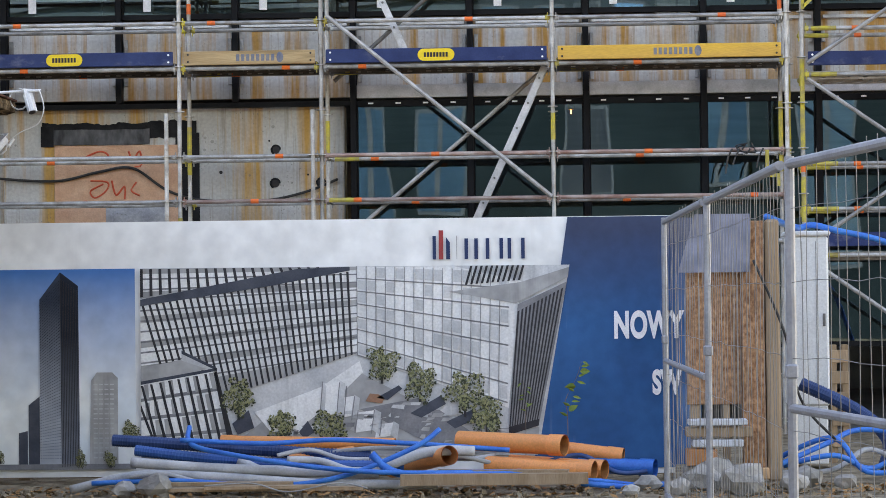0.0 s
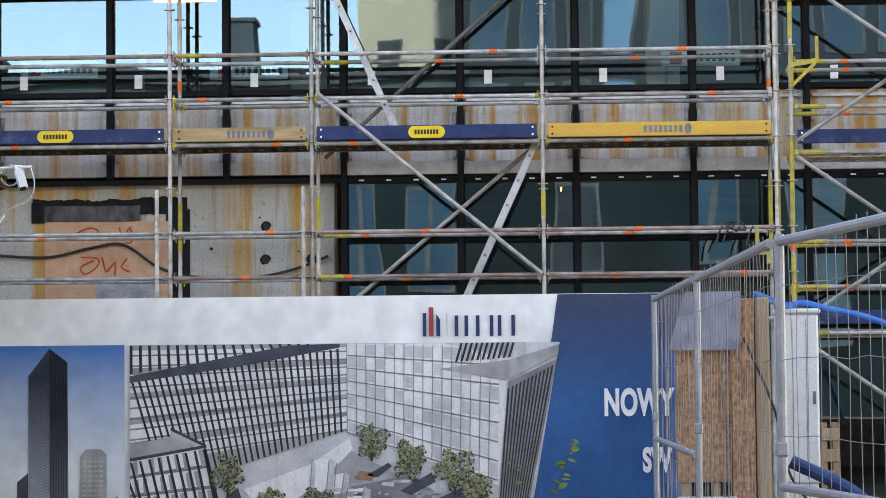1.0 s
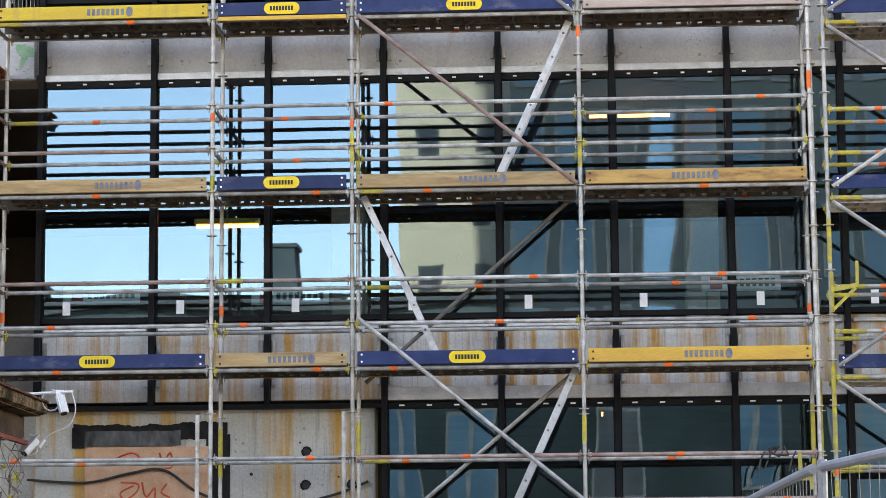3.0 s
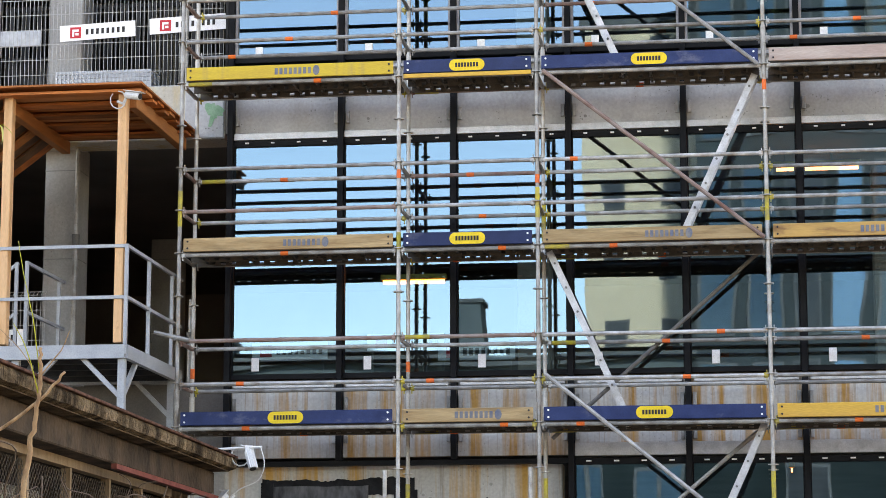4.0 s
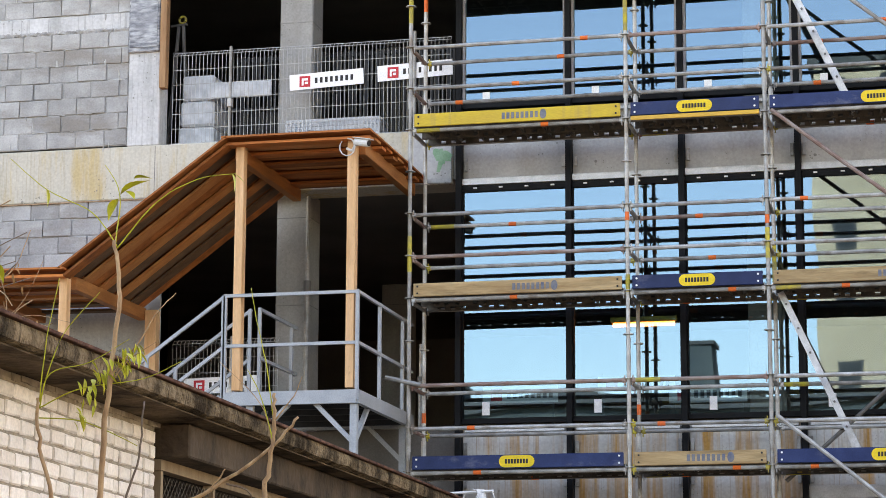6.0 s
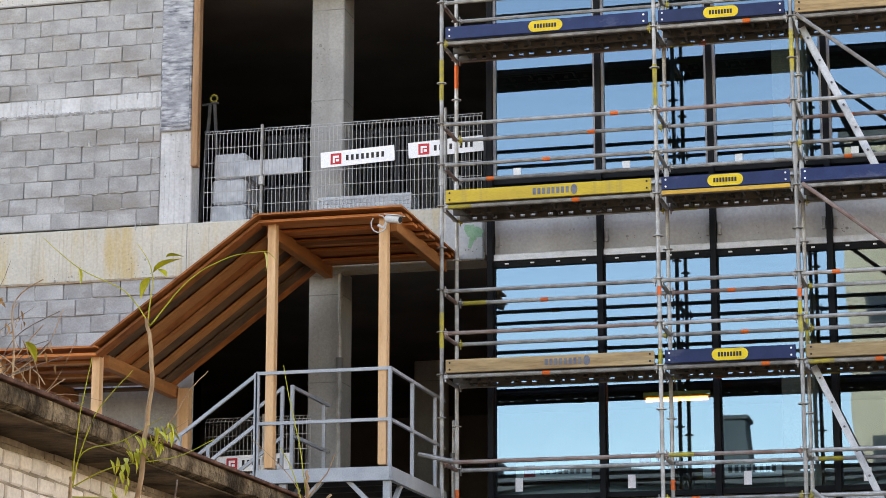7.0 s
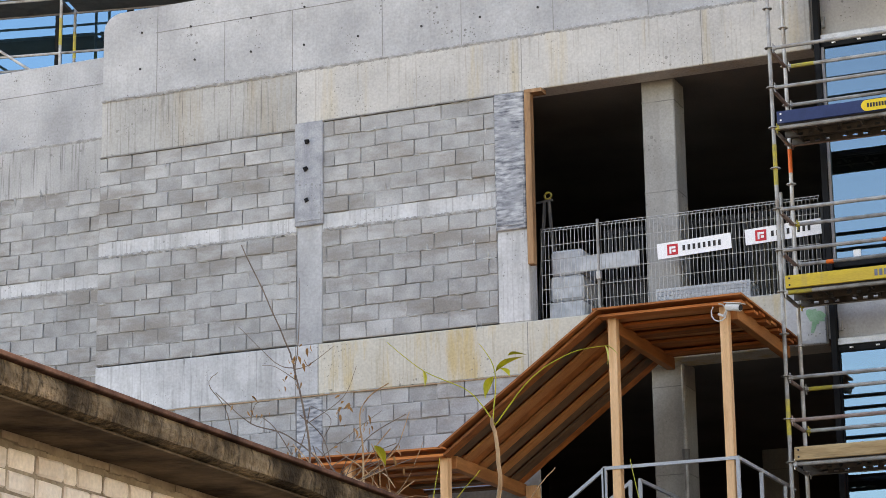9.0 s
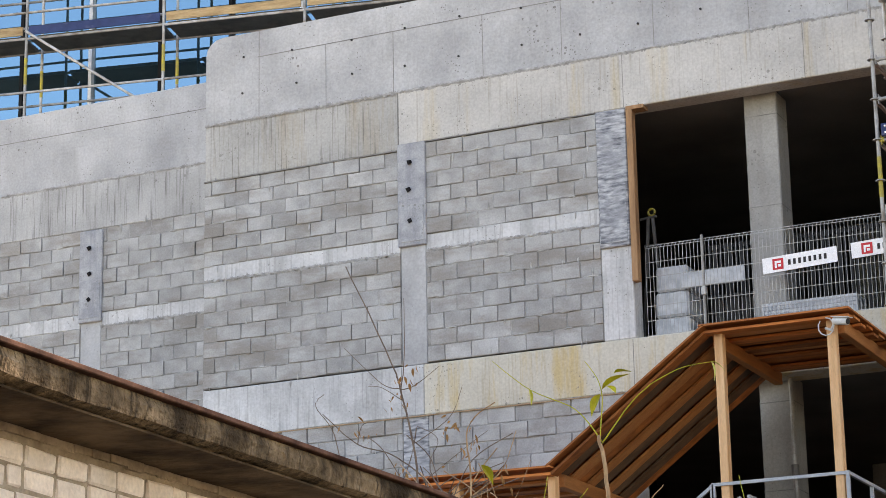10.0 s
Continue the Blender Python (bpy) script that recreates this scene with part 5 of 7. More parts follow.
part("backing_board", box(-5.35, 1.06, HY + 0.03, HY + 0.06, 0.02, 2.28), "old_wood", hoard)
for x in (-4.8, -2.6, -0.4, 1.0):
    part("support_post", box(x - 0.05, x + 0.05, HY + 0.061, HY + 0.16, 0, 2.2), "old_wood", hoard)
part("banner", cloth(-5.35, 1.05, 0.03, 2.32, HY, 120, 40, 0.006), "banner", hoard, "white banner sheet", smooth=True)
part("blue_field", cloth(-0.21, 1.06, 0.08, 2.315, HY - 0.014, 40, 40, 0.006, 0.148, 3.0), "print_blue", hoard, "navy to blue printed field", smooth=True)
b = cloth(1.0, 1.3, 0.1, 2.3, HY, 14, 40, 0.02, 0.0, 9.0)
for v in b.verts:
    v.co.y += 0.5 * (v.co.x - 1.0) - 0.005
part("banner_return", b, "print_blue", hoard, "blue banner edge folded back", smooth=True)
P1, P2, P3 = HY - 0.016, HY - 0.022, HY - 0.027
sky_panel = part("tower_picture", poly([(-5.3, 0.1), (-3.77, 0.1), (-3.77, 1.9), (-5.3, 1.9)], P1), "print_tower_sky", hoard, "printed picture of a dark tower against the sky")


def shapes(name, material, parent, y, polys, label=""):
    b = bmesh.new()
    for pts in polys:
        poly(pts, y, 0.002, bm=b)
    return part(name, b, material, parent, label, kind="stuff" if len(polys) > 4 else "")


def quad_grid(a, b, c, d, nu, nv, fu=1.0, fv=1.0, u0=0.0, v0=0.0):
    """Cells of a four-cornered field a b c d (anticlockwise from the lower west), each fu by fv of its cell."""
    out = []
    A, B, C, D = (Vector((*p, 0)) for p in (a, b, c, d))
    def q(u, v):
        p = A.lerp(B, u).lerp(D.lerp(C, u), v)
        return (p.x, p.y)
    for i in range(nu):
        for j in range(nv):
            u, v = (i + u0) / nu, (j + v0) / nv
            out.append([q(u, v), q(u + fu / nu, v), q(u + fu / nu, v + fv / nv), q(u, v + fv / nv)])
    return out


# the tower: two faces and its neighbours
shapes("tower_print", "print_glass", sky_panel, P2, [[(-4.635, 0.12), (-4.44, 0.12), (-4.448, 1.875), (-4.635, 1.63)]])
shapes("tower_print", "print_side", sky_panel, P2, [[(-4.44, 0.12), (-4.275, 0.14), (-4.285, 1.75), (-4.448, 1.875)]])
shapes("tower_line", "print_black", sky_panel, P3, quad_grid((-4.44, 0.12), (-4.275, 0.14), (-4.285, 1.75), (-4.448, 1.875), 11, 1, 0.35, 0.97))
shapes("tower_line", "print_side", sky_panel, P3, quad_grid((-4.635, 0.2), (-4.44, 0.2), (-4.448, 1.83), (-4.635, 1.6), 9, 58, 0.75, 0.24))
shapes("far_tower_print", "print_grey", sky_panel, P2, [[(-4.19, 0.15), (-3.93, 0.15), (-3.93, 0.92), (-3.98, 0.97), (-4.12, 0.97), (-4.17, 0.9)]])
shapes("far_tower_print", "print_pale", sky_panel, P3, quad_grid((-4.15, 0.2), (-3.95, 0.2), (-3.95, 0.9), (-4.15, 0.9), 4, 16, 0.7, 0.25))
shapes("low_tower_print", "print_dark", sky_panel, P2, [[(-4.74, 0.12), (-4.64, 0.12), (-4.64, 0.76), (-4.74, 0.68)], [(-4.83, 0.12), (-4.75, 0.12), (-4.75, 0.45), (-4.83, 0.43)]])
shapes("street_print", "print_mid", sky_panel, P3, [[(-5.3, 0.1), (-3.77, 0.1), (-3.77, 0.15), (-5.3, 0.15)]])

pic = part("courtyard_picture", poly([(-3.72, 0.2), (-0.165, 0.2), (0.135, 1.89), (-3.72, 1.9)], P1), "print_pale", hoard, "printed picture of a light office courtyard")
# west wing: slabs and leaning fins
W = ((-3.0, 0.72), (-1.77, 1.12), (-1.77, 1.9), (-3.72, 1.885))
shapes("wing_print", "print_grey", pic, P2, [[(-3.72, 1.0), (-3.0, 0.72), (-1.77, 1.12), (-1.77, 1.895), (-3.72, 1.895)]])
shapes("wing_slab", "print_white", pic, P2 - 0.002, quad_grid((-3.72, 0.78), (-1.77, 1.12), (-1.77, 1.89), (-3.72, 1.89), 1, 5, 1.0, 0.72, 0.0, 0.1))
shapes("wing_fin", "print_black", pic, P3, quad_grid((-3.42, 0.60), (-1.775, 1.12), (-1.8, 1.87), (-3.72, 1.6), 31, 1, 0.34, 0.98) + quad_grid((-3.72, 1.64), (-2.0, 1.862), (-2.05, 1.894), (-3.72, 1.894), 20, 1, 0.3, 1.0))
shapes("wing_shadow", "print_dark", pic, P3 - 0.002, [[(-3.72, 1.56), (-2.6, 1.72), (-1.83, 1.86), (-1.83, 1.895), (-2.3, 1.88), (-3.72, 1.62)]])
# low block in the west corner
shapes("block_roof", "print_grey", pic, P3 - 0.004, [[(-3.72, 1.0), (-3.35, 1.08), (-3.08, 1.0), (-3.72, 0.86)]])
shapes("block_parapet", "print_dark", pic, P3 - 0.005, [[(-3.35, 1.16), (-3.03, 1.0), (-3.03, 0.975), (-3.35, 1.13)], [(-3.72, 0.885), (-3.04, 1.0), (-3.03, 0.975), (-3.72, 0.855)]])
shapes("block_parapet", "print_pale", pic, P3 - 0.0045, [[(-3.35, 1.14), (-3.05, 0.99), (-3.09, 0.98), (-3.35, 1.07)]])
shapes("block_print", "print_white", pic, P3 - 0.003, [[(-3.72, 0.25), (-2.88, 0.25), (-3.04, 0.985), (-3.72, 0.87)]])
shapes("block_band", "print_mid", pic, P3 - 0.004, quad_grid((-3.72, 0.2), (-2.87, 0.24), (-3.04, 0.985), (-3.72, 0.87), 1, 4, 1.0, 0.17))
shapes("block_band", "print_grey", pic, P3 - 0.0045, [c for k, c in enumerate(quad_grid((-3.69, 0.2), (-2.9, 0.24), (-3.06, 0.96), (-3.72, 0.85), 9, 4, 0.5, 0.8, 0.4, 0.2)) if k % 3 != 1])
shapes("block_fin", "print_black", pic, P3 - 0.006, [[(x + 0.135, 0.3), (x + 0.163, 0.3), (x + 0.022, z), (x, z)] for x, z in [(-3.72 + 0.082 * k, 0.845 + 0.0145 * k) for k in range(9)]] + [[(-3.72, 0.62), (-3.6, 0.3), (-3.575, 0.3), (-3.72, 0.68)], [(-2.9, 0.3), (-2.87, 0.3), (-3.035, 0.97), (-3.055, 0.97)]])
# court front and its window grid
shapes("court_front", "print_white", pic, P2, [[(-1.77, 1.1), (-0.42, 0.62), (-0.3, 1.75), (-0.9, 1.89), (-1.77, 1.89)]])
shapes("court_line", "print_mid", pic, P3, quad_grid((-1.77, 1.1), (-0.43, 0.66), (-0.4, 1.85), (-1.77, 1.9), 16, 1, 0.06, 1.0) + quad_grid((-1.77, 1.1), (-0.43, 0.66), (-0.4, 1.85), (-1.77, 1.9), 1, 7, 1.0, 0.08))
rp = random.Random(8)
shapes("court_pane", "print_pale", pic, P3 + 0.001, [c for c in quad_grid((-1.77, 1.1), (-0.43, 0.66), (-0.4, 1.85), (-1.77, 1.9), 16, 7, 0.8, 0.7, 0.15, 0.2) if rp.random() < 0.45])
# east wing with dark fins, and its roof
shapes("roof_print", "print_grey", pic, P3 - 0.001, [[(-0.95, 1.66), (-0.35, 1.55), (0.12, 1.78), (0.13, 1.87), (-0.3, 1.74)]])
shapes("roof_fin", "print_black", pic, P3 - 0.003, quad_grid((-0.8, 1.72), (-0.28, 1.76), (-0.24, 1.89), (-0.75, 1.89), 11, 1, 0.45, 1.0))
shapes("east_wing", "print_mid", pic, P3 - 0.001, [[(-0.42, 0.38), (-0.155, 0.46), (0.11, 1.74), (-0.33, 1.54)]])
shapes("east_fin", "print_black", pic, P3 - 0.003, quad_grid((-0.42, 0.42), (-0.155, 0.5), (0.1, 1.72), (-0.33, 1.5), 12, 1, 0.5, 0.98))
shapes("east_base", "print_black", pic, P3 - 0.004, [[(-0.42, 0.38), (-0.155, 0.46), (-0.15, 0.52), (-0.42, 0.45)]])
# plaza with paths, pavilions and cars as plain shapes
shapes("plaza_print", "print_grey", pic, P2, [[(-3.0, 0.22), (-0.17, 0.22), (-0.15, 0.45), (-0.42, 0.4), (-1.1, 0.6), (-1.75, 0.95), (-2.4, 0.7)]])
shapes("plaza_path", "print_white", pic, P2 - 0.002, [[(-2.7, 0.6), (-2.1, 0.82), (-1.75, 1.05), (-1.72, 0.95), (-2.0, 0.68), (-2.3, 0.45), (-2.55, 0.42)]])
shapes("road_print", "print_mid", pic, P3, [[(-1.75, 0.62), (-1.2, 0.72), (-0.6, 0.3), (-1.0, 0.24), (-1.35, 0.42)]])
rp = random.Random(4)
shapes("pavilion_print", "print_white", pic, P3 - 0.001, [[(x, z), (x + w, z + 0.02), (x + w + 0.03, z + h), (x + 0.03, z + h - 0.02)] for x, z, w, h in ((-2.11, 0.56, 0.15, 0.31), (-1.96, 0.54, 0.13, 0.2), (-1.8, 0.41, 0.15, 0.2), (-1.62, 0.36, 0.14, 0.14), (-2.35, 0.4, 0.2, 0.08))])
shapes("pavilion_side", "print_pale", pic, P3 - 0.002, [[(x, z + 0.02), (x + w, z - 0.03), (x + w + 0.02, z + h - 0.03), (x + 0.03, z + h)] for x, z, w, h in ((-1.96, 0.56, 0.06, 0.32), (-1.83, 0.55, 0.06, 0.2), (-1.65, 0.42, 0.07, 0.2), (-2.11, 0.56, 0.04, 0.3), (-1.48, 0.37, 0.06, 0.14))])
shapes("pavilion_edge", "print_mid", pic, P3 - 0.003, [[(x, z), (x + 0.008, z), (x + 0.038, z + h), (x + 0.03, z + h)] for x, z, h in ((-2.115, 0.55, 0.32), (-1.965, 0.55, 0.31), (-1.83, 0.52, 0.22), (-1.655, 0.4, 0.21), (-1.8, 0.41, 0.2), (-1.9, 0.53, 0.3), (-1.58, 0.38, 0.2))])
shapes("planter_print", "print_dark", pic, P3 - 0.003, [[(-1.6, 0.72), (-1.4, 0.83), (-1.37, 0.80), (-1.5, 0.7)], [(-1.3, 0.58), (-1.02, 0.74), (-0.98, 0.66), (-1.2, 0.54)], [(-0.98, 0.5), (-0.72, 0.62), (-0.68, 0.54), (-0.9, 0.44)], [(-2.9, 0.5), (-2.75, 0.62), (-2.7, 0.46), (-2.85, 0.4)], [(-2.3, 0.42), (-2.22, 0.52), (-2.16, 0.42), (-2.25, 0.36)]])
shapes("car_print", "print_rust", pic, P3 - 0.003, [[(-1.7, 0.69), (-1.55, 0.67), (-1.53, 0.72), (-1.58, 0.75), (-1.66, 0.76)]])

rp = random.Random(41)
for mt, dy in (("print_mid", 0.0), ("print_pale", -0.0005), ("print_grey", -0.001)):
    out = []
    for k in range(34):
        x = rp.uniform(-2.75, -0.45)
        z = rp.uniform(0.24, 0.24 + 0.42 * min(1, (x + 2.9) / 1.2) * min(1, (0.1 - x) / 1.2))
        w, h = rp.uniform(0.02, 0.14), rp.uniform(0.008, 0.035)
        out.append([(x, z), (x + w, z + rp.uniform(-0.02, 0.02)), (x + w * 1.1, z + h), (x + 0.02, z + h)])
    shapes("paving_print", mt, pic, P3 + dy - 0.0012, out)
shapes("wing_line", "print_mid", pic, P2 - 0.003, quad_grid((-3.72, 0.85), (-1.77, 1.12), (-1.77, 1.89), (-3.72, 1.89), 1, 11, 1.0, 0.16))


def print_tree(x, z, r, seed):
    """A printed tree: a flat cluster of leaf dabs and a trunk stroke."""
    rr = random.Random(seed)
    b = bmesh.new()
    poly([(x - 0.012, z - r * 1.25), (x + 0.012, z - r * 1.25), (x + 0.006, z), (x - 0.006, z)], P3 - 0.004, 0.001, bm=b)
    part("trunk_print", b, "print_black", pic)
    for mt, n, s in (("print_leaf_dark", 330, 1.1), ("print_leaf", 300, 1.0)):
        b = bmesh.new()
        for k in range(n):
            a, d = rr.uniform(0, 6.28), r * s * math.sqrt(rr.random())
            d *= 0.8 + 0.75 * noise.noise(Vector((a * 1.4, seed * 3.7, 0)))
            cx, cz, e = x + d * math.cos(a), z + d * 1.25 * math.sin(a) + (0.1 * r if mt == "print_leaf" else 0), r * rr.uniform(0.025, 0.085)
            t0 = rr.uniform(0, 6.28)
            vs = [b.verts.new((cx + e * math.cos(t0 + q * 1.257) * rr.uniform(0.6, 1.2), P3 - (0.005 if mt == "print_leaf_dark" else 0.007) - 0.00002 * k, cz + e * math.sin(t0 + q * 1.257))) for q in range(5)]
            f = b.faces.new(vs)
        part("crown_print", b, mt, pic, kind="stuff")


for k, (x, z, r) in enumerate(((-1.55, 1.02, 0.14), (-1.21, 0.86, 0.145), (-0.81, 0.74, 0.16), (-0.62, 0.55, 0.17), (-2.84, 0.72, 0.15), (-2.46, 0.5, 0.14), (-2.02, 0.44, 0.15))):
    print_tree(x, z, r, k)
for k, (x, z, r) in enumerate(((-3.82, 0.42, 0.09), (-4.27, 0.2, 0.06), (-4.0, 0.19, 0.06), (-5.0, 0.22, 0.05))):
    print_tree(x, z, r, 20 + k)
# emblem: three upright bars and a row of print bars
lg = shapes("emblem_bar", "print_navy", hoard, P1, [[(-1.085, 1.95), (-1.055, 1.95), (-1.055, 2.16), (-1.085, 2.16)], [(-0.965, 1.95), (-0.93, 1.95), (-0.93, 2.1), (-0.965, 2.15)]], "navy emblem bars")
shapes("emblem_bar", "print_red", lg, P1, [[(-1.03, 1.95), (-0.99, 1.95), (-0.99, 2.21), (-1.03, 2.21)]], "red middle bar")
shapes("emblem_rule", "print_grey", lg, P1, [[(-0.872, 1.95), (-0.866, 1.95), (-0.866, 2.16), (-0.872, 2.16)]])
for x0, x1 in ((-0.80, -0.768), (-0.712, -0.68), (-0.61, -0.578), (-0.487, -0.455), (-0.415, -0.383), (-0.294, -0.262)):
    shapes("print_bar", "print_navy", lg, P1, [[(x0, 1.95), (x1, 1.95), (x1, 2.135), (x0, 2.135)]], "navy print bar")


def lettering(text, x, z, h, y, parent, material):
    cu = bpy.data.curves.new("lettering", "FONT")
    cu.body, cu.size, cu.extrude = text, h / 0.7, 0.001
    cu.offset = 0.014
    cu.space_character = 1.06
    tmp = bpy.data.objects.new("lettering", cu)
    me = bpy.data.meshes.new_from_object(tmp)
    bpy.data.objects.remove(tmp)
    me.materials.append(M[material])
    ob = new("lettering", me)
    ob.parent = parent
    ob.matrix_basis = Matrix.Translation(Vector((x, y, z)) - ORIGIN[parent]) @ pose(0, 0, 0, 90) @ Matrix.Diagonal((0.57, 1, 1, 1))
    return tagged(ob, "white lettering")


lettering("NOWY", 0.52, 1.24, 0.225, P1 - 0.012, hoard, "sticker")
lettering("SW", 0.86, 0.74, 0.2, P1 - 0.012, hoard, "sticker")

# ---- site fence: mesh panels running towards the hoarding ----
FZ = 2.13


def fence_panel(a, b, mid, label):
    """A welded mesh panel between two ground points: round frame, wires with a kinked course."""
    (xa, ya), (xb, yb) = a, b
    t = thing("site_fence", ((xa + xb) / 2, (ya + yb) / 2, 0), label, "site fence", "site fence panels")
    for x, y in ((a, b) if mid and ya < 8 else (b,)):
        part("frame_post", tube([(x, y, 0.0), (x, y, FZ + 0.03)], 0.021, 10), "fence_tube", t)
    part("top_tube", tube([(xa, ya, FZ), (xb, yb, FZ)], 0.021, 10), "fence_tube", t)
    part("bottom_tube", tube([(xa, ya, 0.18), (xb, yb, 0.18)], 0.021, 10), "fence_tube", t)
    if mid:
        part("middle_tube", tube([(xa, ya, FZ - 0.99), (xb, yb, FZ - 0.99)], 0.019, 10), "fence_tube", t)
    part("clamp", box(xb - 0.024, xb + 0.024, yb - 0.03, yb + 0.06, 1.26, 1.32, 0.008), "fence_tube", t)
    w = bmesh.new()
    L = math.hypot(xb - xa, yb - ya)
    n = int(L / 0.13)
    r = random.Random(int(ya * 10))
    for k in range(1, n):
        f = k / n + r.uniform(-0.002, 0.002)
        x, y = xa + (xb - xa) * f, ya + (yb - ya) * f
        dx = r.uniform(-0.012, 0.012)
        tube([(x, y, 0.18), (x + dx, y, 0.9), (x + dx + r.uniform(-0.008, 0.008), y, 1.6), (x, y, FZ + (0.04 if r.random() < 0.4 else 0.0))], 0.0016, 4, bm=w, caps=False)
    for z in (0.45, 0.75, 1.05, 1.35, 1.65, 1.95):
        pts = [(xa + (xb - xa) * f, ya + (yb - ya) * f, z + r.uniform(-0.008, 0.008)) for f in [q / 14 for q in range(15)]]
        tube(pts, 0.0016, 4, bm=w, caps=False)
    part("wire_mesh", w, "wire_dark", t)
    return t


F = [(1.33, 7.4), (0.935, 9.72), (0.845, 13.5), (0.79, 17.0)]
fence_panel((1.5, 6.4), (0.955, 9.66), True, "galvanised mesh site fence panel with middle rail")
fence_panel((0.93, 9.78), (0.86, 13.42), False, "galvanised mesh site fence panel with dense wires")
fence_panel((0.845, 13.5), (0.785, 17.0), True, "galvanised mesh site fence panel leaning to the hoarding")
for x, y in ((0.94, 9.72), (0.85, 13.46)):
    ft = thing("concrete_block", (x, y, 0), "grey concrete block weighting the site fence", "concrete block", "fence blocks")
    part("block", box(x - 0.35, x + 0.35, y - 0.11, y + 0.11, 0, 0.14, 0.02), "stone", ft)

# ---- boards, cabinet and pallet behind the fence ----
t = thing("chipboard_sheet", (1.36, 20.6, 0), "brown chipboard sheet leaning beside timber posts", "chipboard sheet")
part("sheet", box(1.13, 1.6, 20.58, 20.6, 0.66, 1.8, 0.004), "osb", t)
part("prop_leg", box(1.16, 1.24, 20.601, 20.66, 0.0, 1.7, 0.006), "old_wood", t)
part("prop_leg", box(1.44, 1.5, 20.601, 20.66, 0.0, 1.7, 0.006), "old_wood", t)
t = thing("timber_slab", (1.75, 20.6, 0), "rough brown upright timber slabs", "timber slab")
part("slab", box(1.605, 1.8, 20.5, 20.62, 0.12, 2.24, 0.008), "osb", t)
part("foot_block", box(1.6, 1.82, 20.46, 20.6, 0.02, 0.12, 0.008), "timber", t)
part("slab", box(1.81, 1.93, 20.48, 20.62, 0.0, 2.25, 0.02), "old_wood", t, "grey weathered timber post")
part("tarp", cloth(1.06, 1.68, 1.8, 2.3, 20.47, 16, 12, 0.03, 0.3, 5.0), "tarp", t, "torn grey-blue tarpaulin", smooth=True)
t = thing("electric_cabinet", (2.4, 22.6, 0), "light grey plastic electric cabinet with seams", "electric cabinet")
part("body", box(2.2, 2.58, 22.5, 22.9, 0.55, 2.15, 0.02), "cabinet", t)
part("plinth", box(2.22, 2.56, 22.52, 22.88, 0.0, 0.55, 0.01), "cabinet", t)
part("lid", box(2.18, 2.6, 22.48, 22.92, 2.15, 2.2, 0.015), "cabinet", t)
for x in (2.33, 2.46):
    part("seam", box(x, x + 0.005, 22.495, 22.502, 0.6, 2.1), "joint", t)
part("lock", box(2.52, 2.545, 22.488, 22.499, 1.3, 1.42, 0.003), "steel_dark", t)
t = thing("wooden_pallet", (2.75, 22.8, 0), "weathered wooden pallet standing on its edge", "pallet")
for k in range(5):
    part("board", box(2.62, 2.78, 22.7, 22.72, 0.15 + k * 0.2, 0.27 + k * 0.2, 0.004), "old_wood", t)
for x in (2.64, 2.75):
    part("runner", box(x - 0.03, x + 0.03, 22.722, 22.82, 0.0, 1.12, 0.004), "old_wood", t)

# offcuts stacked under the chipboard sheet
for k, (x0, x1, y, z, h, mt, lb) in enumerate(((1.12, 1.62, 20.3, 0.5, 0.05, "foil", "pale plastic-wrapped board on the stack"), (1.1, 1.66, 20.34, 0.4, 0.08, "old_wood", "weathered timber offcut on the stack"), (1.15, 1.58, 20.28, 0.32, 0.06, "foil", "pale plastic-wrapped board on the stack"), (1.1, 1.36, 20.3, 0.16, 0.14, "beam", "brown timber block in the stack"), (1.3, 1.7, 20.36, 0.0, 0.15, "stone", "grey concrete slab under the stack"), (1.08, 1.3, 20.36, 0.0, 0.15, "stone", "grey concrete slab under the stack"))):
    t = thing("offcut", ((x0 + x1) / 2, y, z), lb, "offcut", "stacked offcuts")
    part("board", box(x0, x1, y - 0.1, y + 0.12, z, z + h, 0.008), mt, t)

# ---- heap of pipes and hoses in front of the hoarding ----
PY = 20.4


def hose(name, label, r, material, *pts, category="hose", rib=False, group="hoses"):
    t = thing(name, pts[0], label, category, group)
    line = bend(*pts, n=8)
    b = tube(line, r, 10)
    part("sheath", b, material, t, smooth=not rib)
    if rib:
        b = bmesh.new()
        d = 0.0
        fine = bend(*pts, n=26)
        for p, q in zip(fine, fine[1:]):
            m = (p + q) / 2
            s = (q - p) * 0.22
            tube([m - s, m + s], r * 1.08, 10, bm=b)
        part("ribbing", b, material, t, kind="stuff")
    return t


def pvc(a, b, r, label="orange plastic sewer pipe lying in the heap"):
    a, b = Vector(a), Vector(b)
    t = thing("sewer_pipe", a, label, "sewer pipe", "orange sewer pipes")
    d = (b - a).normalized()
    bm2 = tube([a, b - d * 0.12], r, 18, caps=False)
    part("barrel", bm2, "pipe_orange", t, smooth=True)
    part("socket", tube([b - d * 0.14, b - d * 0.12, b], r * 1.1, 18, caps=False), "pipe_orange", t, smooth=True)
    part("bore", tube([b - d * 0.3, b - d * 0.005], r * 0.97, 18, caps=False), "pipe_in", t, "shaded pipe inside", smooth=True)
    return t


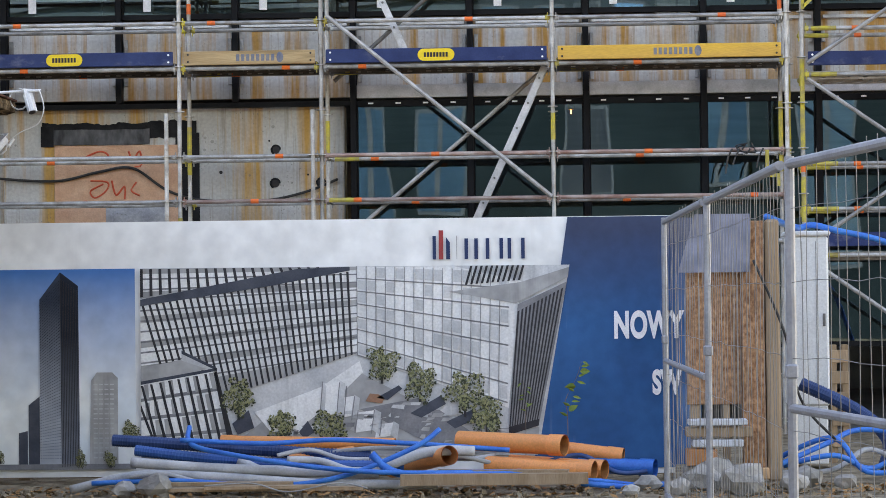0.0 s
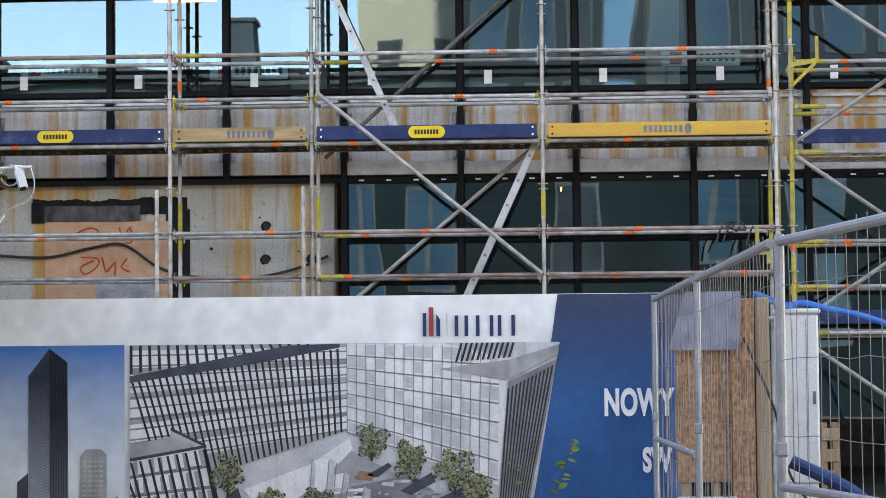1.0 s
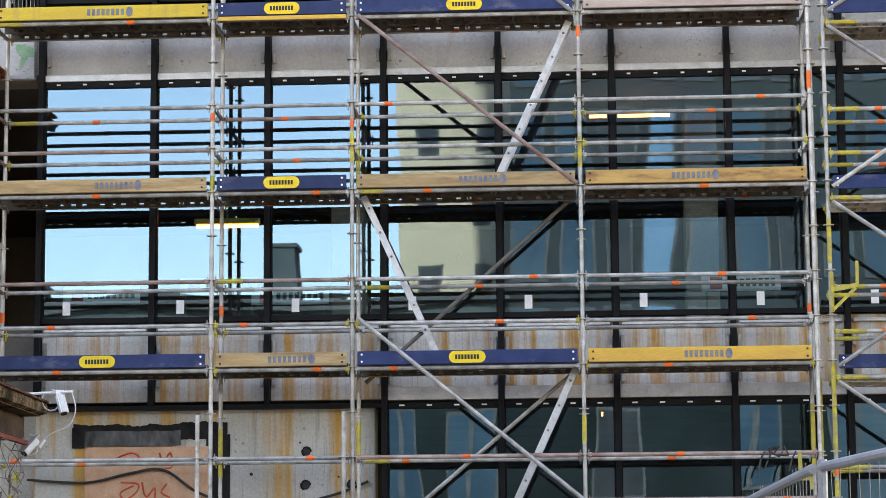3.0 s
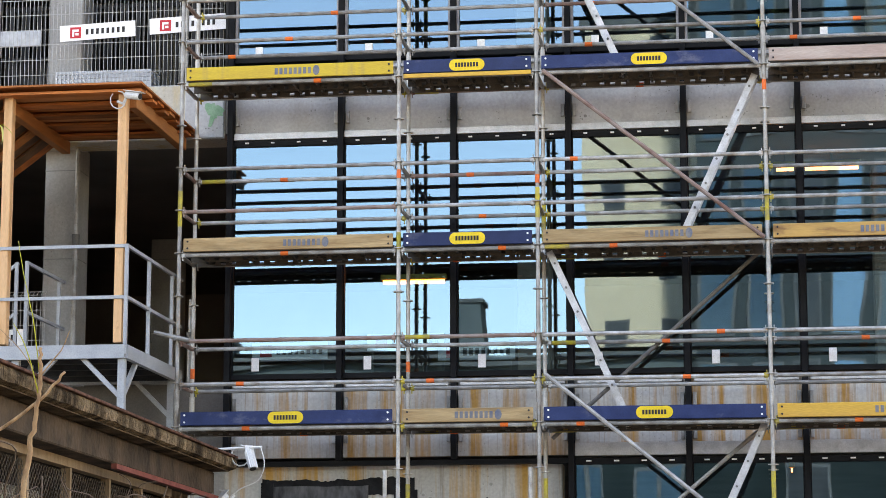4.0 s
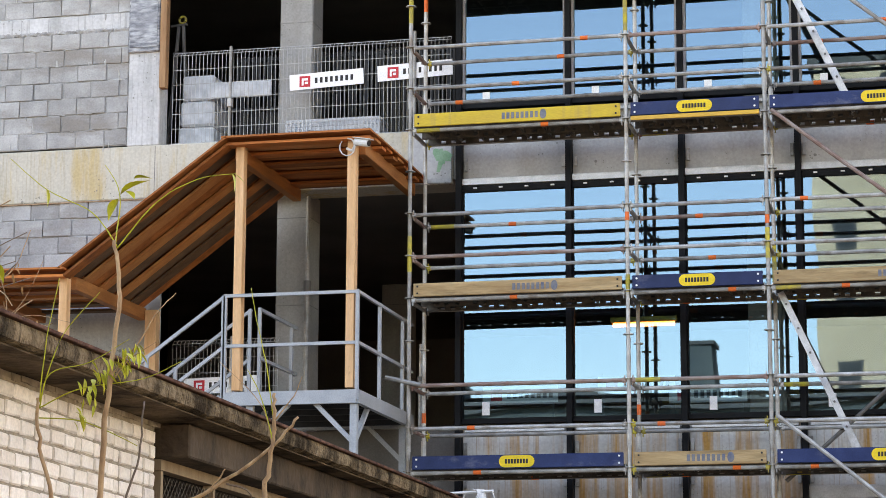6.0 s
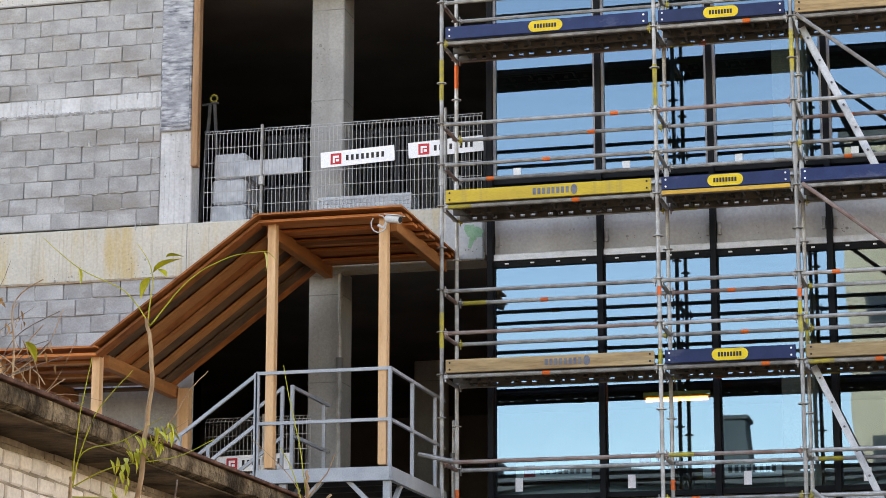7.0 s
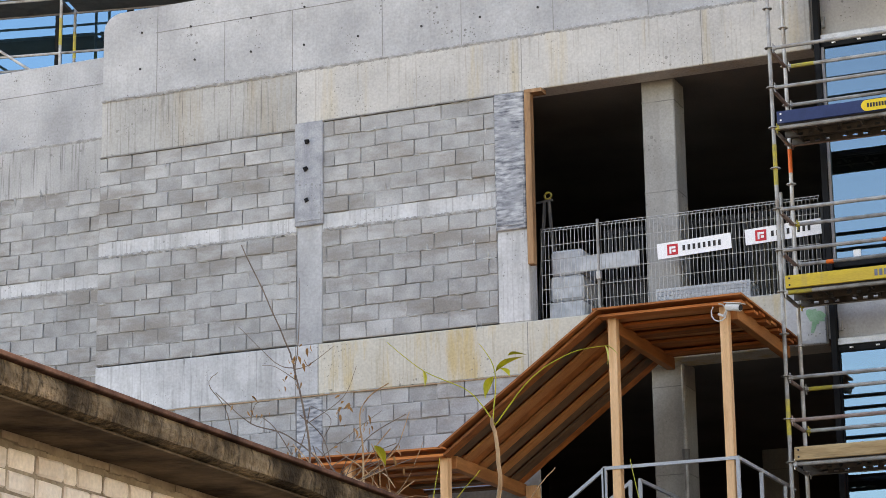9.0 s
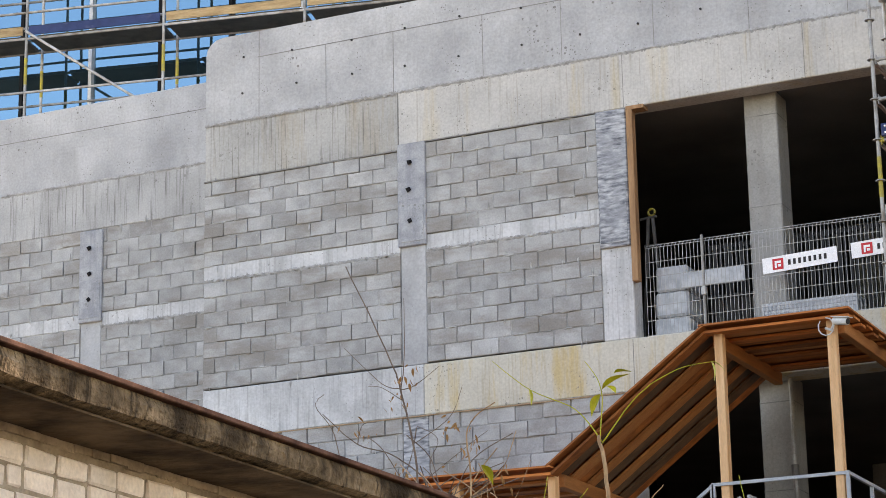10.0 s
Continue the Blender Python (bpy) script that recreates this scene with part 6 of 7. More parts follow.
pvc((-0.85, 20.75, 0.36), (0.07, 20.3, 0.335), 0.085)
pvc((-0.6, 20.5, 0.16), (0.32, 20.15, 0.125), 0.08)
pvc((-0.4, 20.7, 0.16), (0.41, 20.3, 0.125), 0.078)
pvc((-0.1, 20.85, 0.3), (0.58, 20.7, 0.22), 0.06)
pvc((-1.45, 20.9, 0.1), (-0.9, 20.0, 0.28), 0.075)
pvc((-1.4, 20.6, 0.34), (-2.95, 20.85, 0.36), 0.055)
pvc((-1.75, 20.5, 0.28), (-2.3, 20.35, 0.22), 0.055)
t = pvc((0.2, 20.8, 0.14), (0.85, 20.55, 0.12), 0.07, "bright blue plastic water pipe end")
for c in t.children:
    c.data = c.data.copy()
    c.data.materials[0] = M["hose_blue"]
hose("conduit", "dark ribbed conduit with a taped end", 0.05, "hose_navy", (-3.85, 20.5, 0.4), (-3.2, 20.45, 0.36), (-2.4, 20.4, 0.3), (-1.6, 20.4, 0.25), rib=True)
hose("conduit", "blue ribbed drainage conduit", 0.045, "hose_mid", (-3.6, 20.2, 0.33), (-2.9, 20.15, 0.25), (-2.2, 20.15, 0.2), (-1.3, 20.2, 0.18), rib=True)
hose("conduit", "grey plastic conduit in the heap", 0.045, "hose_grey", (-3.6, 20.0, 0.24), (-2.9, 19.95, 0.19), (-2.2, 19.95, 0.16), (-1.5, 20.0, 0.14))
hose("conduit", "grey plastic conduit in the heap", 0.04, "hose_grey", (-4.1, 19.9, 0.02), (-3.5, 19.9, 0.14), (-2.8, 19.85, 0.12), (-2.0, 19.9, 0.06), (-1.0, 19.9, 0.04))
hose("conduit", "grey plastic conduit in the heap", 0.045, "hose_grey", (-2.7, 20.1, 0.24), (-2.4, 20.05, 0.12), (-2.0, 20.0, 0.1), (-1.6, 20.0, 0.14), (-1.1, 20.1, 0.3), (-0.7, 20.2, 0.3))
hose("hose", "bright blue plastic hose", 0.022, "hose_blue", (-3.9, 19.8, 0.08), (-3.2, 19.78, 0.1), (-2.4, 19.8, 0.05), (-1.8, 19.85, 0.12), (-1.2, 19.9, 0.35), (-0.98, 20.0, 0.5))
hose("hose", "bright blue plastic hose", 0.022, "hose_blue", (-3.2, 20.1, 0.42), (-2.5, 20.2, 0.38), (-1.9, 20.3, 0.4), (-1.2, 20.3, 0.36), (-0.4, 20.3, 0.3))
hose("hose", "bright blue plastic hose", 0.022, "hose_blue", (-3.15, 20.3, 0.52), (-3.1, 20.1, 0.38), (-2.7, 19.9, 0.3), (-2.0, 19.8, 0.2), (-1.3, 19.8, 0.15), (-0.3, 20.0, 0.14))
hose("hose", "thick blue plastic pipe", 0.035, "hose_blue", (-1.55, 19.9, 0.3), (-1.35, 19.85, 0.15), (-0.9, 19.85, 0.12), (0.0, 19.9, 0.12))
hose("hose", "bright blue plastic hose", 0.025, "hose_blue", (0.2, 19.8, 0.05), (0.6, 19.8, 0.02), (0.9, 19.9, 0.03))
hose("hose", "bright blue plastic hose", 0.03, "hose_blue", (1.83, 20.56, 2.275), (2.3, 22.6, 2.235), (2.6, 22.75, 2.23), (3.6, 23.0, 1.8), (4.2, 23.2, 0.05))
hose("conduit", "large ribbed blue conduit loop", 0.06, "hose_navy", (2.2, 21.5, 0.8), (2.7, 21.4, 0.55), (2.95, 21.3, 0.3), (2.9, 21.2, 0.05), rib=True)
rh = random.Random(77)
for k in range(4):
    pts = [(1.9 + 0.42 * q + rh.uniform(-0.1, 0.1), 20.7 + rh.uniform(-0.2, 0.3), rh.uniform(0.03, 0.42)) for q in range(4)]
    hose("hose", "bright blue plastic hose" if k < 3 else "grey plastic hose on the rubble", 0.024, "hose_blue" if k < 3 else "hose_grey", *pts)
hose("cable", "thin black cable on the boards", 0.012, "black_rubber", (1.7, 20.4, 1.9), (1.95, 20.4, 1.3), (2.1, 20.5, 0.7), (2.4, 20.6, 0.35), category="cable", group="cables")
# planks and rubble
rp = random.Random(12)
for k, (x0, x1, y, z, h) in enumerate(((-1.3, 0.26, 19.75, 0.05, 0.09), (-1.0, 0.1, 19.95, 0.13, 0.03), (-3.2, -1.6, 19.6, 0.03, 0.03), (-2.9, -1.9, 19.5, 0.05, 0.025), (-3.3, -2.2, 19.7, 0.06, 0.03))):
    t = thing("plank", ((x0 + x1) / 2, y, 0), "weathered grey-brown plank lying in the heap", "plank", "loose planks")
    part("board", bar((x0, y + rp.uniform(-0.1, 0.1), z + h / 2), (x1, y + rp.uniform(-0.1, 0.1), z + h / 2), 0.12, h), "old_wood", t)


def rubble(x, y, s, seed):
    b = bmesh.new()
    bmesh.ops.create_icosphere(b, subdivisions=2, radius=s)
    for v in b.verts:
        v.co = v.co * (1 + 0.45 * noise.noise(v.co * (1.5 / s) + Vector((seed * 7.3, 0, 0))))
        v.co.z *= 0.7
        v.co += Vector((x, y, s * 0.4))
    t = thing("stone", (x, y, 0), "grey broken concrete lump on the soil", "stone", "rubble stones")
    part("lump", b, "stone", t)


for k, (x, y, s) in enumerate(((1.55, 19.6, 0.2), (1.2, 19.9, 0.16), (0.75, 19.8, 0.11), (1.0, 19.5, 0.1), (-3.3, 19.5, 0.16), (-3.6, 19.6, 0.1), (1.95, 19.8, 0.12), (2.4, 19.9, 0.1), (1.35, 20.2, 0.2), (0.6, 19.3, 0.07), (2.1, 20.2, 0.14))):
    rubble(x, y, s, k)

# more of the heap: short offcuts and loose hoses
rh = random.Random(101)
for k in range(9):
    x = rh.uniform(-3.6, 0.2)
    L = rh.uniform(0.7, 1.5)
    y = rh.uniform(19.75, 20.5)
    z = rh.uniform(0.05, 0.3)
    mt, lb = rh.choice((("hose_grey", "grey plastic conduit offcut in the heap"), ("hose_navy", "dark blue conduit offcut in the heap"), ("hose_blue", "blue plastic hose offcut in the heap"), ("hose_grey", "pale grey conduit offcut in the heap")))
    hose("conduit", lb, rh.choice((0.02, 0.03, 0.04)), mt, (x, y, z), (x + L * 0.35, y + rh.uniform(-0.08, 0.08), z + rh.uniform(-0.04, 0.06)), (x + L * 0.7, y + rh.uniform(-0.1, 0.1), max(0.03, z + rh.uniform(-0.1, 0.03))), (x + L, y + rh.uniform(-0.15, 0.15), max(0.03, z - rh.uniform(0.02, 0.12))))
hose("cable", "thin pale cable lying over the planks", 0.006, "hose_grey", (-2.9, 19.45, 0.08), (-2.5, 19.42, 0.1), (-2.2, 19.4, 0.03), (-1.8, 19.4, 0.1), (-1.55, 19.45, 0.05), category="cable", group="cables")
# litter: dead leaves and crumbs of rubble
t = thing("leaf_litter", (-1, 19.4, 0), "brown dead leaves and crumbs scattered over the soil", "leaf litter", kind="stuff")
b, c = bmesh.new(), bmesh.new()
rl = random.Random(55)
for k in range(1100):
    x, y = rl.uniform(-5.2, 3.6), 20.3 - abs(rl.gauss(0, 0.7))
    z = noise.noise(Vector((x, y, 0)) * 1.3) * 0.05 - 0.01
    a, s = rl.uniform(0, 6.28), rl.uniform(0.02, 0.05)
    d = Vector((math.cos(a), math.sin(a), rl.uniform(-0.2, 0.5))) * s
    e = Vector((-math.sin(a), math.cos(a), rl.uniform(-0.3, 0.3))) * s * 0.6
    o = Vector((x, y, z + 0.015))
    b.faces.new([b.verts.new(o + q) for q in (-d, -e * 0.8, d, e)])
for k in range(500):
    x, y, s = rl.uniform(-5.2, 3.6), 20.3 - abs(rl.gauss(0, 0.7)), rl.uniform(0.01, 0.045)
    bmesh.ops.create_cube(c, size=s, matrix=pose(x, y, noise.noise(Vector((x, y, 0)) * 1.3) * 0.05 - 0.03 + s * 0.3, rl.uniform(0, 90), rl.uniform(0, 90), rl.uniform(0, 90)))
part("dead_leaf", b, "leaf_brown", t, kind="stuff")
part("crumb", c, "ground", t, kind="stuff")


# ---- ground floor wall: felt patch, boarded opening, holes, cables ----
t = thing("bitumen_patch", (-5.0, WALL, 3.3), "torn black bitumen felt round a boarded opening", "felt patch")
rp = random.Random(31)


def ragged(x0, x1, z0, z1, step, amp, y, material, parent, name, label=""):
    def torn(x, z):
        return sum(noise.noise(Vector((x * f, z, f))) / (f * 0.22) for f in (4.5, 13, 39)) * amp * 1.6 + rp.uniform(-0.15, 0.15) * amp
    top = [(x0 + k * step, z1 + torn(x0 + k * step, z1)) for k in range(int((x1 - x0) / step) + 1)]
    low = [(x, z0 + torn(x, z0) * 0.6) for x, _ in reversed(top)]
    return part(name, poly(top + low, y, 0.012), material, parent, label)


ragged(-5.97, -4.14, 3.5, 3.70, 0.023, 0.03, WALL - 0.012, "tar_black", t, "black_coat")
ragged(-4.4, -4.12, 2.3, 3.55, 0.02, 0.03, WALL - 0.013, "tar_black", t, "black_coat")
ragged(-5.9, -4.68, 3.44, 3.62, 0.1, 0.012, WALL - 0.028, "tar_torn", t, "felt", "grey felt strip")
ragged(-5.98, -5.82, 3.42, 3.66, 0.05, 0.01, WALL - 0.03, "tar_black", t, "black_coat")
t = thing("boarded_opening", (-5.1, WALL, 2.4), "pinkish chipboard sheet closing a wall opening, sprayed red", "chipboard sheet")
part("sheet", box(-5.82, -4.36, WALL - 0.02, WALL + 0.01, 2.2, 3.43), "osb_pale", t)
part("metal_patch", box(-5.22, -4.5, WALL - 0.03, WALL - 0.021, 2.2, 2.78), "felt_pale", t, "crinkled silver sheet")
for pts in (((-5.45, 3.3), (-5.3, 3.36), (-5.2, 3.33), (-5.18, 3.25)), ((-5.4, 3.02), (-5.2, 3.0), (-5.22, 2.9), (-5.35, 2.82), (-5.4, 2.9), (-5.25, 2.98)), ((-5.15, 3.02), (-5.1, 2.85), (-5.0, 2.95), (-5.0, 2.8)), ((-4.95, 3.36), (-4.9, 3.26), (-4.82, 3.36), (-4.8, 3.2), (-4.88, 3.18)), ((-5.55, 2.76), (-5.45, 2.78), (-5.4, 2.74)), ((-4.86, 3.0), (-4.92, 2.9), (-4.82, 2.84))):
    part("spray_line", tube([(p.x, WALL - 0.021, p.z) for p in bend(*[(x, 0, z) for x, z in pts])], 0.011, 5), "graffiti", t, "red spray stroke")
hose("cable", "black cable slung along the wall", 0.016, "black_rubber", (-6.5, WALL - 0.05, 3.06), (-5.8, WALL - 0.05, 3.02), (-5.3, WALL - 0.05, 3.12), (-4.9, WALL - 0.05, 3.16), (-4.5, WALL - 0.05, 2.9), (-4.1, WALL - 0.05, 2.78), (-3.4, WALL - 0.05, 2.76), (-2.9, WALL - 0.05, 2.85), (-2.5, WALL - 0.05, 3.0), category="cable", group="cables")
t = thing("wall_hole", (-3.2, WALL, 3.2), "dark round drill holes through the concrete wall", "wall holes")
for x, z, r in ((-3.225, 3.355, 0.048), (-3.235, 2.965, 0.05), (-2.7, 2.97, 0.045), (-3.87, 3.1, 0.02), (-3.3, 3.46, 0.012), (-2.85, 3.06, 0.012)):
    b = bmesh.new()
    bmesh.ops.create_cone(b, cap_ends=True, segments=16, radius1=r, radius2=r, depth=0.01, matrix=pose(x, WALL - 0.002, z, 90))
    part("hole", b, "ink", t)
    if r > 0.03:
        b = bmesh.new()
        ring = [(x + r * 1.06 * math.cos(a), WALL - 0.006, z + r * 1.06 * math.sin(a)) for a in [k * math.pi / 8 for k in range(12)]]
        tube(ring, 0.012, 5, bm=b)
        part("hole_rim", b, "tar_black", t)

# ---- things behind and on the glass ----


def inner_sign(x, z, y=FACE + 0.3, w=0.92):
    t = thing("site_sign", (x, y, z), "white site sign with red emblem behind the glass", "sign", "signs behind the glass")
    s = part("board", box(x, x + w, y, y + 0.01, z - 0.1, z + 0.1), "sticker", t)
    part("emblem", box(x + 0.1, x + 0.24, y - 0.005, y - 0.001, z - 0.07, z + 0.07), "red", t, "red square emblem")
    b = bmesh.new()
    for k in range(8):
        box(x + 0.3 + k * 0.073, x + 0.345 + k * 0.073, y - 0.005, y - 0.001, z - 0.045, z + 0.045, bm=b)
    part("print_bar", b, "ink", t, "dark print bars")
    for q in (x + 0.06, x + w - 0.06):
        part("stake", box(q - 0.012, q + 0.012, y + 0.011, y + 0.03, 4.86, z + 0.14), "steel_dark", t)
    part("cord", box(x - 0.3, x + w + 0.3, y + 0.011, y + 0.02, z + 0.04, z + 0.05), "wire", t)


for x, z in ((-6.15, 5.25), (-4.75, 5.33), (-3.9, 5.2), (1.4, 5.28)):
    inner_sign(x, z)


def batten(x0, x1, y, z, label="glowing tube light under the slab"):
    t = thing("tube_light", ((x0 + x1) / 2, y, z), label, "tube light", "tube lights")
    part("housing", box(x0, x1, y, y + 0.08, z + 0.035, z + 0.1, 0.006), "yellow", t)
    part("tube", tube([(x0 + 0.03, y + 0.04, z + 0.005), (x1 - 0.03, y + 0.04, z + 0.005)], 0.026, 8), "lamp", t, "warm glowing tube")
    part("hanger", box((x0 + x1) / 2 - 0.01, (x0 + x1) / 2 + 0.01, y + 0.03, y + 0.05, z + 0.08, 4.0 if z < 4 else 7.9), "steel_dark", t)


batten(-4.9, -4.05, 29.5, 6.35)
batten(0.1, 0.38, 29.5, 7.68)
batten(0.46, 1.18, 29.5, 7.68)
batten(0.19, 0.27, 29.5, 3.9)

# ---- far facade with scaffold above the setback parapet ----
solid("floor_terrace", box(-30, -14.9, 29.4, 40, 12.2, 12.45), "concrete", "grey concrete roof terrace behind the parapet", "terrace", "structure")
far = thing("far_facade", (-21, 33, 12), "blue mirrored upper facade set back behind the parapet", "facade")
A, B = Vector((-27.0, 32.3, 0)), Vector((-15.0, 34.9, 0))
ux = (B - A).normalized()
nrm = Vector((ux.y, -ux.x, 0))


def fp(s, off, z):
    p = A + ux * s + nrm * off
    return (p.x, p.y, z)


Lf = (B - A).length
b = bmesh.new()
for z0, z1 in ((12.6, 20.0),):
    b.faces.new([b.verts.new(fp(s, -1.3, z)) for s, z in ((0, z0), (Lf, z0), (Lf, z1), (0, z1))])
gl = part("glazing", b, "far_glass", far, "mirroring blue glass")
part("backing", bar(fp(0, -2.2, 16.5), fp(Lf, -2.2, 16.5), 0.1, 8), "dark_concrete", far)
for k in range(10):
    part("mullion", bar(fp(k * 1.35, -1.25, 13), fp(k * 1.35, -1.25, 20), 0.07, 0.1), "frame" if k % 3 else "alu", far)
fs = thing("scaffold", (-21, 32, 12.45), "distant scaffold with decks before the set-back facade", "scaffold")
for s in (0.9, 3.3, 5.9, 8.5, 11.1):
    for off in (0.0, -0.73):
        part("standard", tube([fp(s, off, 12.45), fp(s, off, 20)], 0.026, 8), "steel", fs)
        part("sleeve", tube([fp(s, off, 15.9), fp(s, off, 16.4)], 0.029, 8), "yellow", fs)
for s0, s1, mt in ((0.9, 3.3, "board_wood"), (3.3, 5.9, "board_blue"), (5.9, 8.5, "board_wood"), (8.5, 11.1, "board_wood")):
    for z in (12.75, 14.78, 16.8, 18.85):
        part("toe_board", bar(fp(s0 + 0.06, 0.03, z + 0.11), fp(s1 - 0.06, 0.03, z + 0.11), 0.03, 0.16), mt, fs)
        part("deck_panel", bar(fp(s0 + 0.06, -0.36, z), fp(s1 - 0.06, -0.36, z), 0.66, 0.06), "deck", fs)
        for off in (0.0, -0.73):
            for h in (0, 0.5, 1.0):
                part("ledger", tube([fp(s0, off, z - 0.03 + h), fp(s1, off, z - 0.03 + h)], 0.025, 8), "steel", fs)
for s0, s1, za, zb in ((3.3, 5.9, 13.35, 14.85), (3.3, 5.9, 16.9, 15.1)):
    part("diagonal_brace", tube([fp(s0, 0.06, za), fp(s1, 0.06, zb)], 0.025, 8), "steel", fs)

# ---- the street opposite, seen in the glass ----


def street_house(x0, x1, y, z1, material, label, rows, cols, zb=1.0, roof="roof_dark"):
    t = thing("apartment_building", ((x0 + x1) / 2, y, 0), label, "building", "buildings across the street")
    part("wall", box(x0, x1, y - 8, y, 0, z1), material, t)
    part("roof", box(x0 - 0.3, x1 + 0.3, y - 8.3, y + 0.3, z1, z1 + 0.4), roof, t)
    hw, wh = (0.6, 2.7) if rows > 8 else (0.42, 1.2)
    tones = random.Random(19)
    column = [tones.choice(("window_blue", "window_dark", "window_blue", "window_pale")) for c in range(cols)]
    for r in range(rows):
        for c in range(cols):
            cx = x0 + (c + 0.5) * (x1 - x0) / cols
            z = zb + 1.0 + r * (z1 - zb) / rows
            w = part("window", box(cx - hw, cx + hw, y + 0.01, y + 0.06, z, z + wh), "roof_dark", t)
            part("pane", box(cx - hw + 0.1, cx + hw - 0.1, y + 0.061, y + 0.07, z + 0.1, z + wh - 0.1), column[c] if rows > 8 else "window_dark", w)
    return t


street_house(-75, -2.7, -30, 12.2, "street_wall", "grey rendered terrace with dark roofs", 3, 16)
street_house(-7.2, -2.7, -38.5, 27, "cream", "tall cream rendered apartment house", 6, 2, 10)
street_house(-2.6, 40, -30, 34, "office_wall", "tall blue-grey office block with tall window strips", 9, 27)
# added dark row: gives the ground floor glass something dark to mirror
t = thing("apartment_building", (0, -29, 0), "low dark row added to darken the lower panes' reflections", "building", "buildings across the street")
part("wall", box(-40, 40, -29.6, -28.4, 0, 9.4), "street_low", t)
part("cornice", box(-40.2, 40.2, -29.7, -28.2, 9.41, 9.7), "roof_dark", t)
for x, w, z0, z1, mt in ((9.5, 1.1, 2.5, 9.0, "window_blue"), (6.0, 0.8, 5.5, 8.5, "window_blue"), (-3.8, 0.9, 4.6, 8.4, "window_blue"), (-6.6, 0.7, 4.0, 8.6, "window_blue"), (1.2, 0.9, 5.2, 8.2, "window_dark"), (13, 0.9, 5, 8.5, "window_blue")):
    w0 = part("window", box(x - w, x + w, -28.39, -28.34, z0, z1), "roof_dark", t)
    for c in (-1, 1):
        part("pane", box(x + c * w / 2 - w / 2 + 0.1, x + c * w / 2 + w / 2 - 0.1, -28.335, -28.32, z0 + 0.15, z1 - 0.15), mt, w0)
for x, w, h in ((-11.2, 0.9, 2.05), (-9.4, 0.8, 0.5), (-21, 1.5, 0.8), (-30, 1.0, 1.2)):
    t = thing("chimney", (x, -33, 12.2), "dark rendered chimney on the terrace roof", "chimney", "chimneys")
    part("stack", box(x - w / 2, x + w / 2, -34, -32.5, 12.6, 12.6 + h, 0.02), "street_wall", t)
    part("cap", box(x - w / 2 - 0.1, x + w / 2 + 0.1, -34.1, -32.4, 12.6 + h, 12.75 + h), "roof_dark", t)

# ---- saplings by the garage ----


def sapling(name, at, stems, label, category="sapling"):
    """Stems are (points, radius, material); points are offsets from the foot."""
    t = thing(name, at, label, category, "saplings")
    o = Vector(at)
    for pts, r, mt in stems:
        jr = random.Random(len(pts) * 7 + int(r * 1000))
        part("stem", tube([o + p + Vector((jr.uniform(-0.3, 0.3), jr.uniform(-0.3, 0.3), 0)) * r for p in bend(*pts)], r * 0.62, 7, taper=0.45), mt, t, smooth=True)
    return t


def leaf(parent, at, length, tilt, yaw, material="leaf", roll=0):
    b = bmesh.new()
    n = 6
    L, R = [], []
    for k in range(n + 1):
        f = k / n
        w = length * (0.3 if length > 0.095 else 0.16) * math.sin(math.pi * min(1, f * 1.05) ** 0.8) + 0.0005
        z = -0.25 * length * f * f
        L.append(b.verts.new((f * length, w, z + w * 0.3)))
        R.append(b.verts.new((f * length, -w, z + w * 0.3)))
    C = [b.verts.new((k / n * length, 0, -0.25 * length * (k / n) ** 2)) for k in range(n + 1)]
    for k in range(n):
        b.faces.new((C[k], C[k + 1], L[k + 1], L[k]))
        b.faces.new((R[k], R[k + 1], C[k + 1], C[k]))
    bmesh.ops.transform(b, matrix=Matrix.Translation(at) @ pose(0, 0, 0, 0, tilt, yaw) @ pose(0, 0, 0, roll), verts=b.verts)
    part("leaf", b, material, parent)


def P(y, *xz):
    return [Vector((x, y + 0.03 * math.sin(3 * z), z)) for x, z in xz]


def plant(y, stems, label, name="sapling"):
    foot = stems[0][0][0]
    return sapling(name, (foot[0], y, foot[1]), [([p - Vector((foot[0], y, foot[1])) for p in P(y, *pts)], r, mt) for pts, r, mt in stems], label)


plant(13.0, [([(-4.35, 0.0), (-4.28, 1.6), (-4.20, 2.61), (-4.155, 2.93), (-4.12, 3.19), (-4.115, 3.36)], 0.034, "bark"),
             ([(-5.0, 0.0), (-5.0, 1.8), (-4.87, 2.62), (-4.55, 2.79), (-4.165, 3.03), (-3.97, 3.22)], 0.028, "bark"),
             ([(-4.9, 2.3), (-4.75, 2.6), (-4.5, 2.83), (-4.42, 2.93)], 0.014, "bark"),
             ([(-4.13, 3.1), (-4.2, 3.35), (-4.28, 3.5)], 0.007, "leaf"), ([(-4.12, 3.15), (-4.16, 3.5), (-4.22, 3.75), (-4.27, 3.98)], 0.006, "leaf"), ([(-4.13, 3.05), (-4.2, 3.3), (-4.45, 3.55)], 0.006, "bark"), ([(-4.12, 3.2), (-4.0, 3.34), (-3.95, 3.45)], 0.008, "bark")],
      "bare young sapling with knobbly tan stem")
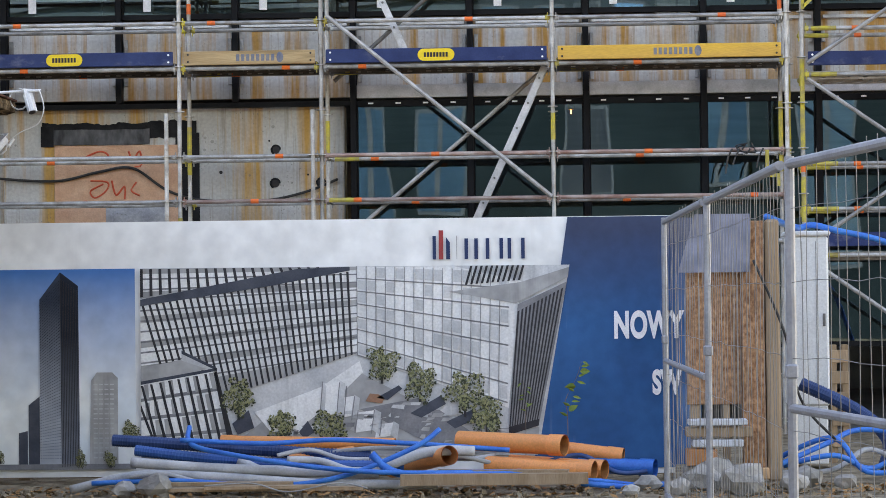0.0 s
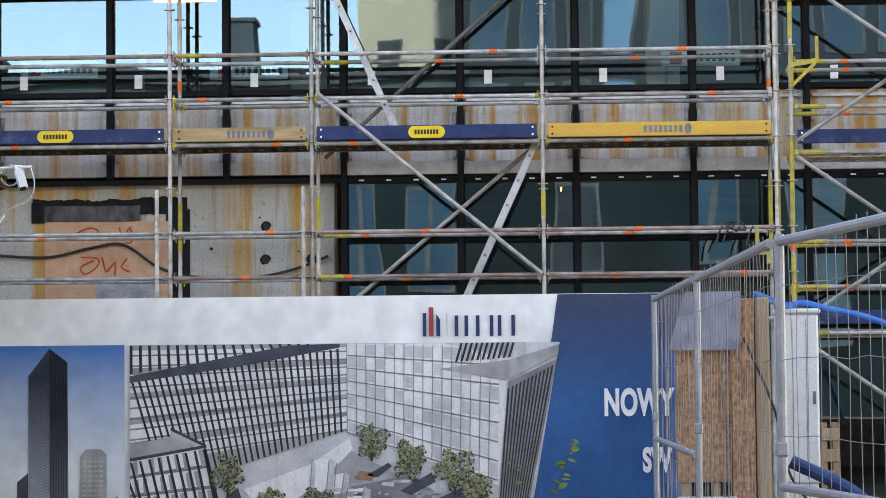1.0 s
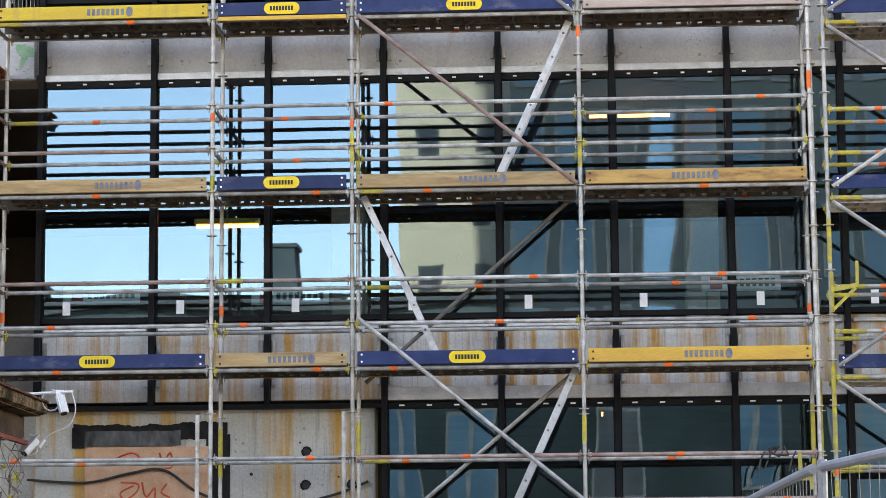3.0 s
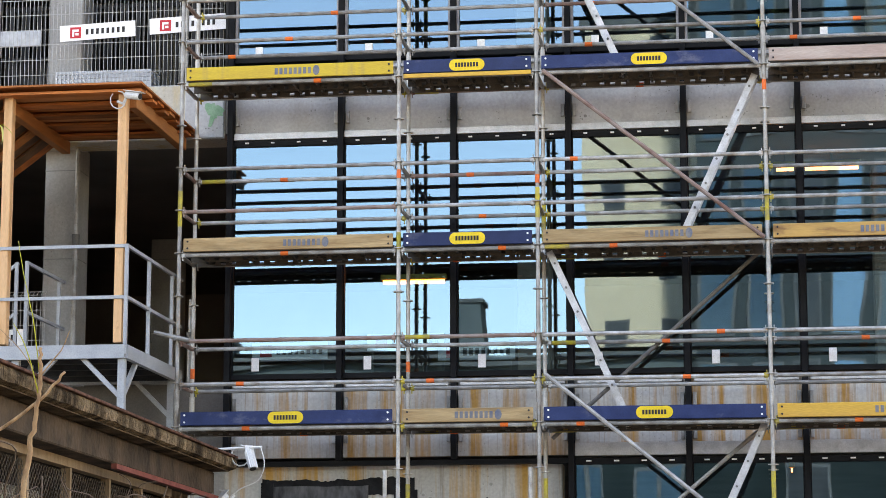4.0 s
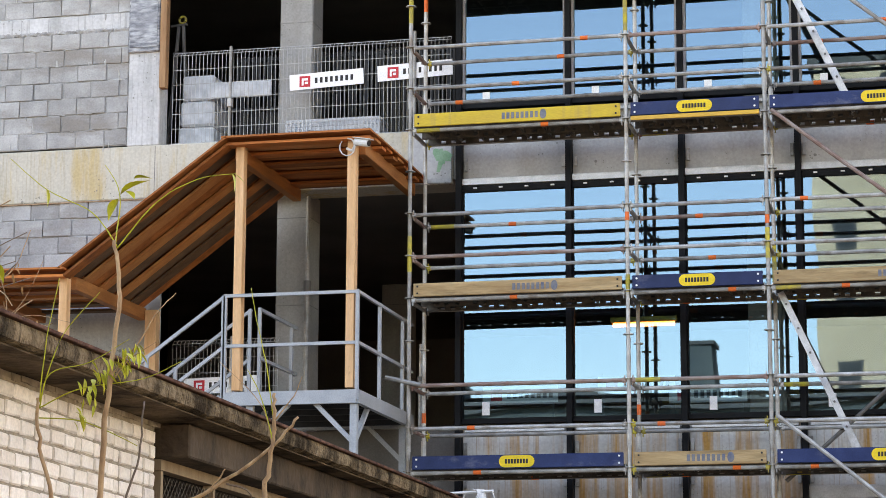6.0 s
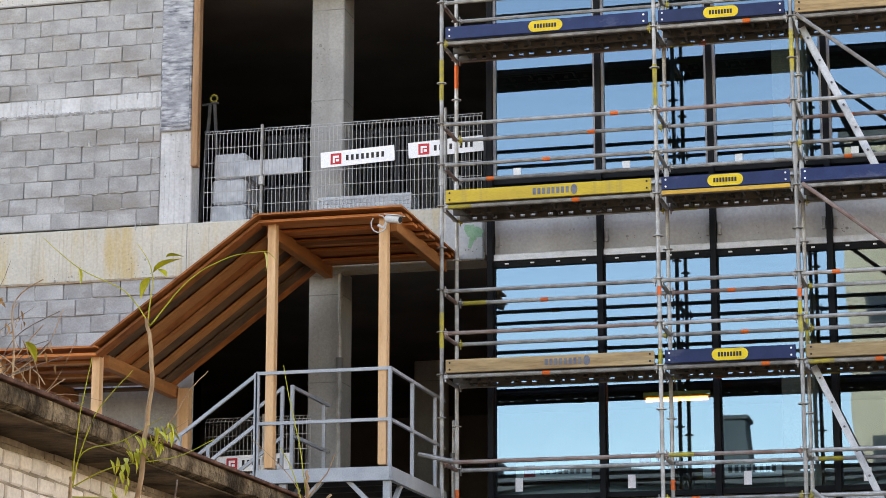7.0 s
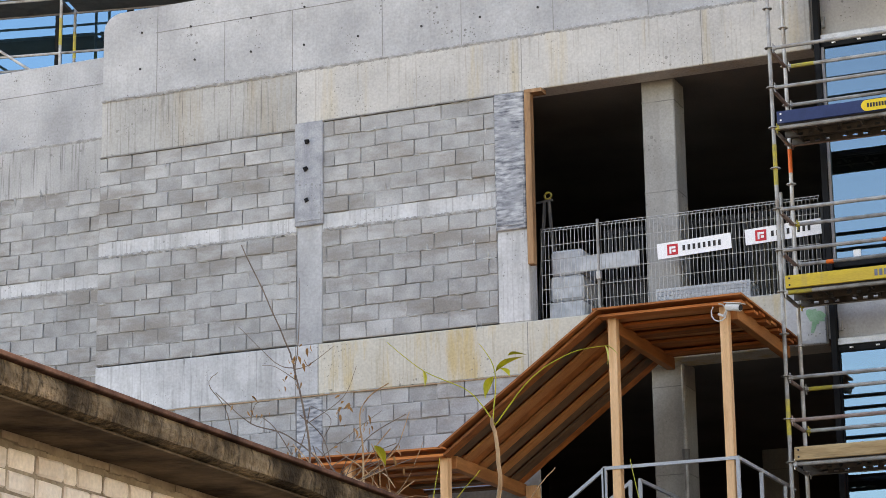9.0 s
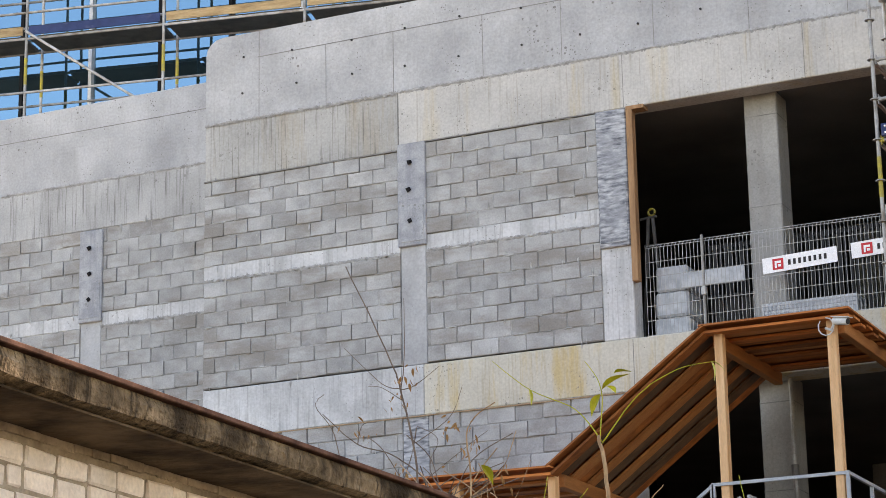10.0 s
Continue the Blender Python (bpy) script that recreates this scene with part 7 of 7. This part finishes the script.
t = plant(11.0, [([(-4.6, 0.0), (-4.5, 1.5), (-4.41, 2.47), (-4.345, 3.19), (-4.297, 3.59), (-4.334, 3.88)], 0.032, "bark"),
                 ([(-4.32, 3.84), (-4.12, 4.07), (-3.91, 4.18), (-3.71, 4.2)], 0.006, "leaf"),
                 ([(-4.32, 3.85), (-4.46, 4.03), (-4.71, 4.16), (-4.93, 4.34)], 0.006, "leaf"),
                 ([(-4.33, 3.86), (-4.32, 4.12), (-4.41, 4.28)], 0.006, "leaf"), ([(-4.34, 3.2), (-4.2, 3.35), (-4.1, 3.5), (-4.0, 3.6)], 0.007, "bark"), ([(-4.345, 3.15), (-4.25, 3.27), (-4.1, 3.36)], 0.006, "bark")],
          "tall slender sapling sprouting yellow-green shoots")
for dx, dz, ln, tl, yw in ((-4.32, 4.12, 0.16, -40, 10), (-4.3, 4.14, 0.1, 20, -30), (-4.72, 4.17, 0.09, 70, 60), (-4.25, 4.2, 0.1, -10, 0), (-3.73, 4.2, 0.1, 70, 20), (-3.72, 4.2, 0.08, 30, 0), (-4.33, 4.1, 0.12, 50, 170), (-5.0, 3.8, 0.12, 40, 60)):
    leaf(t, (dx, 11.0, dz), ln, tl, yw)
t = plant(11.0, [([(-4.55, 0.0), (-4.6, 1.5), (-4.63, 2.47), (-4.72, 2.9), (-4.725, 3.1)], 0.026, "bark"),
                 ([(-4.72, 3.05), (-4.66, 3.22), (-4.45, 3.27), (-4.24, 3.38)], 0.006, "leaf"), ([(-4.72, 3.05), (-4.5, 3.14), (-4.17, 3.18), (-3.97, 3.26)], 0.006, "leaf"),
                 ([(-4.72, 3.08), (-4.6, 3.4), (-4.4, 3.62)], 0.006, "leaf"), ([(-4.72, 3.0), (-4.5, 2.98), (-4.3, 2.9), (-4.2, 2.85)], 0.006, "leaf"), ([(-4.72, 3.08), (-4.68, 3.4), (-4.62, 3.7)], 0.006, "leaf")],
          "sapling with drooping compound leaf stalks")
rl = random.Random(3)
for k in range(70):
    f = rl.random()
    leaf(t, (-4.52 + 0.32 * f + rl.uniform(-0.03, 0.03), 11.0 + rl.uniform(-0.06, 0.06), 3.26 + 0.1 * f - rl.uniform(0, 0.3) * (1 - f)), rl.uniform(0.05, 0.09), rl.uniform(20, 90), rl.uniform(-70, 70))
plant(12.0, [([(-4.85, 0.0), (-4.76, 1.8), (-4.67, 2.55), (-4.57, 2.91), (-4.54, 3.2)], 0.016, "twig")], "thin bare reddish sapling stem")
for y, stems in ((14.0, [([(-6.84, 3.53), (-6.845, 4.42), (-6.96, 4.97), (-7.02, 5.17), (-7.34, 5.87)], 0.014, "twig"), ([(-6.96, 4.96), (-6.92, 5.16), (-6.9, 5.59)], 0.007, "twig"), ([(-6.97, 4.98), (-7.1, 5.03), (-7.37, 5.3)], 0.006, "twig"), ([(-6.96, 4.97), (-6.85, 4.99), (-6.66, 5.1)], 0.006, "twig"), ([(-6.95, 4.9), (-7.1, 5.0), (-7.2, 5.02)], 0.005, "twig"), ([(-6.85, 4.6), (-6.6, 4.75), (-6.5, 4.95)], 0.005, "twig")]),
                 (14.4, [([(-6.93, 3.53), (-6.93, 4.3), (-7.2, 4.6), (-7.5, 4.72), (-7.77, 4.96)], 0.011, "twig"), ([(-7.5, 4.72), (-7.46, 4.85), (-7.35, 4.86)], 0.006, "twig"), ([(-7.6, 4.4), (-7.68, 4.8), (-7.82, 5.02), (-7.75, 5.1)], 0.007, "twig"), ([(-7.0, 4.4), (-6.7, 4.6), (-6.5, 4.72)], 0.005, "twig")]),
                 (13.5, [([(-6.2, 3.53), (-6.21, 4.2), (-6.24, 4.55), (-6.05, 4.7)], 0.012, "bark"), ([(-6.21, 4.1), (-6.0, 4.25), (-5.9, 4.5)], 0.008, "bark"), ([(-6.3, 4.0), (-6.5, 4.3), (-6.45, 4.5), (-6.6, 4.6)], 0.006, "twig"), ([(-6.2, 3.9), (-5.95, 4.0), (-5.8, 4.3)], 0.006, "bark"), ([(-6.25, 4.0), (-6.4, 4.15), (-6.7, 4.2)], 0.005, "twig"), ([(-6.2, 3.8), (-5.9, 3.95), (-5.6, 3.9)], 0.005, "bark")])):
    t = plant(y, stems, "dry leafless weed growing on the garage roof", "roof_weed")
    sx, sz = stems[0][0][1]
    spots = [stems[0][0][2], stems[1][0][1], stems[-1][0][1]]
    for k in range(26):
        sx, sz = spots[k % 3]
        leaf(t, (sx + rl.gauss(0, 0.06), y + rl.gauss(0, 0.05), sz + rl.gauss(-0.06, 0.06)), rl.uniform(0.03, 0.07), rl.uniform(20, 110), rl.uniform(0, 360), "leaf_brown", roll=rl.uniform(0, 80))
    sx, sz = stems[0][0][1]
    for k in range(22):
        x0, z0 = sx + rl.uniform(-0.25, 0.3), rl.uniform(3.54, sz)
        dx, dz = rl.uniform(-0.5, 0.5), rl.uniform(0.1, 0.45)
        b = tube(bend((x0, y, z0), (x0 + dx * 0.4, y + rl.uniform(-0.1, 0.1), z0 + dz * 0.6), (x0 + dx, y + rl.uniform(-0.2, 0.2), z0 + dz)), 0.0035, 5, caps=False)
        part("twig", b, "bark" if y < 14 else "twig", t)
t = plant(21.0, [([(0.1, -0.03), (0.1, 0.56), (0.08, 0.68), (0.18, 0.88), (0.23, 1.03)], 0.006, "twig")], "leafy green vine before the blue banner", "vine")
for k in range(12):
    f = k / 11
    leaf(t, (0.1 + 0.14 * f, 20.98, 0.55 + 0.48 * f), rl.uniform(0.06, 0.1), rl.uniform(-40, 40), rl.choice((0, 170, 190, 10)), "leaf_green", roll=rl.uniform(50, 80))
t = plant(21.0, [([(-0.27, -0.03), (-0.27, 0.54), (-0.28, 0.8), (-0.29, 0.87)], 0.004, "twig")], "thin green vine before the banner", "vine")
for k in range(8):
    leaf(t, (-0.28 + rl.uniform(-0.03, 0.03), 20.98, 0.6 + 0.035 * k), rl.uniform(0.04, 0.07), rl.uniform(-40, 40), rl.choice((0, 170, 190, 10)), "leaf_green", roll=60)


# ---- bare climber on the garage's window screen ----
t = thing("bare_climber", (-5.2, 19, 0), "tangle of bare brown climber stems on the garage screen", "climber", kind="stuff")
rc = random.Random(15)
b = bmesh.new()
for k in range(46):
    y, z = rc.uniform(15.5, 21.6), rc.uniform(1.4, 2.4)
    pts = [(-5.32 + rc.uniform(-0.05, 0.12), y, z)]
    for q in range(4):
        y += rc.uniform(-0.3, 0.3)
        z = min(z + rc.uniform(-0.08, 0.32), 3.1)
        pts.append((-5.3 + rc.uniform(-0.06, 0.14), y, z))
    tube(bend(*pts, n=4), rc.uniform(0.004, 0.009), 5, bm=b, caps=False)
for k in range(40):
    y, z = rc.uniform(18.4, 21.6), rc.uniform(2.2, 2.7)
    pts = [(-5.2 + rc.uniform(-0.1, 0.1), y, z)]
    for q in range(4):
        y += rc.uniform(-0.25, 0.25)
        z = min(z + rc.uniform(-0.05, 0.22), 3.08)
        pts.append((-5.2 + rc.uniform(-0.1, 0.1), y, z))
    tube(bend(*pts, n=4), rc.uniform(0.003, 0.006), 5, bm=b, caps=False)
part("stem", b, "twig", t)
for k in range(14):
    leaf(t, (-5.25 + rc.uniform(-0.05, 0.1), rc.uniform(18.5, 21.6), rc.uniform(1.7, 2.9)), rc.uniform(0.06, 0.1), rc.uniform(30, 100), rc.uniform(0, 360))

# ---- cable bundle and yellow bracket on the scaffold guardrail ----
t = thing("cable_bundle", (2.1, 26.3, 3.2), "black cable bundle knotted round the guardrail", "cable bundle")
rc = random.Random(6)
for k in range(3):
    c = 2.06 + 0.05 * k
    part("loop", tube([(c + (0.045 + 0.02 * k) * math.cos(a + k) + 0.02 * math.sin(2.3 * a), 26.30 + 0.015 * k, 3.22 + 0.06 * math.sin(a + k) + 0.02 * math.cos(1.7 * a + k)) for a in [q * 0.5 for q in range(12)]], 0.009, 6), "black_rubber", t)
for x, dz in ((1.9, -0.28), (1.98, -0.18), (2.24, -0.22)):
    part("tail", tube(bend((x + 0.08, 26.3, 3.22), (x + 0.03, 26.29, 3.12), (x, 26.28, 3.22 + dz)), 0.011, 6), "black_rubber", t)
br2 = part("side_bracket", box(2.34, 2.38, 26.27, 26.31, 2.9, 3.2), "yellow", scaffold, "yellow hooked bracket")
part("bracket_arm", box(2.38, 2.5, 26.27, 26.31, 2.9, 2.94), "yellow", br2)
part("bracket_arm", box(2.46, 2.5, 26.27, 26.31, 2.8, 2.9), "yellow", br2)
